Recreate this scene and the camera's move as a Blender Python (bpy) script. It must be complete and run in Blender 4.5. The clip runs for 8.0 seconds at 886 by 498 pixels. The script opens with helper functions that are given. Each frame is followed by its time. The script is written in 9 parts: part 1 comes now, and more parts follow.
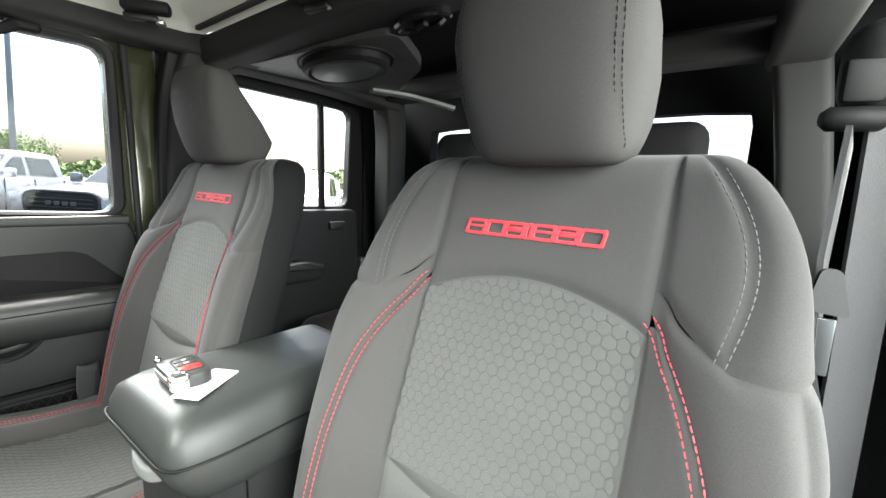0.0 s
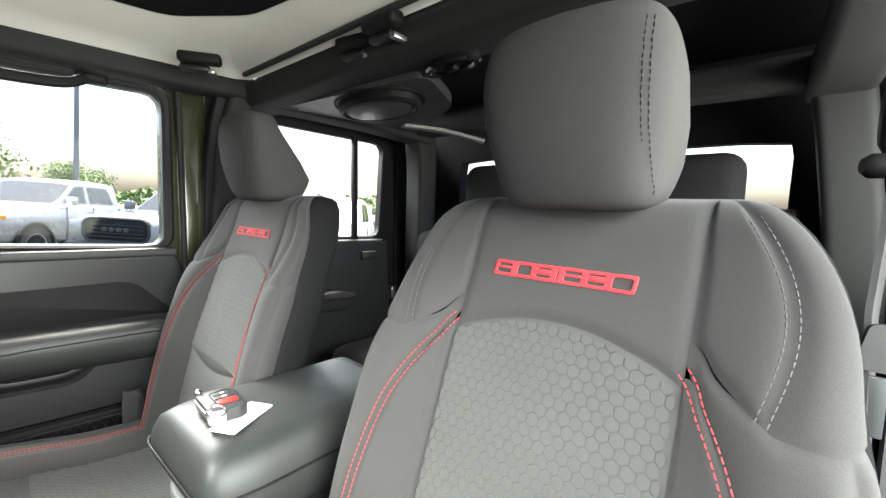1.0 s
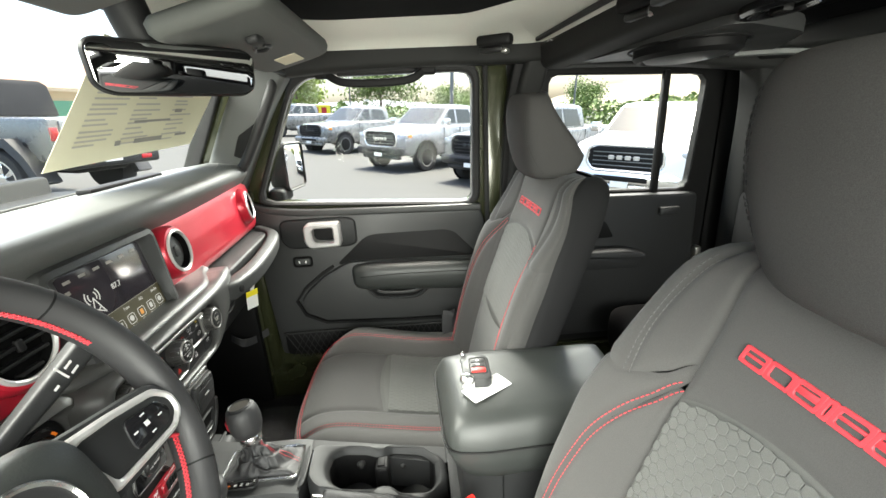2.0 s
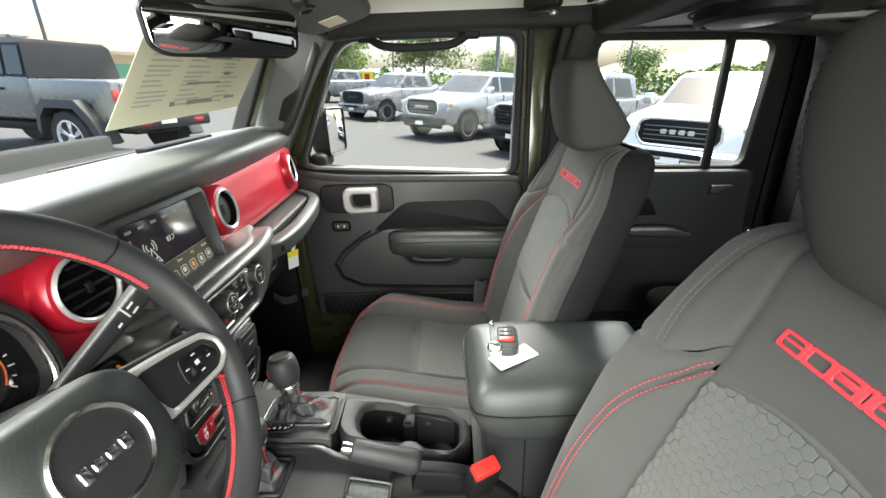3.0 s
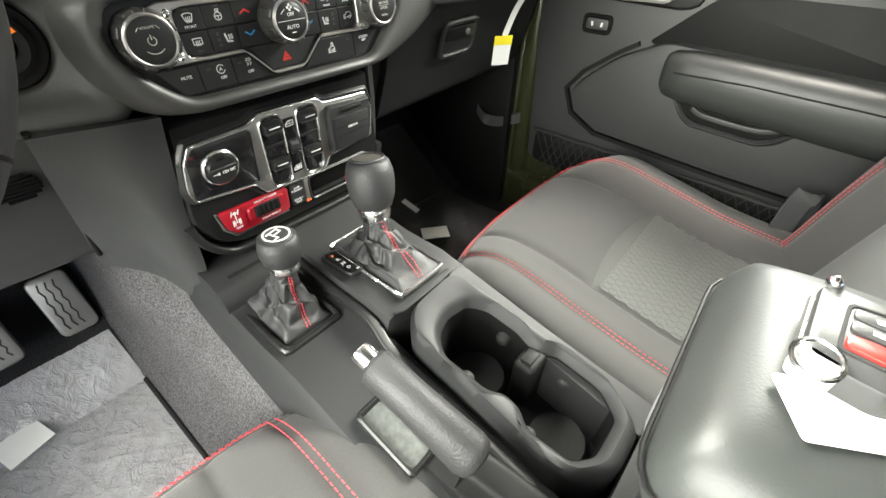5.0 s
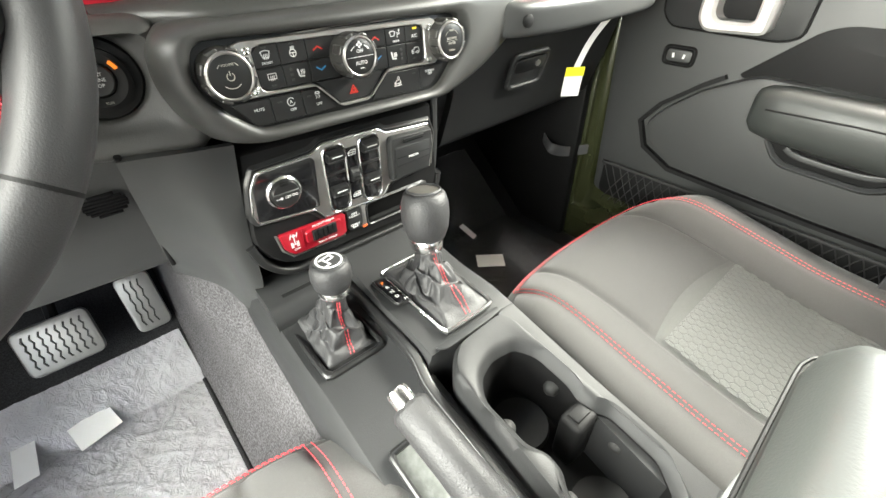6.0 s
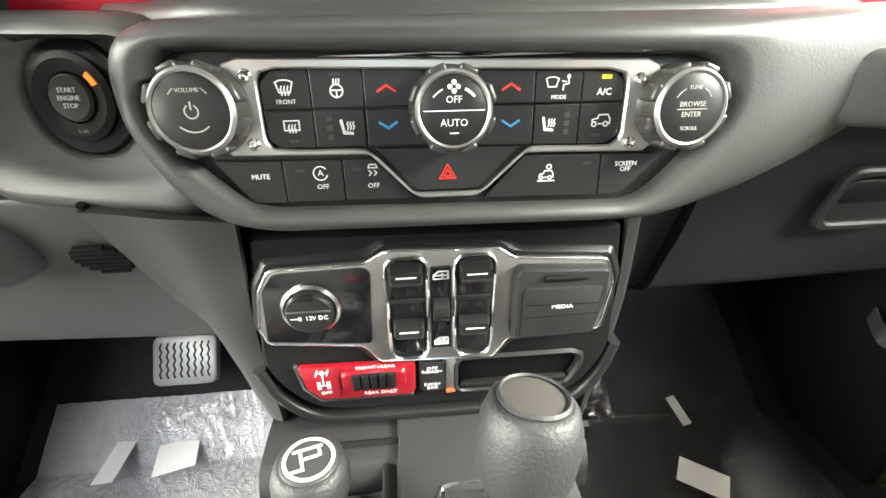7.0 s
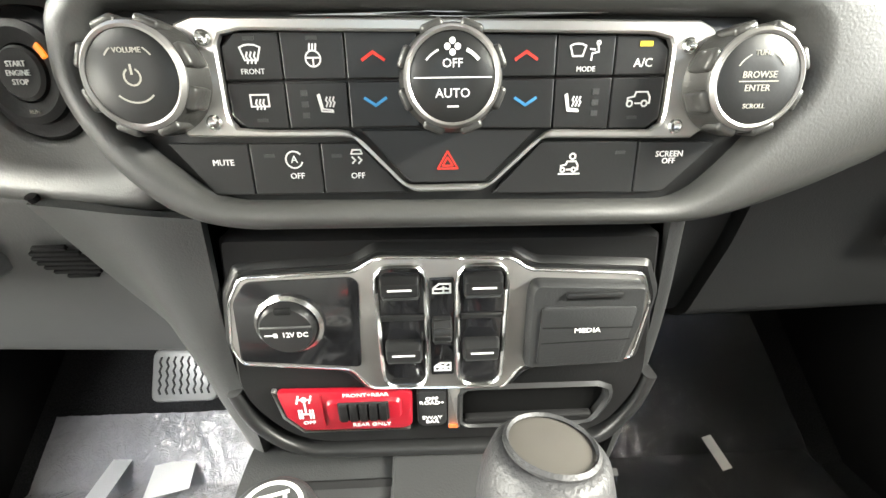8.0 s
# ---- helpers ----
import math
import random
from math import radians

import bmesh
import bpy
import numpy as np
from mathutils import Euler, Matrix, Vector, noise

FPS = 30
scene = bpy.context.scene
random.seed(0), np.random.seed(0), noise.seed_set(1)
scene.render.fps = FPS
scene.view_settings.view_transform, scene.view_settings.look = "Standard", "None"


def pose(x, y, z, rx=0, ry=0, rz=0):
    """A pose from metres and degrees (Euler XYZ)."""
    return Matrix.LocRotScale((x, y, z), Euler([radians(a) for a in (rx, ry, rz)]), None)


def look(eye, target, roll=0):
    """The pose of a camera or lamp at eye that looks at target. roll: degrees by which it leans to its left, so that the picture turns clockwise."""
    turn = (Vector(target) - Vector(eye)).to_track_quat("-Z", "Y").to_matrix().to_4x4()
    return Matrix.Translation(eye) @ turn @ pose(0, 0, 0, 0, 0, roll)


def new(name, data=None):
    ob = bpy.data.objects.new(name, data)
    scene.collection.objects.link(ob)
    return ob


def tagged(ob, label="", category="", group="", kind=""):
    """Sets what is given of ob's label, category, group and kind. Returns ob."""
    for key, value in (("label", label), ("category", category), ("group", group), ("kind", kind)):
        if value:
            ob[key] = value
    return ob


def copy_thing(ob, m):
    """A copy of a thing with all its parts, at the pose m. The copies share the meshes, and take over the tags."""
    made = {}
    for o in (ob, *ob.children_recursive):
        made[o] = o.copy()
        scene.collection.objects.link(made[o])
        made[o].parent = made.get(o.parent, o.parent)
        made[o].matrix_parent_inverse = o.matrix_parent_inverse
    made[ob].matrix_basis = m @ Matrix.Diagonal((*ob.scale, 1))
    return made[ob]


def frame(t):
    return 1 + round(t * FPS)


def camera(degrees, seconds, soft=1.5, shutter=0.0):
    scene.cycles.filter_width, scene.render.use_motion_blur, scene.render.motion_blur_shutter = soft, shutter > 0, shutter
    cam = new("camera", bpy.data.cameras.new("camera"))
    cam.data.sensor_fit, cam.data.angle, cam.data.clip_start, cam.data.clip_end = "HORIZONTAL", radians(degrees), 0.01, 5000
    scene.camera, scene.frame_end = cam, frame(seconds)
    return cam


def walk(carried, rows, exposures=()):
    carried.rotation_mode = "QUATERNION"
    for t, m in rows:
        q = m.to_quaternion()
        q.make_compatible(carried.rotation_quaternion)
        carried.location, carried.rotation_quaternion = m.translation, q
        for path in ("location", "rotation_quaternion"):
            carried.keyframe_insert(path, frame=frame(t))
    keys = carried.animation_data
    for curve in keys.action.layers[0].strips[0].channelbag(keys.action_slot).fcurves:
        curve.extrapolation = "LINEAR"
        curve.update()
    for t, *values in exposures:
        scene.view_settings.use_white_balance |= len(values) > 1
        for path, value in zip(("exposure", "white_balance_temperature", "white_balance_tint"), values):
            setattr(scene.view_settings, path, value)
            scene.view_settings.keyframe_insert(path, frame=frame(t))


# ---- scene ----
cam = camera(94.1, 8.0)
PATH = [
    (0, (-0.551, -0.246, 1.454), (0.658, -1.805, 1.129), 1.9),
    (0.5, (-0.554, -0.24, 1.471), (0.66, -1.816, 1.269), 1.7),
    (1, (-0.555, -0.242, 1.475), (0.778, -1.718, 1.262), 1.5),
    (1.5, (-0.563, -0.305, 1.541), (1.198, -1.174, 1.165), 0.0),
    (2, (-0.58, -0.354, 1.625), (1.314, -0.49, 0.994), -2.8),
    (2.2, (-0.593, -0.363, 1.633), (1.287, -0.367, 0.95), -3.2),
    (3.3, (-0.578, -0.352, 1.602), (1.252, -0.246, 0.803), -1.5),
    (3.5, (-0.53, -0.332, 1.537), (1.249, -0.055, 0.666), -1.2),
    (4, (-0.352, -0.289, 1.387), (1.144, 0.391, 0.246), -0.4),
    (4.2, (-0.289, -0.304, 1.368), (1.103, 0.481, 0.165), -0.0),
    (5.3, (-0.22, -0.366, 1.379), (0.926, 0.641, 0.085), 1.0),
    (5.5, (-0.221, -0.367, 1.379), (0.91, 0.667, 0.093), 0.7),
    (6, (-0.201, -0.35, 1.383), (0.819, 0.869, 0.168), -1.0),
    (6.5, (-0.099, -0.259, 1.377), (0.478, 1.378, 0.382), -3.1),
    (7, (-0.022, -0.185, 1.32), (0.144, 1.611, 0.455), -0.8),
    (7.5, (-0.007, -0.157, 1.302), (0.036, 1.683, 0.52), -0.7),
    (8, (-0.009, -0.153, 1.297), (0.06, 1.69, 0.525), -0.8),
]
walk(cam, [(t, look(eye, target, roll)) for t, eye, target, roll in PATH], exposures=[(0, 2.33, 6350, 10), (1, 2.38, 6400, 10), (2, 2.32, 6650, 8), (3.5, 1.98, 6500, 9), (4.2, 2.2, 6600, 9), (5.3, 3.22, 6750, 9), (6.5, 3.62, 6750, 9), (8, 4.02, 6850, 10)])


# ---- world and sun ----
world = bpy.data.worlds.new("sky")
scene.world = world
world.use_nodes = True
sky = world.node_tree.nodes.new("ShaderNodeTexSky")
sky.sky_type, sky.sun_disc = "NISHITA", False
sky.sun_elevation, sky.sun_rotation = radians(72), radians(135)
sky.air_density, sky.dust_density = 1.0, 5.0
world.node_tree.nodes["Background"].inputs[1].default_value = 0.15
world.node_tree.links.new(sky.outputs[0], world.node_tree.nodes["Background"].inputs[0])
sun_data = bpy.data.lights.new("sun", "SUN")
sun_data.energy, sun_data.angle, sun_data.color = 2.8, radians(12), (1.0, 0.96, 0.9)
sun = new("sun", sun_data)
sun.matrix_world = look((13, -13, 58), (0, 0, 0))


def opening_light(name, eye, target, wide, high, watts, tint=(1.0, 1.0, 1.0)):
    """An unseen area lamp added outside one opening, to boost the sky's light through it."""
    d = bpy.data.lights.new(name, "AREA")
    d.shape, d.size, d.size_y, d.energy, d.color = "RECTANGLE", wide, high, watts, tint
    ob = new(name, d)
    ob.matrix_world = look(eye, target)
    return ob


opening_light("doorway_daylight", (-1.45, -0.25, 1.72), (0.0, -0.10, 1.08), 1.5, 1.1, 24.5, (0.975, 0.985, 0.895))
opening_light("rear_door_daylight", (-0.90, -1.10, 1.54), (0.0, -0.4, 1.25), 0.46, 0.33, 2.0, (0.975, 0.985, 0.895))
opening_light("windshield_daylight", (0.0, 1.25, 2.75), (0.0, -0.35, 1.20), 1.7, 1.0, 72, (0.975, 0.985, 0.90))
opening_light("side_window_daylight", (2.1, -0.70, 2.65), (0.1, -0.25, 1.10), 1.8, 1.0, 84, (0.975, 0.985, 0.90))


# ---- materials ----
def mat(name, col, rough=0.5, metal=0.0, var=0.12, vscale=6.0, grain=0.0, gscale=400.0, fine=0.0, coat=0.0, sheen=0.0,
        rvar=0.1, alpha=1.0, spec=0.5, random_tone=0.0):
    """Principled surface: stains at one scale and grain at another, with relief from both."""
    m = bpy.data.materials.new(name)
    m.use_nodes = True
    nt = m.node_tree
    n, l = nt.nodes, nt.links
    b = n["Principled BSDF"]
    tc = n.new("ShaderNodeTexCoord")
    big = n.new("ShaderNodeTexNoise")
    big.inputs["Scale"].default_value, big.inputs["Detail"].default_value = vscale, 5
    l.new(tc.outputs["Object"], big.inputs["Vector"])
    small = n.new("ShaderNodeTexNoise")
    small.inputs["Scale"].default_value, small.inputs["Detail"].default_value = gscale, 2
    l.new(tc.outputs["Object"], small.inputs["Vector"])
    mix = n.new("ShaderNodeMix")
    mix.data_type = "RGBA"
    mix.inputs[6].default_value = (*[c * (1 - var) for c in col], 1)
    mix.inputs[7].default_value = (*[min(1, c * (1 + var)) for c in col], 1)
    l.new(big.outputs["Fac"], mix.inputs[0])
    out = mix.outputs[2]
    if fine:
        m2 = n.new("ShaderNodeMix")
        m2.data_type, m2.blend_type = "RGBA", "MULTIPLY"
        m2.inputs[0].default_value = 1.0
        ramp = n.new("ShaderNodeMapRange")
        ramp.inputs["From Min"].default_value, ramp.inputs["From Max"].default_value = 0.3, 0.7
        ramp.inputs["To Min"].default_value, ramp.inputs["To Max"].default_value = 1 - fine, 1 + fine
        l.new(small.outputs["Fac"], ramp.inputs["Value"])
        l.new(out, m2.inputs[6])
        l.new(ramp.outputs[0], m2.inputs[7])
        out = m2.outputs[2]
    if random_tone:
        info = n.new("ShaderNodeObjectInfo")
        r2 = n.new("ShaderNodeMapRange")
        r2.inputs["To Min"].default_value, r2.inputs["To Max"].default_value = 1 - random_tone, 1 + random_tone
        l.new(info.outputs["Random"], r2.inputs["Value"])
        m3 = n.new("ShaderNodeMix")
        m3.data_type, m3.blend_type = "RGBA", "MULTIPLY"
        m3.inputs[0].default_value = 1.0
        l.new(out, m3.inputs[6])
        l.new(r2.outputs[0], m3.inputs[7])
        out = m3.outputs[2]
    l.new(out, b.inputs["Base Color"])
    rr = n.new("ShaderNodeMapRange")
    rr.inputs["To Min"].default_value, rr.inputs["To Max"].default_value = max(0.02, rough - rvar), min(1, rough + rvar)
    l.new(big.outputs["Fac"], rr.inputs["Value"])
    l.new(rr.outputs[0], b.inputs["Roughness"])
    b.inputs["Metallic"].default_value = metal
    b.inputs["Specular IOR Level"].default_value = spec
    b.inputs["Coat Weight"].default_value = coat
    b.inputs["Coat Roughness"].default_value = 0.12
    b.inputs["Sheen Weight"].default_value = sheen
    b.inputs["Alpha"].default_value = alpha
    if grain:
        bump = n.new("ShaderNodeBump")
        bump.inputs["Strength"].default_value, bump.inputs["Distance"].default_value = grain, 0.0006
        l.new(small.outputs["Fac"], bump.inputs["Height"])
        l.new(bump.outputs[0], b.inputs["Normal"])
    return m


def glow(name, col, strength):
    m = bpy.data.materials.new(name)
    m.use_nodes = True
    b = m.node_tree.nodes["Principled BSDF"]
    b.inputs["Base Color"].default_value = (*[c * 0.3 for c in col], 1)
    b.inputs["Emission Color"].default_value = (*col, 1)
    b.inputs["Emission Strength"].default_value = strength
    return m


def pane_mat(name, tint, gloss=1.0):
    """Thin window glass: clear, with a mirror gloss that grows at a slant."""
    m = bpy.data.materials.new(name)
    m.use_nodes = True
    nt = m.node_tree
    nt.nodes.remove(nt.nodes["Principled BSDF"])
    clear, shine, mx, lw, up, mul = (nt.nodes.new("ShaderNode" + k) for k in ("BsdfTransparent", "BsdfGlossy", "MixShader", "LayerWeight", "Math", "Math"))
    clear.inputs[0].default_value = (*tint, 1)
    shine.inputs["Roughness"].default_value = 0.01
    up.operation, mul.operation = "POWER", "MULTIPLY_ADD"
    up.inputs[1].default_value = 5.0
    mul.inputs[1].default_value, mul.inputs[2].default_value = 0.4 * gloss, 0.012 * gloss
    nt.links.new(lw.outputs["Facing"], up.inputs[0])
    nt.links.new(up.outputs[0], mul.inputs[0])
    nt.links.new(mul.outputs[0], mx.inputs[0])
    nt.links.new(clear.outputs[0], mx.inputs[1])
    nt.links.new(shine.outputs[0], mx.inputs[2])
    nt.links.new(mx.outputs[0], nt.nodes["Material Output"].inputs[0])
    return m


M_FABRIC = mat("charcoal_fabric", (0.048, 0.047, 0.0455), 0.88, var=0.1, vscale=9, grain=0.28, gscale=1400, fine=0.16, sheen=0.15, spec=0.25)
# Seat fabric darkened for the headrests: roof shade put into the colour.
M_FABRIC_SHADED = mat("charcoal_fabric_shaded", (0.043, 0.042, 0.041), 0.88, var=0.1, vscale=12, grain=0.3, gscale=1400, fine=0.2, spec=0.25)
M_HEX = mat("grey_hex_fabric", (0.076, 0.0775, 0.0735), 0.82, var=0.08, vscale=9, grain=0.6, gscale=1800, fine=0.16, sheen=0.15, spec=0.3)
M_HEXGAP = mat("hex_fabric_ground", (0.065, 0.066, 0.0625), 0.9, grain=0.4, gscale=1800, fine=0.15)
M_BACKCLOTH = mat("seat_back_cloth", (0.012, 0.012, 0.0125), 0.92, spec=0.15, grain=0.5, gscale=1200, fine=0.15)
M_RED_THREAD = mat("red_thread", (0.46, 0.03, 0.042), 0.6, grain=0.3, gscale=2500, fine=0.2)
M_DARK_THREAD = mat("dark_thread", (0.05, 0.05, 0.05), 0.7, grain=0.3, gscale=2500)
M_LEATHER = mat("black_vinyl", (0.026, 0.0285, 0.027), 0.47, spec=0.46, var=0.12, vscale=14, grain=0.3, gscale=520, rvar=0.07)
M_SOFT = mat("soft_touch_grey", (0.036, 0.036, 0.0345), 0.43, var=0.1, vscale=9, grain=0.2, gscale=900, spec=0.58)
M_LEATHER_SOFT = mat("black_leather", (0.019, 0.019, 0.020), 0.56, var=0.2, vscale=25, grain=0.9, gscale=520, rvar=0.1)
M_RIM = mat("smooth_wheel_leather", (0.024, 0.024, 0.025), 0.5, var=0.15, vscale=14, grain=0.22, gscale=1100, rvar=0.06, spec=0.42)
M_PLASTIC = mat("dark_grained_plastic", (0.0175, 0.018, 0.0185), 0.54, spec=0.32, var=0.12, vscale=10, grain=0.35, gscale=900, rvar=0.07)
M_PLASTIC_MID = mat("grey_plastic", (0.033, 0.034, 0.034), 0.47, spec=0.4, var=0.1, vscale=10, grain=0.3, gscale=900)
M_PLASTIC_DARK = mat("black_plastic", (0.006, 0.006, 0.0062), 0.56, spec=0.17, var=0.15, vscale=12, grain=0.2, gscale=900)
M_SATIN = mat("satin_black_plastic", (0.011, 0.0112, 0.0115), 0.36, spec=0.4, var=0.1, vscale=10, grain=0.08, gscale=700)
M_GLOSS = mat("gloss_black", (0.008, 0.008, 0.009), 0.1, var=0.1, rvar=0.03, coat=0.4)
M_RUBBER = mat("black_rubber", (0.01, 0.01, 0.01), 0.75, grain=0.3, gscale=600)
M_CHROME = mat("chrome", (0.80, 0.80, 0.79), 0.2, metal=1.0, var=0.04, rvar=0.04)
M_BRIGHT = mat("satin_silver_paint", (0.60, 0.59, 0.58), 0.36, metal=0.6, var=0.06, vscale=30, grain=0.05, gscale=1500, rvar=0.06)
M_SILVER = mat("brushed_silver", (0.50, 0.49, 0.475), 0.33, metal=0.95, var=0.06, vscale=30, grain=0.06, gscale=1500, rvar=0.06)
# Silver darkened in its colour, in place of dark reflections of the cabin.
M_SILVER_DARKENED = mat("silver_darkened", (0.30, 0.29, 0.28), 0.38, metal=0.85, var=0.1, vscale=40, grain=0.06, gscale=1500)
M_GREYMETAL = mat("grey_metal_paint", (0.16, 0.17, 0.17), 0.32, metal=0.7, var=0.08)
M_RED = mat("red_satin_trim", (0.47, 0.012, 0.03), 0.33, metal=0.3, var=0.1, vscale=8, coat=0.35, grain=0.04, gscale=1500)
M_RED_PLASTIC = mat("red_plastic", (0.21, 0.005, 0.012), 0.3, var=0.1, coat=0.3)
M_PRINT = mat("white_print", (0.58, 0.58, 0.57), 0.6, var=0.03)
M_PRINT_RED = glow("red_lit_print", (0.9, 0.04, 0.02), 0.04)
M_PRINT_BLUE = glow("blue_lit_print", (0.06, 0.4, 0.8), 0.03)
M_LED = glow("amber_lamp", (1.0, 0.24, 0.012), 0.09)
M_LED_DIM = glow("dim_orange_lamp", (1.0, 0.2, 0.05), 0.06)
M_YELLOW_LED = glow("yellow_lamp", (1.0, 0.72, 0.02), 0.07)
M_CARPET = mat("dark_carpet", (0.016, 0.016, 0.017), 0.95, var=0.2, vscale=20, grain=1.0, gscale=500, fine=0.6, spec=0.2)
M_CARPET_GREY = mat("grey_carpet", (0.066, 0.064, 0.067), 0.95, var=0.3, vscale=26, grain=1.0, gscale=340, fine=0.6, spec=0.2)
M_TRIM_GREY = mat("light_grey_trim", (0.15, 0.157, 0.153), 0.6, var=0.08, grain=0.25, gscale=900)
M_HEADLINER = mat("white_roof_liner", (0.66, 0.66, 0.6), 0.8, var=0.07, vscale=5, grain=0.35, gscale=500, fine=0.05)
M_LINER_DARK = mat("black_roof_liner", (0.006, 0.006, 0.0065), 0.95, spec=0.1, grain=0.4, gscale=700, fine=0.2)
M_VISOR = mat("grey_visor_lining", (0.085, 0.089, 0.082), 0.75, var=0.06, grain=0.3, gscale=600)
M_PILLAR = mat("soft_grey_pillar_trim", (0.062, 0.065, 0.062), 0.5, var=0.1, grain=0.3, gscale=800, spec=0.55)
# Lighter than the other dash plastic: sky glare put into the base colour.
M_DASH_TOP_GLARE = mat("dash_top_with_glare", (0.088, 0.091, 0.087), 0.46, var=0.1, grain=0.4, gscale=700, spec=0.7)
# Near black for hollows that lack depth: their shade put in as colour.
M_VOID = mat("hollow_shade_black", (0.003, 0.003, 0.003), 1.0, spec=0.05)
M_PAD = mat("padded_bar_cover", (0.016, 0.0165, 0.016), 0.68, spec=0.22, var=0.12, grain=0.4, gscale=800)
M_OLIVE = mat("olive_body_paint", (0.036, 0.040, 0.018), 0.25, metal=0.3, var=0.08, coat=0.8)
M_WHITE = mat("white_card", (0.75, 0.75, 0.73), 0.5, var=0.04)
M_PAPER = mat("printed_paper", (0.76, 0.73, 0.54), 0.7, var=0.05)
M_INK = mat("grey_ink", (0.3, 0.29, 0.26), 0.8)
M_INK_LIGHT = mat("pale_ink", (0.52, 0.5, 0.44), 0.8)
M_YELLOW = mat("yellow_label", (0.8, 0.68, 0.03), 0.5)
M_BUCKLE = mat("red_buckle_button", (0.75, 0.02, 0.015), 0.35)
M_WEB = mat("belt_webbing", (0.045, 0.045, 0.047), 0.7, grain=0.8, gscale=1200, fine=0.2)
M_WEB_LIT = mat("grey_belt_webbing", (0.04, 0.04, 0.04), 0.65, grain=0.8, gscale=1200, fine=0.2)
M_PEDAL = mat("worn_metal_pedal", (0.19, 0.19, 0.185), 0.42, metal=0.6, var=0.15)
M_GLASS = pane_mat("window_glass", (0.97, 0.985, 0.97), 0.35)
M_GLASS_TINT = pane_mat("tinted_window_glass", (0.9, 0.95, 0.92))
M_MIRROR = mat("mirror_silver", (0.86, 0.87, 0.87), 0.02, metal=1.0, var=0.01, rvar=0.01)
M_DISPLAY = mat("display_glass", (0.03, 0.026, 0.032), 0.12, var=0.1, rvar=0.03, coat=0.5)


# ---- mesh tools ----
def thing(name, at=(0, 0, 0), label="", category="", group="", kind="", local=False):
    """An Empty at the base of a thing. Its parts are modelled in world places, or (local) round its own origin."""
    ob = new(name)
    ob.empty_display_size = 0.05
    ob.matrix_basis = Matrix.Translation(at) if not isinstance(at, Matrix) else at
    ob["own_axes"] = 1 if local else 0
    return tagged(ob, label, category, group, kind)


def part(name, bm, material, parent=None, label="", smooth=40, normals=True):
    """Links a bmesh as one mesh object under a thing or under a part."""
    if normals:
        bmesh.ops.recalc_face_normals(bm, faces=bm.faces)
    me = bpy.data.meshes.new(name)
    bm.to_mesh(me)
    bm.free()
    for m in material if isinstance(material, (list, tuple)) else [material]:
        me.materials.append(m)
    ob = new(name, me)
    if smooth:
        me.polygons.foreach_set("use_smooth", [True] * len(me.polygons))
        me.set_sharp_from_angle(angle=radians(smooth))
    if parent is not None:
        ob.parent = parent
        if parent.type == "EMPTY" and not parent["own_axes"]:
            ob.matrix_parent_inverse = parent.matrix_basis.inverted()
    if label:
        ob["label"] = label
    return ob


def solo(name, bm, material, label="", category="", group="", kind="", smooth=40):
    return tagged(part(name, bm, material, None, "", smooth), label, category, group, kind)


def merge(*bms):
    out = bmesh.new()
    for b in bms:
        me = bpy.data.meshes.new("tmp")
        b.to_mesh(me)
        b.free()
        out.from_mesh(me)
        bpy.data.meshes.remove(me)
    return out


def moved(bm, m):
    bmesh.ops.transform(bm, matrix=m, verts=bm.verts)
    return bm


def box(c, s, bev=0.0, seg=2, m=None):
    bm = bmesh.new()
    bmesh.ops.create_cube(bm, size=1.0)
    bmesh.ops.scale(bm, vec=s, verts=bm.verts)
    if bev:
        bmesh.ops.bevel(bm, geom=bm.edges[:], offset=min(bev, 0.49 * min(s)), segments=seg, profile=0.5, affect="EDGES")
    bmesh.ops.translate(bm, vec=c, verts=bm.verts)
    return moved(bm, m) if m is not None else bm


def face(o, tilt=0.0, yaw=0.0):
    """Axes of a panel that looks to the rear: u right, v up, w out. tilt: its top leans forward."""
    return Matrix.Translation(o) @ Matrix.Rotation(radians(yaw), 4, "Z") @ Matrix(((1, 0, 0, 0), (0, math.sin(radians(tilt)), -math.cos(radians(tilt)), 0), (0, math.cos(radians(tilt)), math.sin(radians(tilt)), 0), (0, 0, 0, 1)))


def rounded(pts, r, seg=5):
    """A closed outline with its corners rounded; r: one radius or one for each corner."""
    out = []
    k = len(pts)
    for i, p in enumerate(pts):
        p, a, b = Vector(p), Vector(pts[i - 1]), Vector(pts[(i + 1) % k])
        rad = r[i] if isinstance(r, (list, tuple)) else r
        da, db = a - p, b - p
        t = min(rad, da.length * 0.49, db.length * 0.49)
        s, e = p + da.normalized() * t, p + db.normalized() * t
        if t < 1e-6:
            out.append(tuple(p))
            continue
        for j in range(seg + 1):
            f = j / seg
            q = (1 - f) ** 2 * s + 2 * f * (1 - f) * p + f * f * e
            out.append((q.x, q.y))
    return out


def rect(w, h, r=0.0, cx=0.0, cy=0.0, seg=5):
    p = [(cx - w / 2, cy - h / 2), (cx + w / 2, cy - h / 2), (cx + w / 2, cy + h / 2), (cx - w / 2, cy + h / 2)]
    return rounded(p, r, seg) if r else p


def disc(r, n=32, cx=0.0, cy=0.0, ry=None):
    return [(cx + r * math.cos(2 * math.pi * i / n), cy + (ry or r) * math.sin(2 * math.pi * i / n)) for i in range(n)]


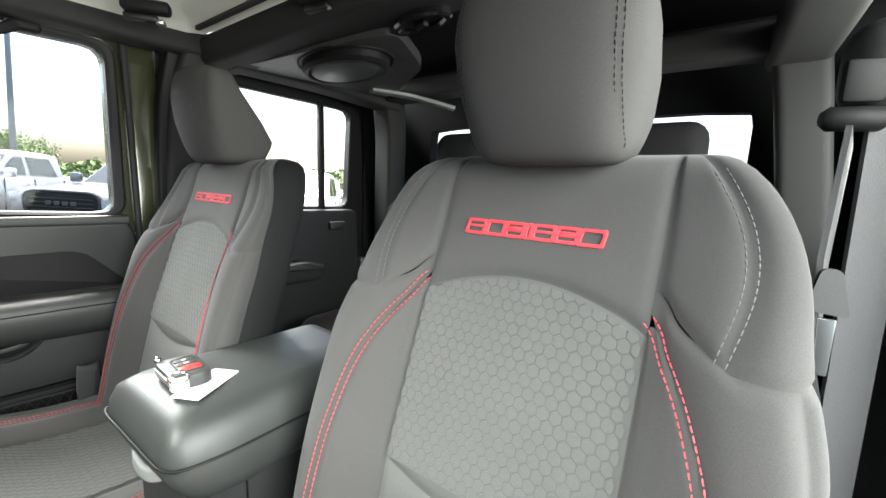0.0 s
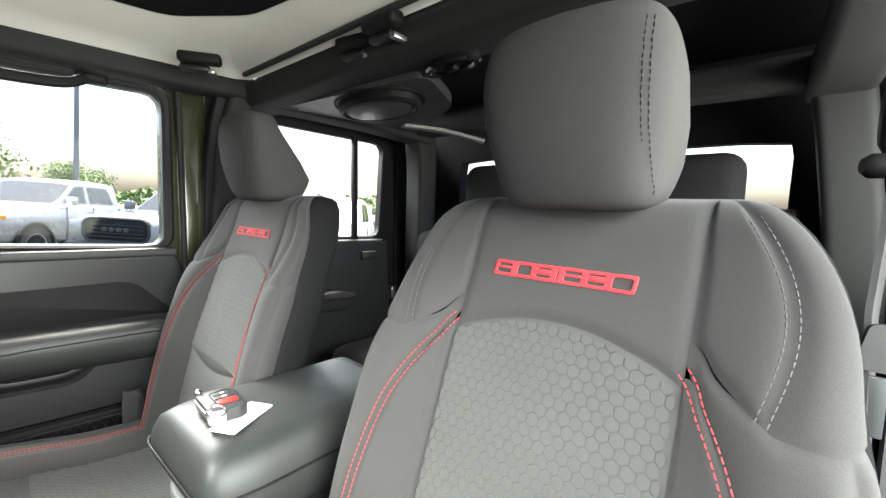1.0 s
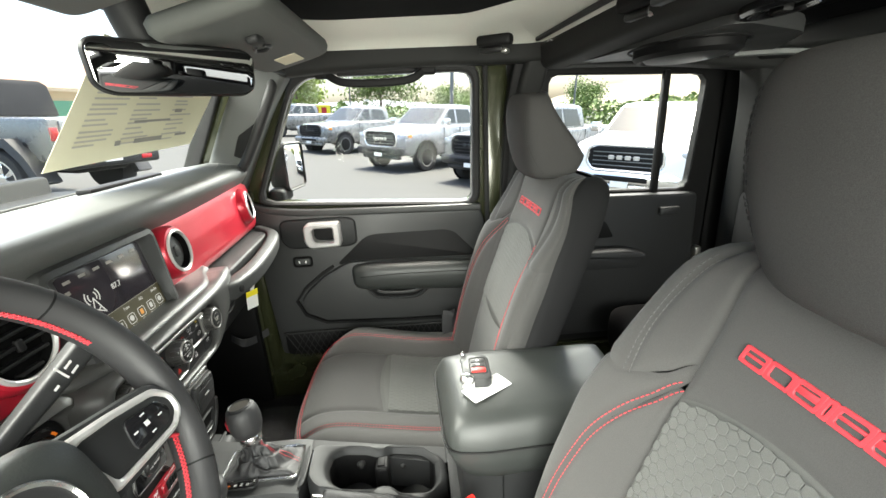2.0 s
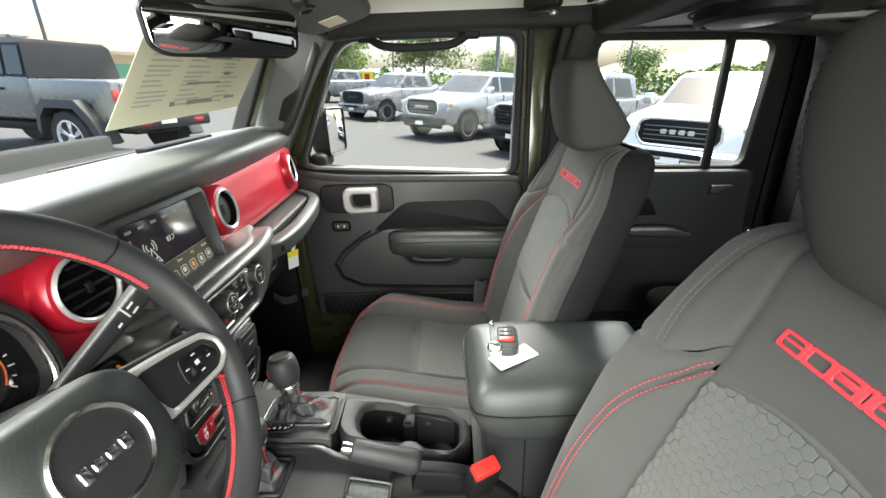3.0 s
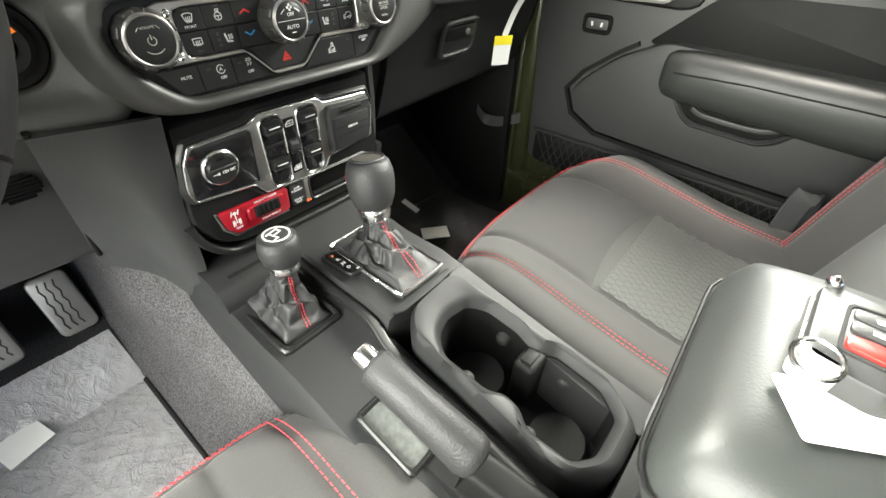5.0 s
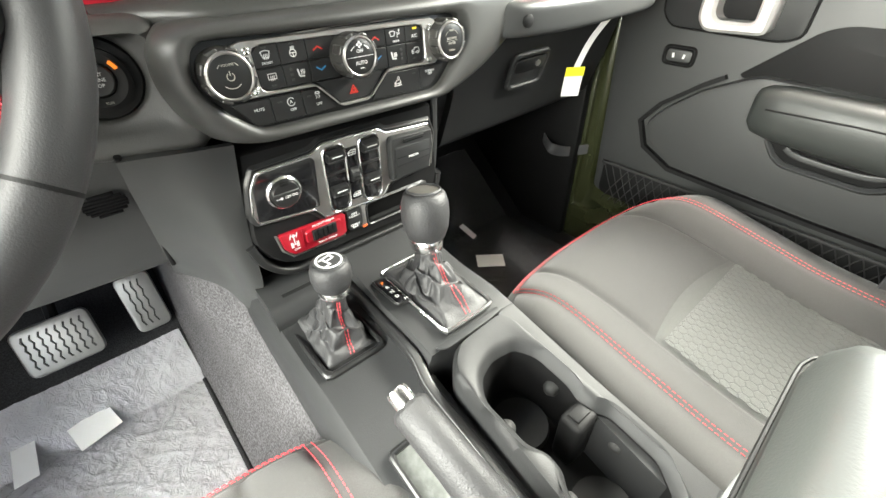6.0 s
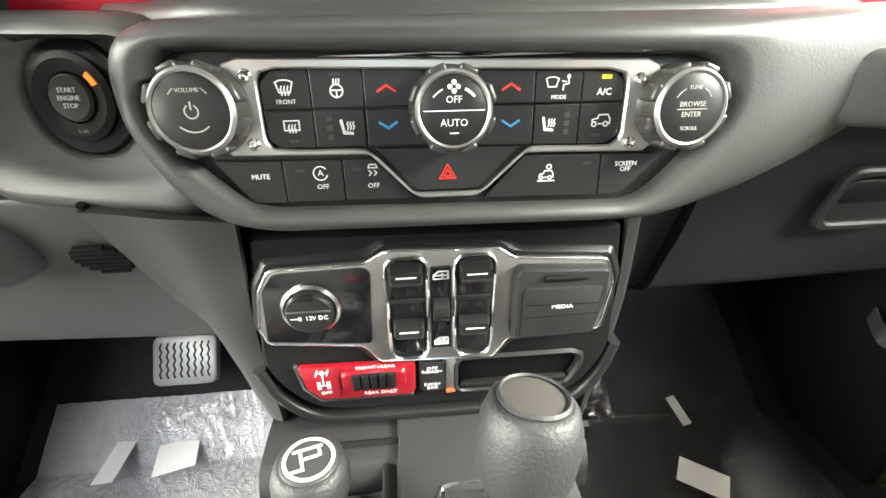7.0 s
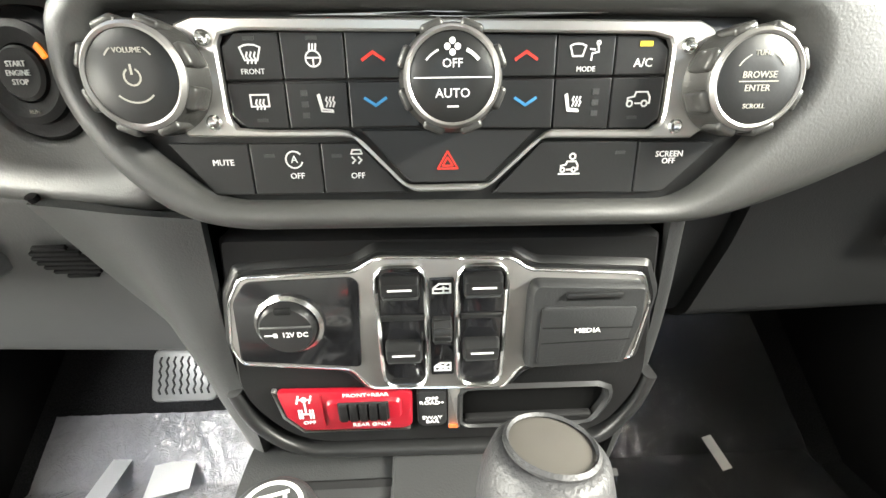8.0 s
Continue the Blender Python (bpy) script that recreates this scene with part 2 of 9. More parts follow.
def inset(pts, d):
    """The outline drawn in by d (out: minus)."""
    k = len(pts)
    area = sum(pts[i - 1][0] * pts[i][1] - pts[i][0] * pts[i - 1][1] for i in range(k))
    sgn = 1 if area > 0 else -1
    out = []
    for i in range(k):
        a, p, b = Vector(pts[i - 1]), Vector(pts[i]), Vector(pts[(i + 1) % k])
        n1 = Vector((-(p - a).y, (p - a).x)).normalized() if (p - a).length > 1e-9 else Vector((0, 0))
        n2 = Vector((-(b - p).y, (b - p).x)).normalized() if (b - p).length > 1e-9 else n1
        n = (n1 + n2)
        n = n.normalized() if n.length > 1e-6 else n1
        c = max(0.5, n.dot(n1))
        q = p + n * (sgn * d / c)
        out.append((q.x, q.y))
    return out


def ring_points(pts, n=96, c=None):
    """The outline met by n rays from its middle, so that two outlines match point by point."""
    if c is None:
        c = (sum(p[0] for p in pts) / len(pts), sum(p[1] for p in pts) / len(pts))
    out = []
    for i in range(n):
        a = 2 * math.pi * i / n
        d = Vector((math.cos(a), math.sin(a)))
        best = 0.0
        for j in range(len(pts)):
            p, q = Vector(pts[j - 1]) - Vector(c), Vector(pts[j]) - Vector(c)
            e = q - p
            den = d.x * e.y - d.y * e.x
            if abs(den) < 1e-12:
                continue
            t = (p.x * e.y - p.y * e.x) / den
            s = (p.x * d.y - p.y * d.x) / den
            if -1e-9 <= s <= 1 + 1e-9 and t > best:
                best = t
        out.append((c[0] + d.x * best, c[1] + d.y * best))
    return out


def loft(loops, cap0=True, cap1=True, closed=False, m=None):
    """Skin over loops of equal length, each a list of 3D points."""
    bm = bmesh.new()
    rows = [[bm.verts.new(p) for p in lp] for lp in loops]
    n = len(rows[0])
    pairs = list(zip(rows[:-1], rows[1:]))
    if closed:
        pairs.append((rows[-1], rows[0]))
    for a, b in pairs:
        for i in range(n):
            try:
                bm.faces.new((a[i], a[(i + 1) % n], b[(i + 1) % n], b[i]))
            except ValueError:
                pass
    if not closed:
        if cap0:
            bm.faces.new(rows[0][::-1])
        if cap1:
            bm.faces.new(rows[-1])
    bmesh.ops.remove_doubles(bm, verts=bm.verts, dist=1e-6)
    return moved(bm, m) if m is not None else bm


def plate(pts, h, bev=0.001, m=None, base=0.0, seg=2):
    """A flat piece of that outline, h thick, with its front edge rounded."""
    lp = [[(x, y, base) for x, y in pts], [(x, y, base + h - bev) for x, y in pts]]
    for i in range(1, seg + 1):
        a = math.pi / 2 * i / seg
        ins = inset(pts, bev * (1 - math.cos(a)))
        lp.append([(x, y, base + h - bev + bev * math.sin(a)) for x, y in ins])
    return loft(lp, m=m)


def frame_ring(outer, inner, h, bev=0.001, m=None, base=0.0, n=96, c=None):
    """A flat frame between two outlines."""
    o, i = ring_points(outer, n, c), ring_points(inner, n, c)
    lp = [[(x, y, base) for x, y in o], [(x, y, base + h - bev) for x, y in o], [(x, y, base + h) for x, y in inset(o, bev)],
          [(x, y, base + h) for x, y in inset(i, -bev)], [(x, y, base + h - bev) for x, y in i], [(x, y, base) for x, y in i]]
    return loft(lp, closed=True, m=m)


def lathe(profile, n=32, m=None, caps=True):
    """Turned about w: profile of (radius, height)."""
    return loft([[(r * math.cos(2 * math.pi * i / n), r * math.sin(2 * math.pi * i / n), h) for i in range(n)] for r, h in profile], caps, caps, m=m)


def smooth_path(pts, per=6, closed=False):
    """A curve through the points."""
    p = [Vector(q) for q in pts]
    k = len(p)
    out = []
    for i in range(k if closed else k - 1):
        a = p[(i - 1) % k] if closed or i else p[0]
        b, c = p[i], p[(i + 1) % k]
        d = p[(i + 2) % k] if closed or i + 2 < k else p[-1]
        for j in range(per):
            t = j / per
            out.append(0.5 * (2 * b + (c - a) * t + (2 * a - 5 * b + 4 * c - d) * t * t + (3 * b - a - 3 * c + d) * t ** 3))
    if not closed:
        out.append(p[-1])
    return out


def sweep(section, path, up=(0, 0, 1), closed=False, scale=None, caps=True):
    """A section (side, up) drawn along a path."""
    path = [Vector(p) for p in path]
    k = len(path)
    loops = []
    for i, p in enumerate(path):
        a = path[i - 1] if i or closed else p
        b = path[(i + 1) % k] if i + 1 < k or closed else p
        t = (b - a).normalized()
        u = Vector(up)
        s = t.cross(u)
        s = s.normalized() if s.length > 1e-6 else Vector((1, 0, 0))
        u = s.cross(t).normalized()
        f = scale[i] if scale else 1.0
        loops.append([tuple(p + s * x * f + u * y * f) for x, y in section])
    return loft(loops, caps, caps, closed=closed)


def tube(path, r, n=8, closed=False, up=(0, 0, 1), scale=None):
    return sweep(disc(r, n), path, up, closed, scale)


def grid(fn, nu, nv):
    bm = bmesh.new()
    v = [[bm.verts.new(fn(i / nu, j / nv)) for i in range(nu + 1)] for j in range(nv + 1)]
    for j in range(nv):
        for i in range(nu):
            bm.faces.new((v[j][i], v[j][i + 1], v[j + 1][i + 1], v[j + 1][i]))
    return bm


def stitches(points, normals, side, length=0.0045, gap=0.0022, r=0.00055, lift=0.0006):
    """A row of thread dashes along a seam on a surface, shifted sideways by side."""
    pts = []
    for i, (p, nv) in enumerate(zip(points, normals)):
        a, b = points[max(0, i - 1)], points[min(len(points) - 1, i + 1)]
        s = (b - a).cross(nv)
        pts.append(p + s.normalized() * side + nv * lift if s.length > 1e-9 else p + nv * lift)
    bm = bmesh.new()
    pos, todo, on = 0.0, length, True
    start = pts[0]
    lens = [(pts[i + 1] - pts[i]).length for i in range(len(pts) - 1)]
    total = sum(lens)

    def at(d):
        i = 0
        while i < len(lens) - 1 and d > lens[i]:
            d -= lens[i]
            i += 1
        f = min(1.0, d / max(lens[i], 1e-9))
        return pts[i].lerp(pts[i + 1], f), normals[i]

    d = 0.0
    while d + length < total:
        (a, nv), (b, _) = at(d), at(d + length)
        t = (b - a).normalized()
        s = t.cross(nv).normalized() * r
        up = nv * r
        ra = [a + s, a + up * 1.2, a - s, a - up]
        rb = [b + s, b + up * 1.2, b - s, b - up]
        mid = (a + b) / 2 + up * 0.8
        rm = [mid + s * 1.3, mid + up * 1.4, mid - s * 1.3, mid - up]
        rows = [[bm.verts.new(q) for q in row] for row in (ra, rm, rb)]
        for x, y in zip(rows[:-1], rows[1:]):
            for k in range(4):
                bm.faces.new((x[k], x[(k + 1) % 4], y[(k + 1) % 4], y[k]))
        bm.faces.new(rows[0][::-1])
        bm.faces.new(rows[-1])
        d += length + gap
    return bm


def text(body, size, m, material, parent, name="lettering", cx=True, thick=0.0002, label=""):
    cu = bpy.data.curves.new("letters", "FONT")
    cu.body, cu.size, cu.extrude, cu.resolution_u = body, size, thick, 2
    cu.align_x, cu.align_y = ("CENTER" if cx else "LEFT"), "CENTER"
    cu.space_line = 0.85
    tmp = bpy.data.objects.new("letters", cu)
    scene.collection.objects.link(tmp)
    me = bpy.data.meshes.new_from_object(tmp.evaluated_get(bpy.context.evaluated_depsgraph_get()))
    bpy.data.objects.remove(tmp)
    bpy.data.curves.remove(cu)
    bm = bmesh.new()
    bm.from_mesh(me)
    bpy.data.meshes.remove(me)
    return part(name, moved(bm, m), material, parent, label, smooth=0, normals=False)


def bars(items, m, h=0.0003):
    """Plain flat bars: (cx, cy, width, height, turn in degrees)."""
    return merge(*[moved(box((0, 0, h / 2), (w, hh, h)), m @ Matrix.Translation((x, y, 0)) @ Matrix.Rotation(radians(a), 4, "Z")) for x, y, w, hh, a in items])


def arc(cx, cy, r, a0, a1, w, n=14):
    """A thin arc as a closed outline."""
    o = [(cx + (r + w / 2) * math.cos(radians(a0 + (a1 - a0) * i / n)), cy + (r + w / 2) * math.sin(radians(a0 + (a1 - a0) * i / n))) for i in range(n + 1)]
    i_ = [(cx + (r - w / 2) * math.cos(radians(a1 + (a0 - a1) * i / n)), cy + (r - w / 2) * math.sin(radians(a1 + (a0 - a1) * i / n))) for i in range(n + 1)]
    return o + i_


def strokes(lines, w, m, h=0.0003):
    """Line drawing in relief: each line a list of (x, y)."""
    out = []
    for ln in lines:
        for a, b in zip(ln[:-1], ln[1:]):
            dx, dy = b[0] - a[0], b[1] - a[1]
            out.append(((a[0] + b[0]) / 2, (a[1] + b[1]) / 2, math.hypot(dx, dy) + w * 0.6, w, math.degrees(math.atan2(dy, dx))))
    return bars(out, m, h)


# ---- cabin structure ----
GROUND = 0.0
FLOOR = 0.70


def flat(pts, z0, z1, bev=0.004):
    """A level slab of that plan."""
    return plate(pts, z1 - z0, bev, Matrix.Translation((0, 0, z0)))


floor_ob = solo("floor", merge(box((0, -0.55, FLOOR - 0.03), (1.46, 1.94, 0.06), 0.005), moved(box((0, 0, 0), (1.46, 0.52, 0.05), 0.005), pose(0, 0.505, FLOOR + 0.125, 39, 0, 0))),
                M_CARPET, "dark carpeted cabin floor with a rising toe board", "floor", kind="structure")
# roof: pale moulded panel with a dark lining pad, framed by the body
ROOF_Z = 1.79
roof = solo("ceiling", merge(box((0, -0.75, ROOF_Z + 0.075), (1.5, 1.75, 0.03), 0.01)), M_LINER_DARK, "black roof liner over the cabin", "ceiling", kind="structure")
panel = thing("roof_panel", (0.28, -0.45, ROOF_Z), "removable hard roof panel, pale inside with a black pad", "roof panel")
out_l = rounded([(-0.62, -0.73), (0.60, -0.73), (0.60, 0.02), (-0.62, 0.02)], 0.05)
in_l = rounded([(-0.44, -0.60), (-0.2, -0.615), (0.05, -0.63), (0.27, -0.60), (0.40, -0.50), (0.42, -0.2), (0.38, -0.08), (-0.44, -0.08)], 0.03)
o1, i1 = ring_points(out_l, 120, (0, -0.35)), ring_points(in_l, 120, (0, -0.35))
part("pale_shell", loft([[(x, y, ROOF_Z - 0.004) for x, y in o1], [(x, y, ROOF_Z + 0.008) for x, y in inset(o1, 0.02)], [(x, y, ROOF_Z + 0.018) for x, y in inset(o1, 0.06)],
                         [(x, y, ROOF_Z + 0.028) for x, y in inset(i1, -0.02)], [(x, y, ROOF_Z + 0.034) for x, y in i1], [(x, y, ROOF_Z + 0.06) for x, y in i1], [(x, y, ROOF_Z + 0.06) for x, y in o1]], closed=True),
     M_HEADLINER, panel, "off-white moulded inner shell", smooth=60)
part("lining_pad", flat(i1, ROOF_Z + 0.030, ROOF_Z + 0.058, 0.004), M_LINER_DARK, panel, "black fabric lining pad")
part("seal", tube([(0.615, 0.0, ROOF_Z - 0.004), (0.615, -0.72, ROOF_Z - 0.004), (0.59, -0.745, ROOF_Z - 0.004), (-0.6, -0.745, ROOF_Z - 0.004)], 0.008, 8), M_RUBBER, panel)
part("seam_strip", box((0.0, -0.70, ROOF_Z - 0.002), (1.1, 0.012, 0.01), 0.003), M_RUBBER, panel)


def roof_latch(x, y, turn):
    la = thing("roof_latch", (x, y, ROOF_Z - 0.02), "black plastic turn latch under the roof panel", "latch", "roof latches")
    m = pose(x, y, ROOF_Z - 0.012, 0, 0, turn)
    part("latch_body", box((0, 0, 0), (0.085, 0.032, 0.024), 0.008, 3, m), M_PLASTIC_DARK, la)
    part("latch_lever", box((0.012, -0.012, -0.018), (0.06, 0.02, 0.014), 0.005, 3, m), M_SATIN, la)
    part("latch_hook", box((-0.02, -0.02, -0.022), (0.014, 0.03, 0.01), 0.003, 2, m), M_SILVER, la)


roof_latch(0.475, -0.575, 60)
roof_latch(0.13, -0.735, 10)
roof_latch(0.02, -0.71, 0)

# padded roll cage
cage = thing("roll_cage", (0, -0.8, FLOOR), "black padded steel roll cage round the cabin", "roll cage")
for sx in (1, -1):
    sec = rounded([(-0.038, -0.03), (0.038, -0.03), (0.038, 0.032), (-0.038, 0.032)], 0.02)
    part("side_rail", sweep(sec, smooth_path([(sx * 0.63, 0.05, 1.752), (sx * 0.645, -0.25, 1.772), (sx * 0.645, -0.6, 1.772), (sx * 0.64, -0.85, 1.77)], 8)), M_PAD, cage)
    part("side_rail", sweep(rounded([(-0.05, -0.04), (0.05, -0.04), (0.05, 0.03), (-0.05, 0.03)], 0.02), smooth_path([(sx * 0.60, -0.80, 1.765), (sx * 0.585, -1.1, 1.755), (sx * 0.56, -1.35, 1.73)], 8)), M_PAD, cage)
    if sx > 0:
        part("b_pillar_bar", sweep(rounded([(-0.036, -0.034), (0.036, -0.034), (0.036, 0.034), (-0.036, 0.034)], 0.018), smooth_path([(0.70, -0.66, 0.8), (0.70, -0.67, 1.1), (0.695, -0.685, 1.4), (0.675, -0.70, 1.62), (0.645, -0.73, 1.765)], 8), up=(0, 1, 0)), M_PAD, cage)
    part("rear_bar", sweep(rounded([(-0.045, -0.045), (0.045, -0.045), (0.045, 0.045), (-0.045, 0.045)], 0.02), smooth_path([(sx * 0.56, -1.33, 1.75), (sx * 0.585, -1.37, 1.6), (sx * 0.62, -1.4, 1.3), (sx * 0.64, -1.42, 0.8)], 8), up=(0, 1, 0)), M_PAD, cage)
part("cross_bar", sweep(rounded([(-0.06, -0.035), (0.06, -0.035), (0.07, 0.03), (-0.07, 0.03)], 0.02), smooth_path([(0.66, -0.79, 1.76), (0.45, -0.80, 1.765), (0.2, -0.805, 1.775), (-0.2, -0.805, 1.775), (-0.66, -0.79, 1.76)], 8)), M_PAD, cage)
part("cage_bracket", merge(plate(rounded([(0.04, -0.84), (0.62, -0.80), (0.64, -1.25), (0.50, -1.28), (0.16, -1.06)], 0.05), 0.03, 0.01, Matrix.Translation((0, 0, 1.728)))), M_PLASTIC_MID, cage, "grey plastic overhead console")
part("cross_bar", sweep(rounded([(-0.05, -0.03), (0.05, -0.03), (0.05, 0.03), (-0.05, 0.03)], 0.02), smooth_path([(0.58, -1.32, 1.745), (0.2, -1.33, 1.75), (-0.2, -1.33, 1.75), (-0.58, -1.32, 1.745)], 6)), M_PAD, cage)
dome = thing("dome_lamp", (0.02, -0.86, 1.735), "black oval dome lamp under the cross bar", "lamp")
dm = Matrix.Translation((-0.02, -0.845, 1.742)) @ pose(0, 0, 0, 180, 0, -10)
part("housing", frame_ring(disc(0.075, 40, ry=0.034), disc(0.056, 40, ry=0.02), 0.014, 0.004, dm, n=48), M_GLOSS, dome)
part("lens", plate(disc(0.056, 32, ry=0.02), 0.006, 0.002, dm), M_SATIN, dome)
part("switch", box((0, 0, 0.012), (0.03, 0.014, 0.01), 0.003, 2, dm), M_PLASTIC_DARK, dome)
pod = thing("overhead_speaker", (0.295, -0.925, 1.73), "flat oval black speaker pod overhead", "speaker")
pm = Matrix.Translation((0.295, -0.925, 1.730)) @ pose(0, 0, 0, 180, 0, -12)
part("rim", frame_ring(disc(0.148, 56, ry=0.088), disc(0.126, 56, ry=0.068), 0.026, 0.008, pm, n=56), M_PLASTIC_DARK, pod)
part("trim_line", frame_ring(disc(0.160, 56, ry=0.099), disc(0.155, 56, ry=0.095), 0.006, 0.002, pm, n=56), M_PLASTIC_DARK, pod)
part("grille", loft([[(x, y, z) for x, y in disc(0.126 * f, 48, ry=0.068 * f)] for z, f in ((0.0, 1.0), (0.020, 1.0), (0.027, 0.9), (0.031, 0.5))], m=pm), M_PLASTIC_MID, pod, "dark woven grille", smooth=60)
strip = thing("overhead_bracket", (0.52, -1.3, 1.72), "pale grey curved bracket behind the speaker pod", "bracket")
part("arm", sweep(rounded([(-0.022, -0.006), (0.022, -0.006), (0.022, 0.006), (-0.022, 0.006)], 0.004), smooth_path([(0.46, -1.16, 1.725), (0.40, -1.28, 1.72), (0.30, -1.38, 1.69)], 6)), M_TRIM_GREY, strip)

# rear wall with its window opening
rear = solo("wall_rear", frame_ring(rounded([(-0.74, 0.7), (0.74, 0.7), (0.72, 1.86), (-0.72, 1.86)], 0.02), rounded([(-0.50, 1.44), (0.50, 1.44), (0.50, 1.645), (-0.50, 1.645)], 0.025), 0.05, 0.004, Matrix(((1, 0, 0, 0), (0, 0, -1, -1.5), (0, 1, 0, 0), (0, 0, 0, 1))), n=96, c=(0, 1.54)),
            M_LINER_DARK, "black rear cab wall with a wide window", "wall", kind="structure")
rw = solo("window_1", box((0, -1.52, 1.542), (1.0, 0.005, 0.21)), M_GLASS, "clear rear window of the cab", "window", kind="structure", smooth=0)
rw.visible_shadow = False


def rear_headrest(x):
    h = thing("rear_headrest", (x, -1.38, 1.36), "black rear seat headrest before the window", "headrest", "rear headrests")
    part("pad", box((x, -1.38, 1.515), (0.19, 0.09, 0.19), 0.045, 4), M_BACKCLOTH, h)
    for s in (0.04, -0.04):
        part("post", tube([(x + s, -1.38, 1.36), (x + s, -1.38, 1.45)], 0.006, 10), M_CHROME, h)


rear_bench = thing("rear_bench", (0, -1.2, FLOOR), "black cloth rear bench seat", "bench seat")
part("backrest", box((0, -1.40, 1.12), (1.2, 0.12, 0.52), 0.05, 4, None), M_BACKCLOTH, rear_bench)
part("cushion", box((0, -1.17, 0.93), (1.2, 0.42, 0.16), 0.05, 4, None), M_BACKCLOTH, rear_bench)
rear_headrest(0.26)
rear_headrest(-0.335)
clip = thing("coat_hook", (-0.52, -1.42, 1.42), "black plastic belt guide by the rear window", "belt guide")
part("body", box((-0.50, -1.42, 1.455), (0.05, 0.05, 0.06), 0.012, 3), M_PLASTIC_DARK, clip)
part("arm", box((-0.515, -1.41, 1.41), (0.02, 0.03, 0.06), 0.006), M_SATIN, clip)


# ---- side wall of the body on the passenger side ----
DOOR_M = Matrix(((0, 0, -1, 0.735), (1, 0, 0, 0), (0, 1, 0, 0), (0, 0, 0, 1)))


body = thing("car_body", (0.75, -0.6, GROUND + 0.4), "dark olive painted car body with black door seals", "car body", kind="structure")
win_f = [(-0.548, 1.350), (0.103, 1.388), (-0.050, 1.735), (-0.556, 1.735)]
door_out = [(-0.60, 0.80), (0.14, 0.80), (0.17, 1.40), (-0.02, 1.775), (-0.60, 1.775)]
part("front_door_skin", frame_ring(rounded(door_out, 0.03), rounded(win_f, [0.03, 0.04, 0.06, 0.035]), 0.03, 0.004, DOOR_M @ Matrix.Translation((0, 0, -0.015)), n=120, c=(-0.28, 1.52)), M_OLIVE, body)
part("window_seal", frame_ring(rounded([(-0.572, 1.338), (0.123, 1.376), (-0.045, 1.755), (-0.577, 1.755)], 0.045), rounded(win_f, [0.03, 0.04, 0.06, 0.035]), 0.026, 0.006, DOOR_M @ Matrix.Translation((0, 0, 0.012)), n=120, c=(-0.28, 1.56)), M_RUBBER, body)
win_r = [(-1.275, 1.345), (-0.80, 1.362), (-0.79, 1.715), (-1.295, 1.70)]
part("rear_door_skin", frame_ring(rounded([(-1.36, 0.80), (-0.68, 0.80), (-0.68, 1.775), (-1.36, 1.765)], 0.02), rounded(win_r, 0.035), 0.03, 0.004, DOOR_M @ Matrix.Translation((0, 0, -0.015)), n=96, c=(-1.03, 1.53)), M_PLASTIC_DARK, body)
part("b_pillar", box((0.725, -0.625, 1.28), (0.06, 0.07, 1.0), 0.012, 3), M_OLIVE, body)
part("b_pillar_seal", tube([(0.70, -0.592, 0.82), (0.70, -0.594, 1.36), (0.695, -0.592, 1.75)], 0.008, 8, up=(0, 1, 0)), M_RUBBER, body)
part("pillar_trim", sweep(rounded([(-0.02, -0.016), (0.02, -0.016), (0.02, 0.016), (-0.02, 0.016)], 0.008), smooth_path([(0.69, -0.645, 0.9), (0.69, -0.65, 1.36), (0.68, -0.66, 1.6), (0.66, -0.68, 1.745)], 6), up=(0, 1, 0)), M_PLASTIC_DARK, body)
part("pillar_filler", box((0.732, -0.672, 1.28), (0.05, 0.04, 0.99), 0.004, 1), M_PLASTIC_DARK, body)
part("rocker", box((0.735, -0.6, 0.74), (0.10, 1.6, 0.13), 0.02, 3), M_OLIVE, body)
part("rear_quarter", box((0.745, -1.44, 1.28), (0.05, 0.2, 1.0), 0.01), M_PLASTIC_DARK, body)
part("a_pillar_skin", sweep(rounded([(-0.035, -0.05), (0.035, -0.05), (0.035, 0.05), (-0.035, 0.05)], 0.015), [(0.74, 0.26, 1.42), (0.70, 0.11, 1.66), (0.68, 0.04, 1.79)], up=(0, 1, 0)), M_OLIVE, body)
part("hinge_pillar", box((0.735, 0.23, 1.1), (0.08, 0.20, 0.66), 0.02, 3), M_OLIVE, body)
part("cowl_side", box((0.70, 0.31, 0.93), (0.03, 0.3, 0.5), 0.01), M_OLIVE, body)
# driver side: the open doorway keeps its pillar and sill
part("b_pillar", box((-0.745, -0.80, 1.28), (0.07, 0.14, 1.02), 0.02, 3), M_PLASTIC_DARK, body)
part("rear_side", box((-0.76, -1.2, 1.08), (0.04, 0.7, 0.56), 0.01), M_PLASTIC_DARK, body)
part("rear_side", box((-0.74, -1.42, 1.5), (0.05, 0.16, 0.5), 0.01), M_PLASTIC_DARK, body)
part("rear_side", box((-0.72, -1.1, 1.74), (0.05, 0.7, 0.06), 0.01), M_PLASTIC_DARK, body)
part("rocker", box((-0.735, -0.3, 0.68), (0.12, 1.1, 0.10), 0.02, 3), M_OLIVE, body)
part("a_pillar_skin", sweep(rounded([(-0.035, -0.05), (0.035, -0.05), (0.035, 0.05), (-0.035, 0.05)], 0.015), [(-0.74, 0.26, 1.42), (-0.70, 0.11, 1.66), (-0.68, 0.04, 1.79)], up=(0, 1, 0)), M_OLIVE, body)
part("hinge_pillar", box((-0.735, 0.24, 1.1), (0.06, 0.16, 0.66), 0.02, 3), M_OLIVE, body)
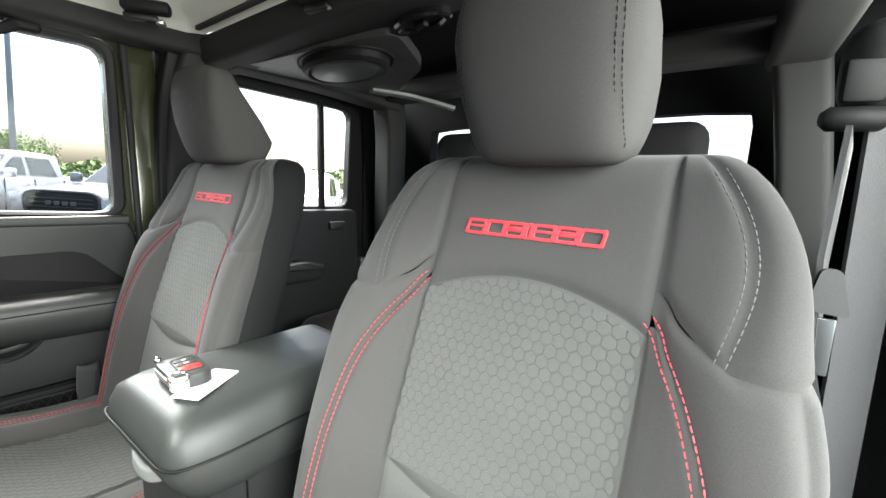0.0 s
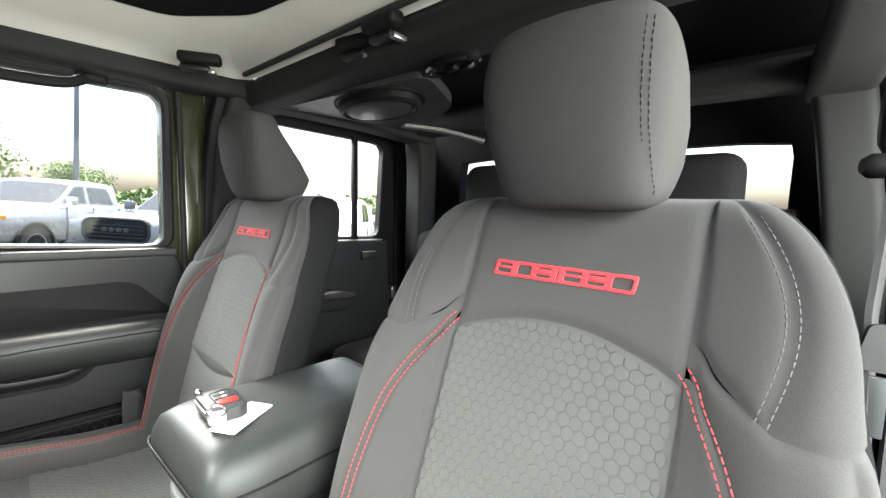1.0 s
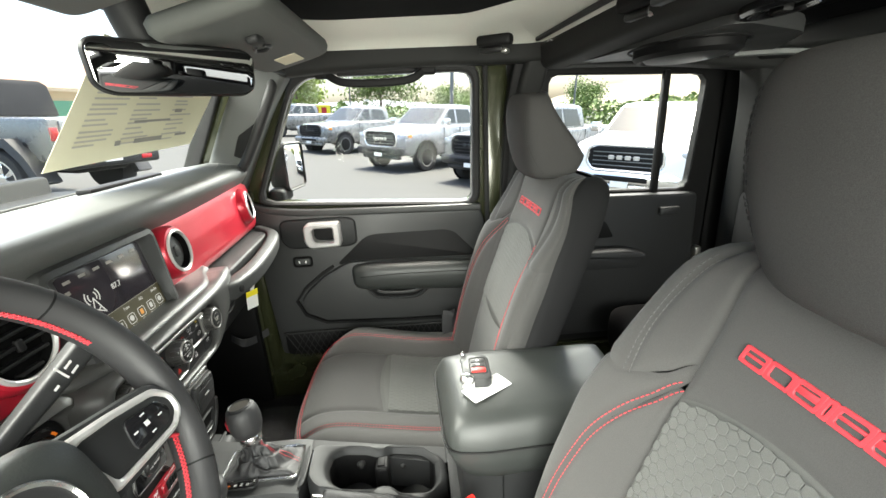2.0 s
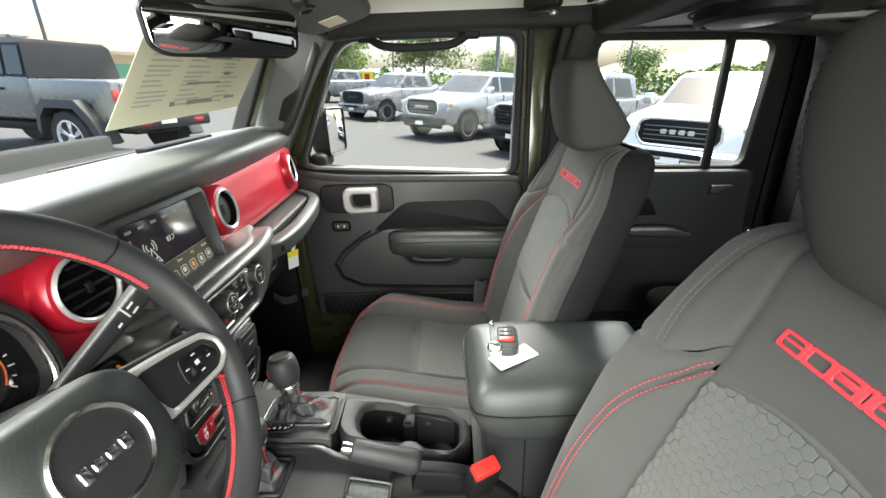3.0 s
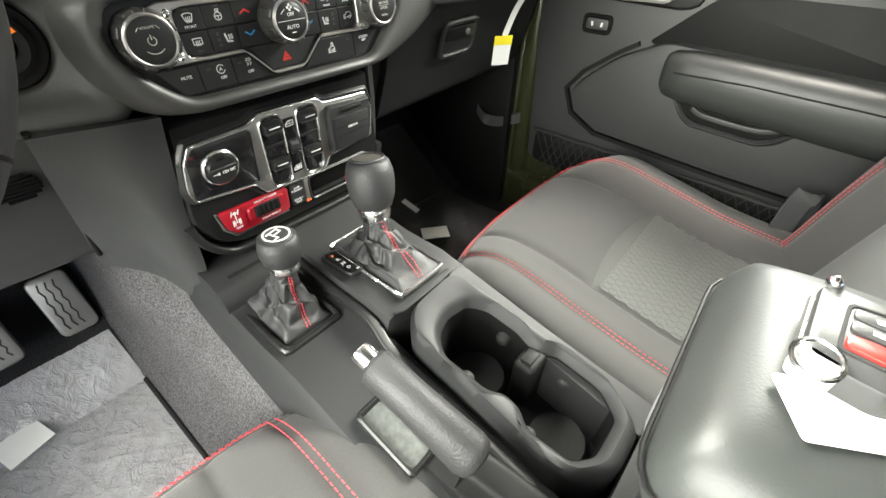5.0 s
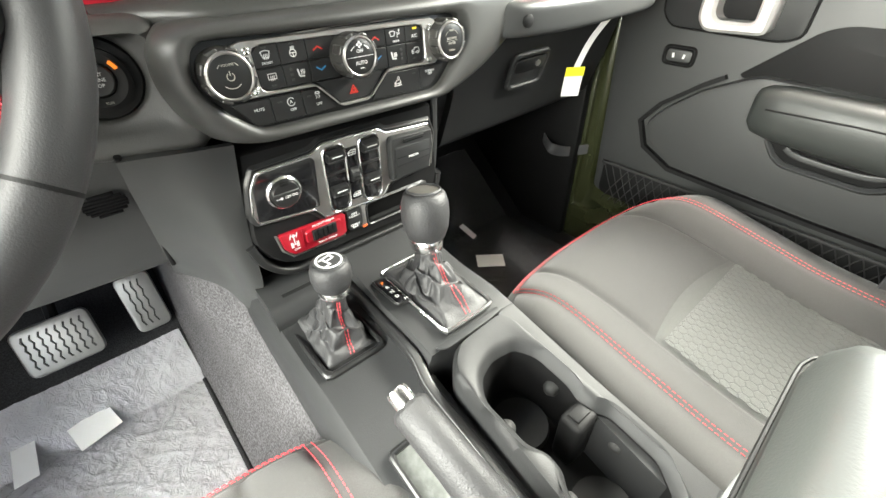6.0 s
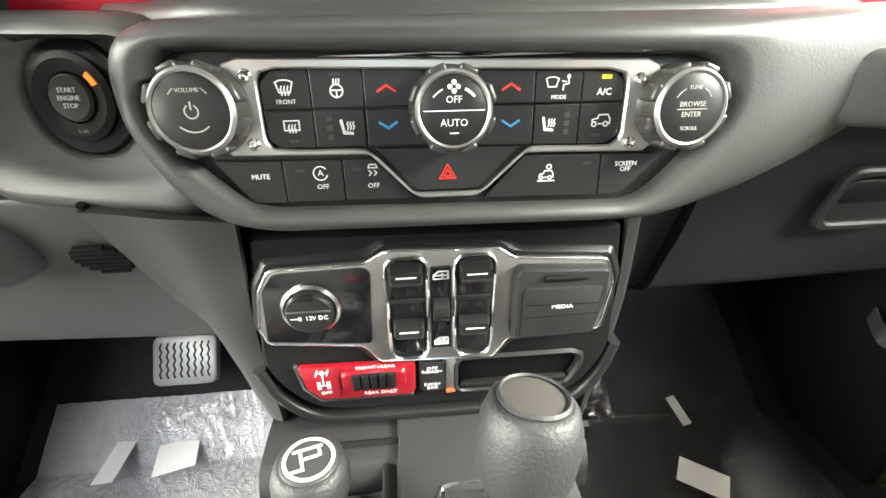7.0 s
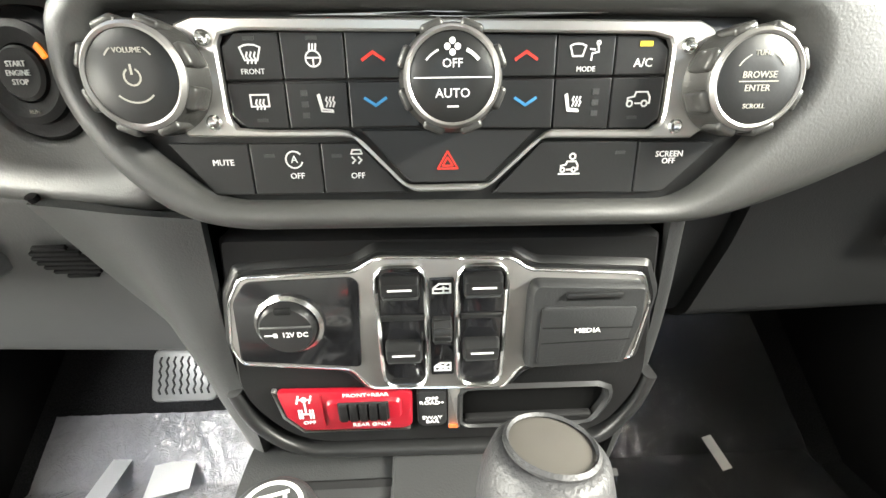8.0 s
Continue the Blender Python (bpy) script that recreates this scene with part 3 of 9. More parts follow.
part("kick_panel", box((-0.69, 0.32, 0.92), (0.04, 0.66, 0.46), 0.01), M_PLASTIC_DARK, body)
part("kick_panel", box((0.685, 0.40, 0.98), (0.04, 0.46, 0.62), 0.01), M_PLASTIC_DARK, body)
part("firewall", box((0, 0.72, 1.1), (1.46, 0.04, 0.8), 0.01), M_PLASTIC_DARK, body)
part("cowl", merge(box((0, 0.46, 1.43), (1.46, 0.5, 0.05), 0.02)), M_PLASTIC_DARK, body)
part("windshield_header", box((0, 0.085, 1.830), (1.40, 0.10, 0.05), 0.02, 3), M_PLASTIC, body)
part("rear_window_post", box((0.72, -1.158, 1.525), (0.02, 0.022, 0.38), 0.005, 2, None), M_PLASTIC_DARK, body)

for nm, pts, c in (("window_2", win_f, None), ("window_3", win_r, None)):
    w = solo(nm, plate(pts, 0.004, 0.0005, DOOR_M @ Matrix.Translation((0, 0, 0.004))), M_GLASS, "clear side window of the closed door", "window", kind="structure", smooth=0)
    w.visible_shadow = False
ws_m = Matrix.Translation((0, 0.30, 1.455)) @ Matrix(((1, 0, 0, 0), (0, -0.49, 0.872, 0), (0, 0.872, 0.49, 0), (0, 0, 0, 1)))
ws = solo("windshield", plate([(-0.70, 0.0), (0.70, 0.0), (0.645, 0.40), (-0.645, 0.40)], 0.005, 0.0005, ws_m), M_GLASS, "clear sloping windshield glass", "windshield", kind="structure", smooth=0)
ws.visible_shadow = False
wf = solo("windshield_frame", merge(sweep(rounded([(-0.012, -0.02), (0.012, -0.02), (0.012, 0.02), (-0.012, 0.02)], 0.006), [tuple(ws_m @ Vector((x, y, 0.0))) for x, y in ((0.70, -0.02), (0.645, 0.41))], up=(0, 1, 0)),
                               sweep(rounded([(-0.012, -0.02), (0.012, -0.02), (0.012, 0.02), (-0.012, 0.02)], 0.006), [tuple(ws_m @ Vector((x, y, 0.0))) for x, y in ((-0.70, -0.02), (-0.645, 0.41))], up=(0, 1, 0))), M_RUBBER, "black rubber seal along the windshield", "seal", kind="structure")


# A-pillar trim with its grab handle
def pillar_trim(sx):
    t = thing("pillar_trim", (sx * 0.65, 0.15, 1.45), "dark plastic windshield pillar trim with a grab handle", "pillar trim", "pillar trims")
    path = smooth_path([(sx * 0.675, 0.20, 1.42), (sx * 0.66, 0.135, 1.54), (sx * 0.645, 0.06, 1.67), (sx * 0.63, -0.01, 1.765)], 8)
    part("cover", sweep(rounded([(-0.05, -0.055), (0.05, -0.055), (0.05, 0.045), (-0.05, 0.045)], 0.02), path, up=(0, 1, 0)), M_PILLAR, t)
    part("grab_handle", tube(smooth_path([(sx * 0.62, 0.125, 1.49), (sx * 0.595, 0.085, 1.52), (sx * 0.585, 0.03, 1.61), (sx * 0.59, -0.015, 1.70), (sx * 0.61, -0.02, 1.735)], 8), 0.013, 12, up=(0, 1, 0)), M_PLASTIC, t)
    part("grip_recess", sweep(rounded([(-0.02, -0.004), (0.02, -0.004), (0.02, 0.004), (-0.02, 0.004)], 0.003), [(sx * 0.612, 0.10, 1.53), (sx * 0.60, 0.03, 1.69)], up=(1, 0, 0)), M_PLASTIC_DARK, t)


pillar_trim(1)
pillar_trim(-1)

# overhead grab bar at the side window
gh = thing("overhead_grab_handle", (0.68, -0.27, 1.74), "black grab handle above the side window", "grab handle")
part("mount", box((0.69, -0.14, 1.742), (0.03, 0.06, 0.03), 0.008, 3), M_PLASTIC_DARK, gh)
part("mount", box((0.69, -0.42, 1.742), (0.03, 0.06, 0.03), 0.008, 3), M_PLASTIC_DARK, gh)
part("grip", sweep(rounded([(-0.010, -0.011), (0.010, -0.011), (0.010, 0.011), (-0.010, 0.011)], 0.006), smooth_path([(0.675, -0.15, 1.735), (0.668, -0.19, 1.715), (0.668, -0.28, 1.710), (0.668, -0.37, 1.715), (0.675, -0.41, 1.735)], 6)), M_PLASTIC_DARK, gh)

# rear-view mirror
mir = thing("rear_view_mirror", (-0.02, -0.08, 1.66), "black framed rear-view mirror on the windshield", "mirror")
mm = Matrix.Translation((0.010, -0.080, 1.690)) @ Matrix.Rotation(radians(-38), 4, "Z") @ face((0, 0, 0), -3.5) @ Matrix.Diagonal((0.81, 1.0, 1.0, 1.0))
mo = rounded([(-0.122, -0.022), (-0.10, -0.031), (0.10, -0.031), (0.122, -0.022), (0.126, 0.022), (0.11, 0.031), (-0.11, 0.031), (-0.126, 0.022)], 0.012)
part("housing", loft([[(x * 0.7, y * 0.6, -0.035) for x, y in mo], [(x * 0.95, y * 0.95, -0.022) for x, y in mo], [(x, y, -0.006) for x, y in mo], [(x, y, 0.0) for x, y in inset(mo, 0.002)]], m=mm), M_PLASTIC_DARK, mir)
part("mirror_glass", plate(inset(mo, 0.004), 0.0025, 0.0005, mm @ Matrix.Translation((0, 0, -0.0005))), M_MIRROR, mir, "silvered mirror glass")
part("stalk", tube(smooth_path([(0.034, -0.040, 1.692), (0.014, -0.034, 1.740), (0.002, -0.02, 1.785), (0.0, 0.05, 1.812)], 6), 0.023, 14, up=(1, 0, 0)), M_PLASTIC, mir)

# sun visors folded up, their front edges hanging a little lower
def sun_visor(sx, cx, label):
    v = thing("sun_visor", (cx, -0.13, 1.75), label, "sun visor", "sun visors")
    vm = Matrix.Translation((cx, -0.135, 1.748)) @ Matrix.Rotation(radians(-15), 4, "X")
    pts = rounded([(-0.25, -0.070), (0.18, -0.075), (0.185, 0.072), (-0.25, 0.074)], [0.02, 0.045, 0.045, 0.02], 8)
    part("pad", loft([[(sx * x, y, z) for x, y in inset(pts, d)] for z, d in ((-0.014, 0.012), (-0.012, 0.005), (-0.004, 0.0), (0.006, 0.0), (0.012, 0.006))], m=vm), M_VISOR, v, "soft grey padded visor", smooth=60)
    part("vanity_label", plate([(sx * x, y) for x, y in rounded([(0.055, -0.022), (0.135, -0.022), (0.135, 0.018), (0.055, 0.018)], 0.004)], 0.0012, 0.0004, vm @ Matrix.Translation((0, 0, -0.0152))), M_PAPER, v, "pale printed label")
    part("hinge_rod", tube([tuple(vm @ Vector((sx * x, 0.066, 0.0))) for x in (0.17, 0.30)] + [(cx + sx * 0.32, -0.05, 1.785)], 0.006, 8), M_PLASTIC_DARK, v)
    clip_ = part("retainer", moved(box((0, 0, 0), (0.034, 0.020, 0.014), 0.006, 3), vm @ Matrix.Translation((sx * -0.125, -0.01, -0.017))), M_PLASTIC, v, "moulded retaining clip")
    part("clip_wire", tube(smooth_path([tuple(vm @ Vector((sx * x, y, -0.024))) for x, y in ((-0.115, -0.004), (-0.095, 0.004), (-0.082, -0.006), (-0.094, -0.020), (-0.115, -0.016))], 5), 0.0028, 8), M_SATIN, clip_)


sun_visor(1, 0.215, "dark grey padded sun visor folded up with a pale label")
sun_visor(-1, -0.39, "dark grey padded sun visor folded up over the wheel")

# price sheet behind the windshield glass
sheet = thing("window_sticker", tuple(ws_m @ Vector((0.38, 0.2, -0.004))), "cream printed price sheet hung inside the windshield", "price sheet")
sm = ws_m @ Matrix.Translation((0.0, 0.0, -0.012)) @ Matrix.Rotation(radians(1.5), 4, "Z")
part("paper", plate([(0.135, 0.125), (0.60, 0.13), (0.655, 0.31), (0.20, 0.36)], 0.0006, 0.0001, sm), M_PAPER, sheet, smooth=0)
random.seed(5)
lines, dark = [], []
for cx in (0.24, 0.36, 0.50):
    y = 0.30
    while y > 0.155:
        w = random.uniform(0.05, 0.095)
        lines.append((cx + (y - 0.2) * 0.3 - 0.045 + w / 2, y, w, 0.0035, 0))
        y -= random.uniform(0.008, 0.013)
dark = [(0.42, 0.285, 0.16, 0.018, 0), (0.44, 0.262, 0.11, 0.006, 0), (0.40, 0.162, 0.10, 0.010, 0), (0.40, 0.205, 0.13, 0.005, 0), (0.30, 0.162, 0.016, 0.010, 0), (0.49, 0.226, 0.03, 0.008, 0), (0.53, 0.165, 0.05, 0.006, 0)]
flipz = sm @ Matrix.Translation((0, 0, -0.0012))
part("fine_print", bars(lines, flipz, 0.0003), M_INK_LIGHT, sheet, smooth=0)["kind"] = "stuff"
for dk in dark:
    part("print_block", bars([dk], flipz @ Matrix.Translation((0, 0, -0.0004)), 0.0003), M_INK, sheet, smooth=0)

# outside mirror and wipers
om = thing("door_mirror", (0.92, 0.08, 1.42), "black framed door mirror outside the window", "mirror")
omm = Matrix.Translation((0.830, 0.020, 1.470)) @ Matrix.Rotation(radians(-14), 4, "Z") @ face((0, 0, 0), 0) @ Matrix.Scale(0.80, 4)
oo = rounded([(-0.075, -0.085), (0.08, -0.08), (0.085, 0.105), (-0.072, 0.11)], 0.03)
part("housing", loft([[(x * 0.8, y * 0.8, -0.08) for x, y in oo], [(x, y, -0.05) for x, y in oo], [(x, y, 0.0) for x, y in oo], [(x, y, 0.004) for x, y in inset(oo, 0.004)], [(x, y, -0.004) for x, y in inset(oo, 0.012)]], m=omm), M_PLASTIC_DARK, om)
part("mirror_glass", plate(inset(oo, 0.012), 0.003, 0.0005, omm @ Matrix.Translation((0, 0, -0.003))), M_MIRROR, om, "silvered mirror glass")
part("arm", box((0.79, 0.065, 1.395), (0.12, 0.05, 0.05), 0.015, 3), M_PLASTIC_DARK, om)
for x0, x1 in ((0.62, 0.10), (-0.02, -0.55)):
    wp = thing("wiper", (x0, 0.36, 1.46), "black wiper arm and blade resting on the windshield", "wiper", "wipers")
    part("arm", tube([(x0, 0.36, 1.47), ((x0 + x1) / 2, 0.335, 1.487), (x1, 0.325, 1.492)], 0.006, 8), M_PLASTIC_DARK, wp)
    part("blade", box(((x0 + x1) / 2, 0.322, 1.497), (abs(x0 - x1), 0.008, 0.014), 0.003), M_RUBBER, wp)

# seat belts
dbelt = thing("seat_belt", (-0.66, -0.8, FLOOR), "driver seat belt hanging from its pillar guide", "seat belt", "front seat belts")
part("height_guide", moved(box((0, 0, 0), (0.058, 0.055, 0.080), 0.024, 5), pose(-0.616, -0.765, 1.560, 0, 0, 20)), M_PLASTIC, dbelt, "dark moulded height guide")
part("guide_slot", moved(box((0, 0, 0), (0.03, 0.012, 0.035), 0.005), pose(-0.60, -0.732, 1.545, 0, 0, 20)), M_PLASTIC_DARK, dbelt)
part("guide_loop", moved(lathe([(0.006, -0.022), (0.010, -0.017), (0.010, 0.017), (0.006, 0.022)], 16), pose(-0.598, -0.728, 1.515, 0, 90, 20)), M_PLASTIC_DARK, dbelt)
part("webbing", sweep(rect(0.004, 0.046), [(-0.597, -0.722, 1.50), (-0.592, -0.69, 1.40), (-0.597, -0.67, 1.28), (-0.61, -0.69, 0.8)], up=(0.16, 1, 0)), M_WEB_LIT, dbelt)
part("webbing", sweep(rect(0.004, 0.046), [(-0.625, -0.75, 1.51), (-0.63, -0.76, 1.3), (-0.64, -0.77, 0.8)], up=(0.75, 0.65, 0)), M_WEB, dbelt)
part("tongue", plate(rounded([(-0.014, -0.017), (0.014, -0.014), (0.007, 0.019), (-0.005, 0.019)], 0.005), 0.006, 0.002, Matrix.Translation((-0.5965, -0.66, 1.380)) @ Matrix.Rotation(radians(15), 4, "Z") @ face((0, 0, 0), 0)), M_PLASTIC_MID, dbelt, "grey plastic latch tongue")
part("tongue_plate", box((-0.597, -0.664, 1.338), (0.012, 0.004, 0.045), 0.001), M_GREYMETAL, dbelt)
pbelt = thing("seat_belt", (0.68, -0.7, FLOOR), "passenger seat belt along the pillar", "seat belt", "front seat belts")
part("webbing", sweep(rect(0.004, 0.046), smooth_path([(0.655, -0.735, 1.62), (0.645, -0.72, 1.35), (0.62, -0.70, 1.1), (0.62, -0.62, 0.85)], 6), up=(1, 0.3, 0)), M_WEB, pbelt)
part("height_guide", box((0.66, -0.74, 1.62), (0.05, 0.06, 0.10), 0.02, 4), M_PLASTIC_DARK, pbelt)
part("anchor_loop", sweep(rect(0.004, 0.038), smooth_path([(0.598, -0.440, 0.90), (0.600, -0.440, 0.97), (0.605, -0.443, 1.004), (0.618, -0.450, 1.010), (0.630, -0.456, 0.99), (0.634, -0.460, 0.90)], 6), up=(0.5, -0.86, 0.0)), M_WEB, pbelt, "standing loop of belt webbing")


# ---- seats ----
SIDE = [(0, 0), (0.25, 0.0), (0.5, 0.003), (0.60, 0.015), (0.76, 0.035), (0.90, 0.040), (0.985, 0.025), (1.0, -0.005), (0.985, -0.045), (0.9, -0.08), (0.65, -0.095), (0, -0.1)]


def side_at(q):
    """Cross-section of a padded back or cushion: (across, out), smoothly through SIDE."""
    s = -1 if q < 0 else 1
    q = min(abs(q), len(SIDE) - 1 - 1e-6)
    i = int(q)
    t = q - i
    pts = [SIDE[abs(j)] if j >= 0 else (-SIDE[-j][0], SIDE[-j][1]) for j in (i - 1, i, i + 1)] + [SIDE[i + 2] if i + 2 < len(SIDE) else (-SIDE[-2][0], SIDE[-2][1])]
    v = [0.5 * (2 * pts[1][k] + (pts[2][k] - pts[0][k]) * t + (2 * pts[0][k] - 5 * pts[1][k] + 4 * pts[2][k] - pts[3][k]) * t * t + (3 * pts[1][k] - pts[0][k] - 3 * pts[2][k] + pts[3][k]) * t ** 3) for k in (0, 1)]
    return s * v[0], v[1]


def ease(a, b, x):
    t = min(1, max(0, (x - a) / (b - a)))
    return t * t * (3 - 2 * t)


CORE = 0.122
BACK_TOP = 1.492
OFFSET = Vector((0, 0.3, -0.7))


def back_at(q, z):
    """The surface of the backrest round its own middle, at the height z."""
    xr, out = side_at(q)
    w = 0.244 - 0.016 * ease(1.26, 1.36, z) - 0.012 * ease(1.15, 0.92, z)
    e = min(1.0, max(0.0, (z - 1.34) / (BACK_TOP - 1.34)))
    w = CORE + 0.008 + (w - CORE - 0.008) * math.sqrt(max(0.0, 1 - e ** 2.05))
    lim = abs(xr)
    x = lim / 0.5 * CORE if lim <= 0.5 else CORE + (lim - 0.5) / 0.5 * (w - CORE)
    x = math.copysign(x, xr)
    k = 1 - 0.75 * ease(1.26, 1.46, z)
    y = out * k if out > 0 else out
    top = max(0.0, (z - 1.455) / (BACK_TOP - 1.455))
    y = -0.05 + (y + 0.05) * math.sqrt(max(0.0, 1 - top * top))
    lean = -0.648 + 0.315 * (1.40 - z) + 0.012 * math.sin(math.pi * min(1, max(0, (z - 0.95) / 0.45)))
    lump = noise.noise((x * 7, z * 7, 3.1)) * 0.0022 + noise.noise((x * 17, z * 15, 1.1)) * 0.0008
    return Vector((x, lean + y * 1.02 + (lump if out > -0.06 else 0), z))


def cushion_at(q, s):
    """The surface of the seat cushion: s runs 0 to 1 from under the front edge over the top to the rear."""
    xr, out = side_at(q)
    path = [(-0.13, 0.80), (-0.082, 0.84), (-0.048, 0.890), (-0.054, 0.938), (-0.108, 0.971), (-0.19, 0.972), (-0.29, 0.954), (-0.39, 0.936), (-0.54, 0.925)]
    f = s * (len(path) - 1)
    i = min(int(f), len(path) - 2)
    t = f - i
    p = [path[max(0, i - 1)], path[i], path[i + 1], path[min(len(path) - 1, i + 2)]]
    yz = [0.5 * (2 * p[1][k] + (p[2][k] - p[0][k]) * t + (2 * p[0][k] - 5 * p[1][k] + 4 * p[2][k] - p[3][k]) * t * t + (3 * p[1][k] - p[0][k] - 3 * p[2][k] + p[3][k]) * t ** 3) for k in (0, 1)]
    w = 0.252 - 0.020 * (1 - ease(0.1, 0.55, s))
    x = math.copysign(abs(xr) * 2 * CORE if abs(xr) <= 0.5 else CORE + (abs(xr) - 0.5) / 0.5 * (w - CORE), xr)
    up = ease(0.3, 0.6, s)
    bulge = (abs(x) / 0.25) ** 3 * 0.052 * (1 - ease(0.45, 0.7, s))
    drop = out * (0.30 + 0.15 * up) if out > 0 else out * 1.3
    lump = noise.noise((x * 8, yz[0] * 8, 7.1)) * 0.002
    return Vector((x, yz[0] - bulge + (0 if up > 0.5 else 0), yz[1] + drop * (0.4 + 0.6 * up) + lump))


def patch(surf, ql, qr, sb, st, nu=22, nv=26, groove=0.0042, soft=0.007, lift=0.0):
    """One sewn panel: between the seams ql(s), qr(s) and sb(f), st(f), drawn in along its edges."""
    def spot(u, v):
        s = sb(u) + (st(u) - sb(u)) * v
        q = ql(s) + (qr(s) - ql(s)) * u
        return q, s

    def pt(u, v):
        return surf(*spot(u, v))

    sgn = -1 if qr((sb(0.5) + st(0.5)) / 2) > ql((sb(0.5) + st(0.5)) / 2) else 1
    wide = (pt(1, 0.5) - pt(0, 0.5)).length + 1e-6
    high = (pt(0.5, 1) - pt(0.5, 0)).length + 1e-6

    def node(a, b):
        u, v = (1 - math.cos(math.pi * a)) / 2, (1 - math.cos(math.pi * b)) / 2
        p = pt(u, v)
        e = 0.01
        du = pt(min(1, u + e), v) - pt(max(0, u - e), v)
        dv = pt(u, min(1, v + e)) - pt(u, max(0, v - e))
        n = du.cross(dv)
        n = n.normalized() if n.length > 1e-10 else Vector((0, 1, 0))
        d = min(u * wide, (1 - u) * wide, v * high, (1 - v) * high)
        return p + n * (lift - groove * math.exp(-((d / soft) ** 2))) * sgn

    return moved(grid(node, nu, nv), Matrix.Translation(OFFSET))


def on_surface(surf, qs, n=60):
    """Points and normals along a seam given as (q, s) pairs."""
    line = smooth_path([(q, s, 0) for q, s in qs], 12)
    pts, nrm = [], []
    for v in line:
        p = surf(v.x, v.y)
        a = surf(v.x + 0.02, v.y) - surf(v.x - 0.02, v.y)
        b = surf(v.x, v.y + 0.004) - surf(v.x, v.y - 0.004)
        nv = a.cross(b).normalized() * -1
        pts.append(p + OFFSET + nv * 0.0006)
        nrm.append(nv)
    return pts, nrm


def arch(x):
    return 1.357 - 1.9 * x * x


def hex_pads(surf, ok, size, to_qs, x0, x1, s0, s1, material, seat, top):
    """Embossed hexagons of the woven centre, each a low raised pad."""
    bm = bmesh.new()
    dx, dy = size, size * math.sqrt(3) / 2
    r = size / math.sqrt(3) * 0.95
    row = 0
    y = s0
    while y < s1:
        x = x0 + (dx / 2 if row % 2 else 0)
        while x < x1:
            if ok(x, y):
                lows, tops = [], []
                for k in range(6):
                    a = math.pi / 6 + k * math.pi / 3
                    for ring, f, h in ((lows, 1.0, 0.0001), (tops, 0.88, 0.0006)):
                        hx = max(-CORE + 0.0035, min(CORE - 0.0035, x + r * f * math.cos(a)))
                        q, s = to_qs(hx, max(s0 + 0.003, min(top(hx) - 0.0035, y + r * f * math.sin(a))))
                        p = surf(q, s)
                        nv = ((surf(q + 0.02, s) - surf(q - 0.02, s)).cross(surf(q, s + 0.003) - surf(q, s - 0.003))).normalized() * -1
                        ring.append(bm.verts.new(p + OFFSET + nv * h))
                bm.faces.new(tops)
                for k in range(6):
                    bm.faces.new((lows[k], lows[(k + 1) % 6], tops[(k + 1) % 6], tops[k]))
            x += dx
        y += dy
        row += 1
    q_ = part("hexagon_quilting", bm, material, seat, smooth=0)
    q_["kind"] = "stuff"
    return q_


def red_qs():
    return [(2.0, 1.342), (3.05, 1.308), (3.6, 1.268), (4.0, 1.215), (4.3, 1.13), (4.42, 1.04), (4.45, 0.92)]


def red_q(z):
    pts = red_qs()
    if z >= pts[0][1]:
        return 2.0
    for (q0, z0), (q1, z1) in zip(pts[:-1], pts[1:]):
        if z >= z1:
            return q0 + (q1 - q0) * (z0 - z) / (z0 - z1)
    return pts[-1][0]


def yoke(q):
    """The slanting seam under the shoulder, by its place across."""
    return 1.368 - 0.0226 * (min(abs(q), 3.9) - 2)


def shoulder(z):
    """The sewn seam over the shoulder, by its height."""
    return 3.9 + 0.55 * math.sin(math.pi * min(1.0, max(0.0, (z - 1.325) / 0.165)))


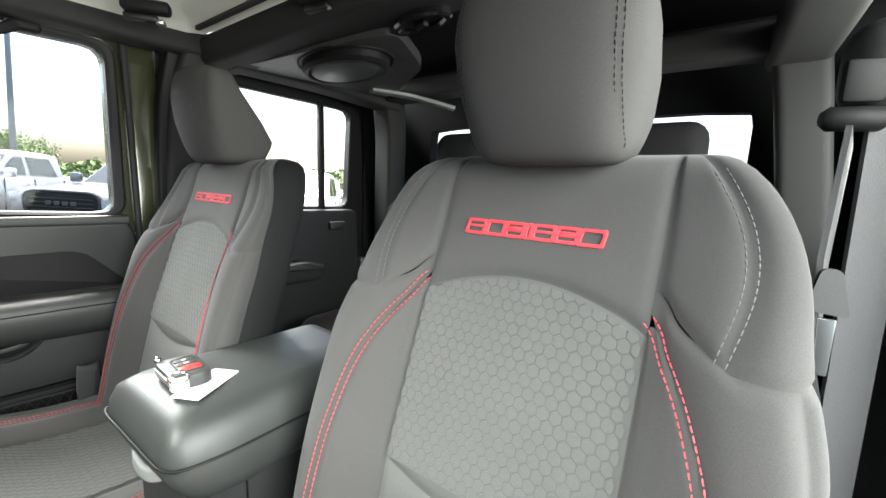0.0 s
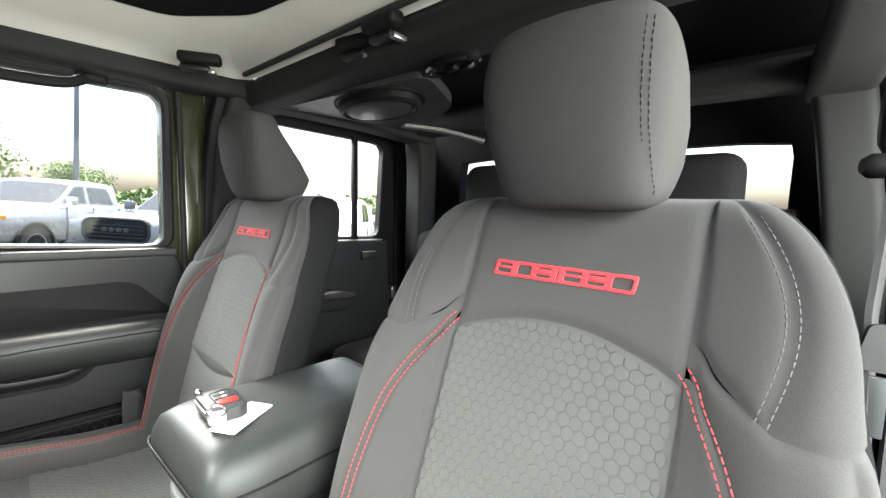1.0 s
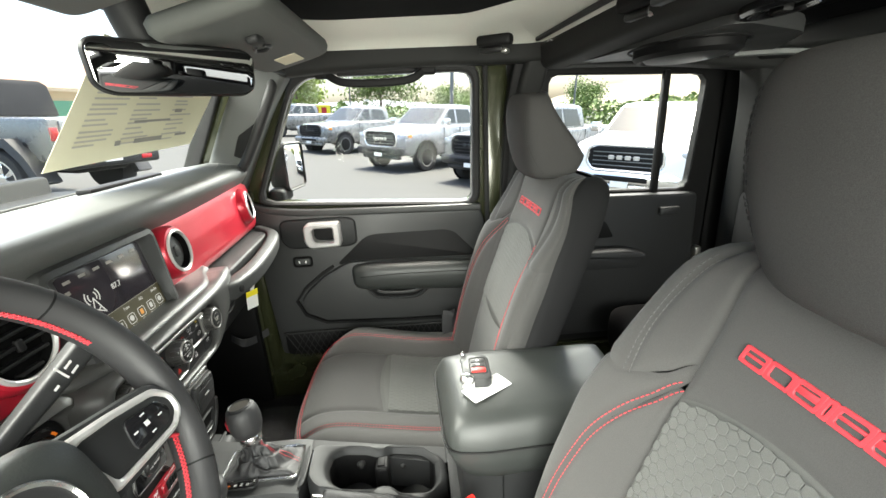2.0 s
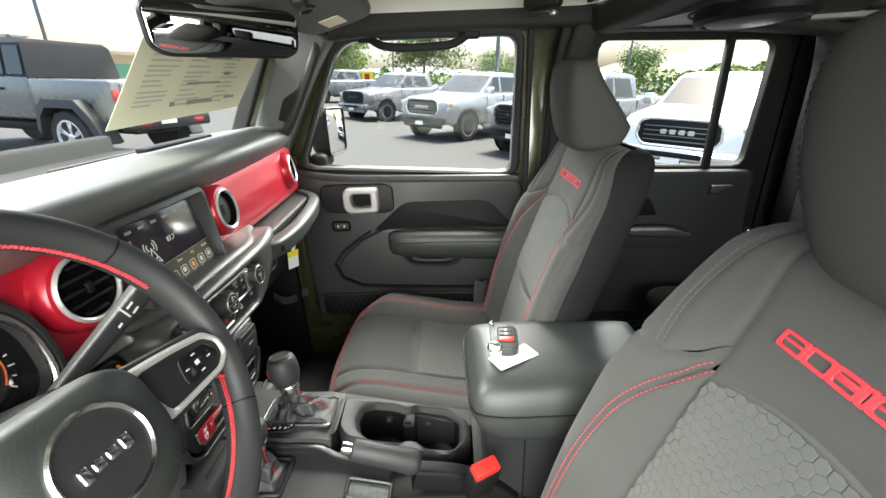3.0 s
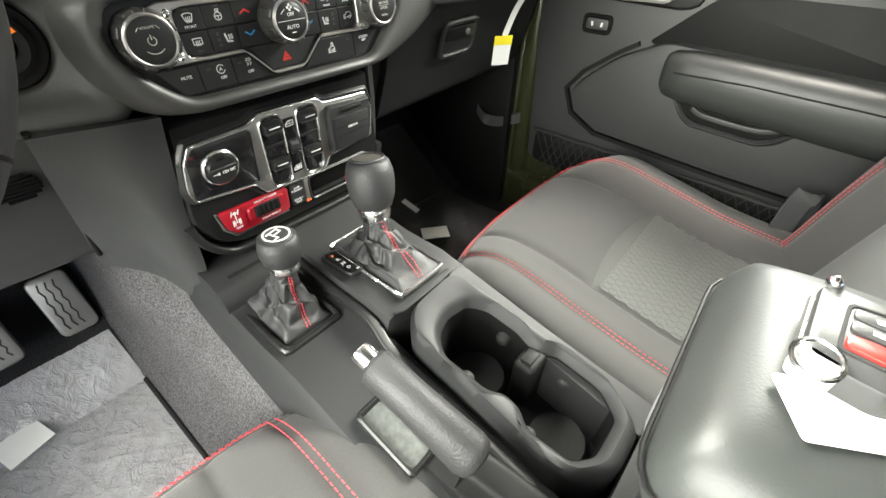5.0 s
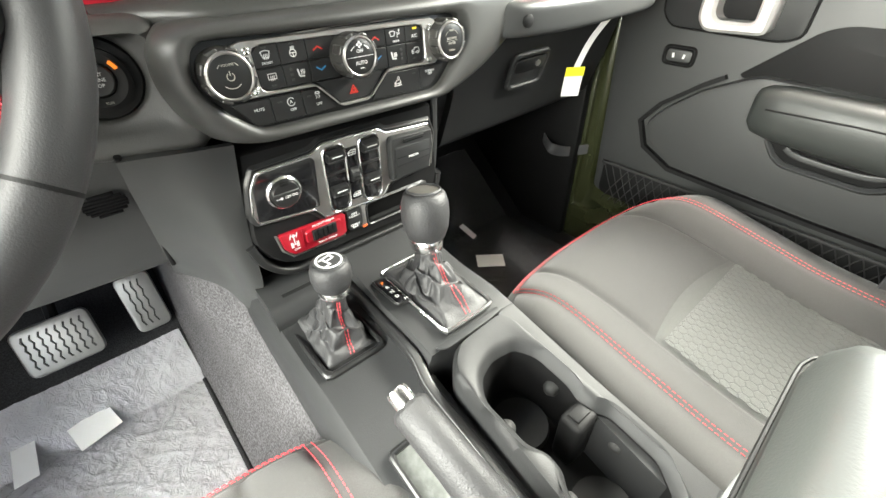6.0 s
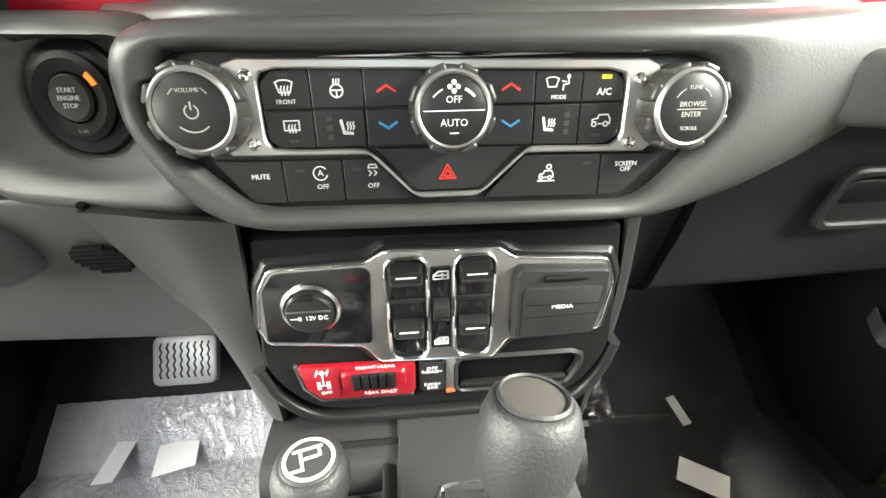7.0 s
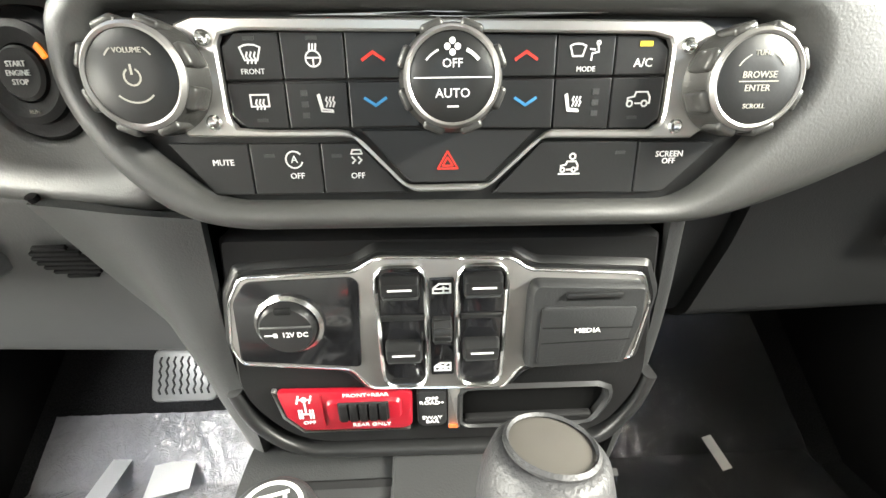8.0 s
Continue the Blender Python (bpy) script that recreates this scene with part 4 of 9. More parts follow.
def build_seat(at, label, sign_badge=True):
    seat = thing("front_seat", Matrix.Translation(at), label, "car seat", "front seats of the cabin", local=True)
    B = back_at
    lo, hi = 0.90, BACK_TOP - 0.0005
    back = part("backrest", patch(B, lambda s: -2, lambda s: 2, lambda u: arch((u - 0.5) * 2 * CORE), lambda u: hi, 26, 22), M_FABRIC, seat, "plain charcoal upper panel")
    low_seam = lambda u: 1.137 - 0.02 * math.sin(math.pi * u)
    part("centre_panel", patch(B, lambda s: -2, lambda s: 2, low_seam, lambda u: arch((u - 0.5) * 2 * CORE), 26, 26), M_HEXGAP, seat, "woven grey centre panel with small hexagons")
    part("lumbar_panel", patch(B, lambda s: -2, lambda s: 2, lambda u: lo, low_seam, 24, 16), M_HEX, seat)
    hex_pads(B, lambda x, z: abs(x) < CORE and z < arch(x) - 0.001, 0.0122, lambda x, z: (x / CORE * 2, z), -CORE, CORE + 0.006, 1.137, 1.36, M_HEX, seat, arch)
    for sg in (1, -1):
        side = lambda f: (lambda s: sg * f(s))
        part("shoulder_panel", patch(B, side(lambda s: 2), side(shoulder), lambda u: yoke(2 + 1.9 * u), lambda u: hi, 18, 18), M_FABRIC, seat)
        part("shoulder_panel", patch(B, side(shoulder), side(lambda s: 7), lambda u: yoke(3.9 + 3.1 * u), lambda u: hi, 24, 18), M_FABRIC, seat)
        part("inner_bolster", patch(B, side(lambda s: 2), side(red_q), lambda u: lo, lambda u: 1.338, 16, 30), M_FABRIC, seat)
        part("outer_bolster", patch(B, side(red_q), side(lambda s: 5.7), lambda u: lo, lambda u: yoke(2 + 3.7 * u), 26, 30), M_FABRIC, seat)
        part("side_panel", patch(B, side(lambda s: 5.7), side(lambda s: 7), lambda u: lo, lambda u: yoke(5.7 + 1.3 * u), 12, 30), M_FABRIC, seat)
        p, n = on_surface(B, [(sg * q, z) for q, z in red_qs()])
        part("red_stitching", merge(stitches(p, n, 0.0045), stitches(p, n, -0.0045)), M_RED_THREAD, seat, "double row of red seam stitching", smooth=0)
        p, n = on_surface(B, [(sg * shoulder(z_), z_) for z_ in (1.328, 1.36, 1.39, 1.42, 1.45, 1.472)])
        part("dark_stitching", merge(stitches(p, n, 0.004), stitches(p, n, -0.004)), M_DARK_THREAD, seat, smooth=0)
    part("seat_back_shell", patch(B, lambda s: 7, lambda s: 11, lambda u: lo, lambda u: hi, 14, 26), M_BACKCLOTH, seat)
    part("seat_back_shell", patch(B, lambda s: -7, lambda s: -11, lambda u: lo, lambda u: hi, 14, 26), M_BACKCLOTH, seat)
    # row of plain red blocks where the badge is sewn
    left = 0.0865
    for i, (wide, fill) in enumerate(((0.0265, 1), (0.0250, 0), (0.0250, 2), (0.0090, 0), (0.0265, 1), (0.0255, 2), (0.0270, 0))):
        cx = left - wide / 2
        left -= wide - 0.0008
        cz = 1.4035
        lean = lambda pts: [(x + 0.16 * y, y) for x, y in pts]
        out, inn = lean(rect(wide, 0.0185, 0.0022)), lean(rect(max(0.0016, wide - 0.0078), 0.0108, 0.0010))
        q, p = cx / CORE * 2, back_at(cx / CORE * 2, cz)
        nv = ((back_at(q + 0.1, cz) - back_at(q - 0.1, cz)).cross(back_at(q, cz + 0.004) - back_at(q, cz - 0.004))).normalized() * -1
        up = Vector((0, -0.3, 0.95))
        right = nv.cross(up).normalized() * -1
        up = right.cross(nv).normalized() * -1
        mm = Matrix.Translation(OFFSET) @ Matrix((( *[right.x, up.x, nv.x], p.x), (right.y, up.y, nv.y, p.y), (right.z, up.z, nv.z, p.z), (0, 0, 0, 1))) @ Matrix.Translation((0, 0, 0.0004))
        sewn = [frame_ring(out, inn, 0.0016, 0.0006, mm, n=32)]
        if fill:
            sewn.append(plate(lean(rect(wide - 0.006, 0.0030 if fill == 1 else 0.0060, 0.0006, 0, 0.0008)), 0.0013, 0.0004, mm))
        part("badge_block", merge(*sewn), M_RED_THREAD, back, "raised red embroidered block")

    # headrest: a soft block with rounded corners
    HEAD_Z = 0.33

    def head_at(u, v):
        a, b = 2 * math.pi * u, math.pi * (v - 0.5)
        e = 0.27
        cp = lambda t, k: math.copysign(abs(math.cos(t)) ** k, math.cos(t))
        sp = lambda t, k: math.copysign(abs(math.sin(t)) ** k, math.sin(t))
        x, y, z = cp(b, e) * cp(a, 0.33), cp(b, e) * sp(a, 0.46), sp(b, HEAD_Z)
        wide = 0.099 - 0.016 * ease(0.3, -1.0, z) - 0.006 * ease(0.3, 1.0, z)
        deep = 0.140 - 0.072 * ease(-0.5, 1.0, z) - 0.028 * ease(-0.3, -1.0, z)
        yy = -0.600 - 0.5 * (1 - y) * deep - 0.012 * (x * x) * (1 if y > 0 else 0) - 0.014 * max(0.0, z) ** 2 - 0.010 * min(0.0, z) ** 2 + 0.014 * z
        return Vector((x * wide, yy, 1.556 + (0.0825 if z < 0 else 0.095) * z + 0.004 * (1 - x * x) * (z > 0)))

    head = part("headrest", moved(grid(head_at, 72, 48), Matrix.Translation(OFFSET)), M_FABRIC_SHADED, seat, "plain charcoal padded headrest", smooth=80)
    rows = []
    for sx in (0.079, -0.079):
        for off in (0.003, -0.003):
            pts, nrm = [], []
            for i in range(40):
                zz = -0.80 + 1.60 * i / 39
                b = math.asin(math.copysign(abs(zz) ** (1 / HEAD_Z), zz))
                best = min((abs(head_at(k / 400, b / math.pi + 0.5).x - sx), k) for k in range(30, 171))[1]
                pts.append(head_at(best / 400, b / math.pi + 0.5) + OFFSET)
                nrm.append(Vector((0.35 * math.copysign(1, sx), 0.9, 0.1)).normalized())
            rows.append(stitches(pts, nrm, off, 0.004, 0.0022, 0.0004, 0.0001))
    for pair in (rows[:2], rows[2:]):
        part("headrest_stitching", merge(*pair), M_BACKCLOTH, head, smooth=0)
    for sx in (0.045, -0.045):
        part("headrest_post", tube([(sx, -0.405, 0.755), (sx, -0.400, 0.80)], 0.006, 12), M_CHROME, seat, "chrome headrest post")
        part("post_guide", moved(lathe([(0.013, -0.004), (0.013, 0.002), (0.011, 0.004)], 16), Matrix.Translation((sx, -0.400, 0.786))), M_PLASTIC_DARK, seat)

    # cushion
    C = cushion_at
    front, seam, rear = 0.0, 0.722, 1.0
    edge = lambda u: 0.40 + 0.0 * u
    ctr = part("cushion", patch(C, lambda s: -2, lambda s: 2, edge, lambda u: seam - 0.02 * math.sin(math.pi * u), 24, 20), M_FABRIC, seat, "plain charcoal cushion panel")
    part("cushion_centre", patch(C, lambda s: -2, lambda s: 2, lambda u: seam - 0.02 * math.sin(math.pi * u), lambda u: rear, 24, 22), M_HEXGAP, seat, "woven grey centre panel with small hexagons")
    hex_pads(C, lambda x, s: abs(x) < CORE, 0.0122, lambda x, s: (x / CORE * 2, 0.728 + s * 1.25), -CORE, CORE + 0.006, 0.0, 0.19, M_HEX, seat, lambda x: 0.195)
    part("cushion_front_panel", patch(C, lambda s: -5, lambda s: 5, lambda u: front, edge, 34, 16), M_FABRIC, seat)
    for sg in (1, -1):
        side = lambda f: (lambda s: sg * f(s))
        part("cushion_bolster", patch(C, side(lambda s: 2), side(lambda s: 4.1), edge, lambda u: rear, 16, 30), M_FABRIC, seat)
        part("cushion_border", patch(C, side(lambda s: 4.1), side(lambda s: 7), edge, lambda u: rear, 18, 30), M_FABRIC, seat)
        part("cushion_skirt", patch(C, side(lambda s: 7), side(lambda s: 8.6), lambda u: 0.2, lambda u: rear, 8, 24), M_FABRIC, seat)
        part("cushion_corner", patch(C, side(lambda s: 5), side(lambda s: 7), lambda u: front, edge, 14, 14), M_FABRIC, seat)
        p, n = on_surface(C, [(sg * 4.1, 0.402), (sg * 4.1, 0.55), (sg * 4.1, 0.75), (sg * 4.1, 0.98)])
        part("red_stitching", merge(stitches(p, n, 0.004), stitches(p, n, -0.004)), M_RED_THREAD, seat, smooth=0)
    p, n = on_surface(C, [(-4.1, 0.402), (-2, 0.402), (0, 0.402), (2, 0.402), (4.1, 0.402)])
    part("red_stitching", merge(stitches(p, n, 0.004), stitches(p, n, -0.004)), M_RED_THREAD, seat, smooth=0)
    # plinth and rails
    part("seat_frame", box((0, 0.02, 0.10), (0.40, 0.42, 0.17), 0.02), M_PLASTIC_DARK, seat)
    for sx in (0.2, -0.2):
        part("seat_rail", box((sx, 0.02, 0.015), (0.035, 0.5, 0.03), 0.006), M_GREYMETAL, seat)
    part("side_valance", box((-0.235, -0.02, 0.15), (0.025, 0.42, 0.11), 0.01), M_PLASTIC, seat)
    part("side_valance", box((0.235, -0.02, 0.15), (0.025, 0.42, 0.11), 0.01), M_PLASTIC, seat)
    return seat


driver_seat = build_seat((-0.362, -0.3, 0.7), "charcoal cloth driver seat with red stitching and badge")
passenger_seat = copy_thing(driver_seat, Matrix.Translation((0.362, -0.288, 0.7)))
passenger_seat["label"] = "charcoal cloth passenger seat beside the closed front door"


# ---- dashboard ----
def along_x(profile, x0, x1, r=None, nx=2, bow=None):
    """A closed (y, z) profile drawn along x; bow(x) shifts it in y."""
    loops = []
    for i in range(nx + 1):
        x = x0 + (x1 - x0) * i / nx
        s = bow(x) if bow else 0.0
        loops.append([(x, y + s, z) for y, z in profile])
    return loft(loops)


dash = thing("dashboard", (0, 0.2, 1.0), "dark soft-touch dashboard with satin red trim panels", "dashboard")
bow = lambda x: 0.03 * max(0, (abs(x) - 0.15) / 0.5) ** 1.5
pad_prof = rounded([(0.078, 1.476), (0.068, 1.492), (0.078, 1.512), (0.15, 1.522), (0.33, 1.498), (0.37, 1.44), (0.2, 1.40), (0.11, 1.44)], 0.012, 3)
part("dash_top_pad", along_x(pad_prof, -0.70, 0.68, nx=24, bow=bow), M_DASH_TOP_GLARE, dash, "grained dash top pad, lightened for sky glare")
for x in (0.36, -0.36):
    part("defrost_vent", box((x, 0.255, 1.512), (0.24, 0.03, 0.012), 0.004), M_PLASTIC_DARK, dash)
core_prof = [(0.135, 1.47), (0.130, 1.33), (0.150, 1.25), (0.200, 1.09), (0.5, 1.05), (0.55, 1.30), (0.36, 1.47)]
part("dash_core", along_x(core_prof, -0.69, 0.67, nx=2), M_PLASTIC_DARK, dash)
lip = lambda x: 0.02 * max(0, (abs(x) - 0.15) / 0.5) ** 1.5
red_prof = rounded([(0.094, 1.325), (0.084, 1.345), (0.086, 1.40), (0.096, 1.45), (0.108, 1.48), (0.14, 1.48), (0.14, 1.325)], 0.01, 3)
part("trim_panel", along_x(red_prof, 0.106, 0.640, nx=20, bow=lip), M_RED, dash, "satin red passenger trim panel")
part("trim_panel", along_x(red_prof, -0.232, -0.106, nx=5, bow=lip), M_RED, dash, "satin red driver trim panel")
part("trim_panel", along_x(red_prof, -0.66, -0.515, nx=5, bow=lip), M_RED, dash, "satin red driver trim panel")
red_top = rounded([(0.086, 1.452), (0.094, 1.466), (0.108, 1.48), (0.14, 1.48), (0.14, 1.452)], 0.006, 3)
part("trim_panel", along_x(red_top, -0.515, -0.232, nx=12, bow=lip), M_RED, dash, "satin red driver trim panel")
shelf_prof = rounded([(0.038, 1.328), (0.033, 1.337), (0.042, 1.345), (0.075, 1.350), (0.105, 1.351), (0.11, 1.25), (0.09, 1.25), (0.08, 1.31)], 0.005, 3)
part("mid_ledge", along_x(shelf_prof, -0.175, 0.262, nx=24, bow=lambda x: 0.040 * ease(0.16, 0.26, x) + 0.040 * ease(-0.10, -0.165, x)), M_SOFT, dash, "dark grey ledge under the red trim")
far_prof = rounded([(0.086, 1.320), (0.078, 1.330), (0.080, 1.341), (0.11, 1.345), (0.12, 1.25), (0.10, 1.25), (0.094, 1.30)], 0.006, 3)
part("mid_ledge", along_x(far_prof, -0.66, -0.176, nx=10), M_SOFT, dash, "dark grey ledge under the red trim")
part("tray_floor", along_x(rounded([(0.055, 1.292), (0.055, 1.312), (0.12, 1.322), (0.12, 1.27)], 0.006, 3), 0.25, 0.655, nx=6, bow=lip), M_PLASTIC, dash)


def round_vent(x, y, z, r, yaw, name="air_vent", closed=True):
    v = thing(name, (x, y, z), "round black air vent with a bright ring" if not closed else "round closed air vent with a bright ring", "air vent", "round dash vents")
    m = face((x, y, z), 8, yaw)
    part("surround", lathe([(r + 0.012, -0.02), (r + 0.011, 0.004), (r + 0.006, 0.011), (r + 0.002, 0.012), (r, 0.004)], 48, m, caps=False), M_RED, v, "red outer collar")
    part("chrome_ring", lathe([(r + 0.002, 0.004), (r + 0.002, 0.014), (r - 0.001, 0.016), (r - 0.0035, 0.014), (r - 0.0035, 0.0)], 48, m, caps=False), M_BRIGHT, v, "bright satin ring")
    # Black backing gives the throat its inner shade as colour.
    part("throat", lathe([(r - 0.004, 0.012), (r - 0.005, 0.001), (0.001, 0.0005)], 40, m, caps=False), M_VOID, v)
    if closed:
        part("shutter", lathe([(r - 0.007, 0.0), (r - 0.009, 0.003), (0.002, 0.006)], 40, m), M_PLASTIC_MID, v)
        part("thumb_tab", plate(rect(0.012, 0.02, 0.004), 0.006, 0.002, m @ Matrix.Translation((0, 0, 0.003))), M_PLASTIC, v)
    else:
        for k in range(-2, 3):
            vv = k * r * 0.36
            w = 2 * math.sqrt(max(0.0001, (r - 0.008) ** 2 - vv * vv))
            part("slat", box((0, vv, 0.0085), (w, 0.0045, 0.009), 0.0015, 2, m), M_PLASTIC_DARK, v)
        part("slat_tab", box((0, 0, 0.0125), (0.008, 0.014, 0.006), 0.002, 2, m), M_PLASTIC_DARK, v)
    return v


round_vent(0.162, 0.079, 1.409, 0.037, 4)
round_vent(0.578, 0.104, 1.405, 0.037, 12)
round_vent(-0.162, 0.079, 1.411, 0.040, -2, closed=False)
round_vent(-0.60, 0.104, 1.405, 0.037, -12, closed=False)

# gauge cluster behind the wheel
clus = thing("gauge_cluster", (-0.365, 0.08, 1.34), "round instrument cluster with a lit orange scale", "instrument cluster")
gm = face((-0.368, 0.07, 1.393), 12) @ Matrix.Diagonal((0.83, 0.95, 1.0, 1.0))
part("hood", frame_ring(rounded([(-0.175, -0.075), (0.175, -0.075), (0.18, 0.02), (0.14, 0.07), (-0.14, 0.07), (-0.18, 0.02)], 0.05), rounded([(-0.155, -0.062), (0.155, -0.062), (0.158, 0.015), (0.125, 0.055), (-0.125, 0.055), (-0.158, 0.015)], 0.045), 0.035, 0.008, gm, base=-0.03), M_PLASTIC, clus)
part("rim", frame_ring(rounded([(-0.157, -0.064), (0.157, -0.064), (0.16, 0.016), (0.126, 0.057), (-0.126, 0.057), (-0.16, 0.016)], 0.045), rounded([(-0.150, -0.059), (0.150, -0.059), (0.153, 0.013), (0.121, 0.051), (-0.121, 0.051), (-0.153, 0.013)], 0.045), 0.005, 0.0015, gm, base=0.002), M_CHROME, clus, "bright thin cluster rim")
part("dial_plate", plate(rounded([(-0.155, -0.062), (0.155, -0.062), (0.158, 0.015), (0.125, 0.055), (-0.125, 0.055), (-0.158, 0.015)], 0.045), 0.004, 0.001, gm @ Matrix.Translation((0, 0, -0.02))), M_GLOSS, clus)
tick = []
for sx in (-0.095, 0.095):
    for k in range(17):
        a = 225 - 270 * k / 16
        rr = 0.040
        tick.append((sx + rr * math.cos(radians(a)), -0.008 + rr * math.sin(radians(a)), 0.007 if k % 2 == 0 else 0.004, 0.0014, a))
for half in (tick[:17], tick[17:]):
    part("scale", bars(half, gm @ Matrix.Translation((0, 0, -0.0155)), 0.0005), M_PRINT, clus, smooth=0)
for sx in (-0.095, 0.095):
    part("scale_arc", plate(arc(sx, -0.008, 0.032, 225, -45, 0.002, 30), 0.0005, 0.0001, gm @ Matrix.Translation((0, 0, -0.0155))), M_LED_DIM, clus, "lit orange scale", smooth=0)

# driver knee panel and lower trims
knee = rounded([(0.050, 1.25), (0.066, 1.222), (0.105, 1.160), (0.140, 1.105), (0.164, 1.066), (0.22, 1.062), (0.25, 1.24)], 0.012, 4)
kbow = lambda x: 0.02 * max(0.0, (-0.16 - x) / 0.3)
part("knee_panel", along_x(knee, -0.68, -0.2, nx=10, bow=kbow), M_PLASTIC_MID, dash, "grey plastic driver knee panel")
gr = face((-0.226, 0.082, 1.197), -32)
# Raised near-black bars stand in for the shade inside the slots.
part("speaker_grille", merge(*[box((0, 0.0048 * k, 0.0), (0.034 * math.sqrt(max(0.1, 1 - (k / 3.6) ** 2)), 0.0027, 0.003), 0.0004, 1, gr) for k in range(-3, 4)]), M_LINER_DARK, dash)
part("panel_seam", tube([(-0.2015, 0.050, 1.246), (-0.2015, 0.064, 1.222), (-0.2015, 0.104, 1.158), (-0.2015, 0.139, 1.104), (-0.2015, 0.162, 1.068)], 0.0028, 8), M_PLASTIC_DARK, dash)
# flank between knee panel and switch panel
fl = [[(-0.118, 0.045, 1.236), (-0.127, 0.058, 1.15), (-0.128, 0.072, 1.06), (-0.130, 0.09, 0.99)],
      [(-0.150, 0.044, 1.240), (-0.148, 0.060, 1.15), (-0.143, 0.082, 1.06), (-0.145, 0.112, 0.998)],
      [(-0.180, 0.050, 1.243), (-0.172, 0.086, 1.15), (-0.160, 0.122, 1.07), (-0.161, 0.155, 1.018)],
      [(-0.203, 0.054, 1.245), (-0.2015, 0.111, 1.152), (-0.201, 0.160, 1.085), (-0.200, 0.205, 1.034)]]


def sheet_of(rows, nu=10, nv=14, thick=None):
    curves = [smooth_path(r, 6) for r in rows]
    cols = [smooth_path([c[i] for c in curves], 5) for i in range(len(curves[0]))]
    bm = bmesh.new()
    vs = [[bm.verts.new(p) for p in c] for c in cols]
    for a, b in zip(vs[:-1], vs[1:]):
        for i in range(len(a) - 1):
            bm.faces.new((a[i], a[i + 1], b[i + 1], b[i]))
    if thick:
        bmesh.ops.recalc_face_normals(bm, faces=bm.faces)
        bmesh.ops.solidify(bm, geom=bm.faces[:], thickness=thick)
    return bm


part("stack_flank", sheet_of(fl, thick=0.006), M_PLASTIC_MID, dash, "rounded grey plastic flank of the centre stack")
fr_ = [[(0.117, 0.045, 1.232), (0.126, 0.058, 1.15), (0.126, 0.072, 1.06), (0.130, 0.09, 0.99)],
       [(0.128, 0.050, 1.232), (0.137, 0.064, 1.15), (0.136, 0.078, 1.06), (0.138, 0.10, 0.98)],
       [(0.134, 0.075, 1.232), (0.140, 0.09, 1.15), (0.139, 0.10, 1.06), (0.140, 0.13, 0.97)],
       [(0.136, 0.20, 1.232), (0.142, 0.20, 1.15), (0.141, 0.20, 1.06), (0.142, 0.22, 0.96)]]
part("stack_flank", sheet_of(fr_, thick=0.004), M_PLASTIC, dash, "grained dark flank of the centre stack")
glove = rounded([(0.095, 1.290), (0.102, 1.25), (0.120, 1.18), (0.150, 1.10), (0.175, 1.085), (0.28, 1.08), (0.28, 1.29)], 0.01, 3)
gb = thing("glove_box", (0.42, 0.08, 1.08), "dark glove box lid with a recessed latch", "glove box")
part("lid", along_x(glove, 0.215, 0.655, nx=8, bow=lip), M_PLASTIC, gb)
part("surround", along_x([(p[0] + 0.012, p[1]) for p in glove], 0.145, 0.213, nx=2), M_PLASTIC, gb)
gl_m = face((0.373, 0.112, 1.204), -16)
part("latch_recess", frame_ring(rect(0.092, 0.062, 0.014), rect(0.076, 0.046, 0.010), 0.006, 0.002, gl_m), M_PLASTIC, gb)
part("latch_handle", plate(rect(0.074, 0.022, 0.006, 0, 0.010), 0.006, 0.002, gl_m), M_SATIN, gb, "black pull latch")
part("latch_lock", lathe([(0.005, 0.0), (0.005, 0.0035), (0.003, 0.004)], 16, gl_m @ Matrix.Translation((0.016, 0.010, 0.005))), M_SILVER, gb)
part("latch_hollow", plate(rect(0.074, 0.022, 0.006, 0, -0.013), 0.001, 0.0004, gl_m), M_PLASTIC, gb)

# grab bar over the glove box
gbar = thing("dash_grab_bar", (0.43, 0.03, 1.29), "dark grey dash grab bar over the glove box", "grab bar")
gsec = rounded([(-0.018, -0.02), (0.016, -0.022), (0.020, 0.016), (-0.012, 0.022)], 0.010)
part("bar", sweep(gsec, smooth_path([(0.215, 0.040, 1.302), (0.245, 0.024, 1.301), (0.34, 0.018, 1.300), (0.47, 0.028, 1.300), (0.58, 0.048, 1.298), (0.635, 0.072, 1.300), (0.655, 0.110, 1.310)], 7)), M_PLASTIC_MID, gbar)
part("screw_cap", lathe([(0.0075, 0.0), (0.0075, 0.003), (0.005, 0.004)], 20, face((0.236, 0.008, 1.299), 0, -8)), M_PLASTIC_DARK, gbar)
part("end_plug", lathe([(0.007, 0.0), (0.007, 0.003), (0.005, 0.004)], 20, face((0.610, 0.042, 1.296), 0, 30)), M_PLASTIC_DARK, gbar)
htag = thing("paper_tag", (0.492, 0.097, 1.13), "white hang tag with a yellow top on a strip", "tag")
part("strip", sweep(rect(0.001, 0.011), smooth_path([(0.505, 0.050, 1.282), (0.500, 0.080, 1.235), (0.494, 0.096, 1.188)], 5), up=(0.83, -0.56, 0)), M_WHITE, htag)
part("card", box((0, 0, -0.022), (0.034, 0.001, 0.052), 0, 1, pose(0.492, 0.097, 1.183, 8, 0, -34)), M_WHITE, htag)
part("yellow_band", box((0, -0.001, -0.002), (0.035, 0.0012, 0.016), 0, 1, pose(0.492, 0.097, 1.183, 8, 0, -34)), M_YELLOW, htag)

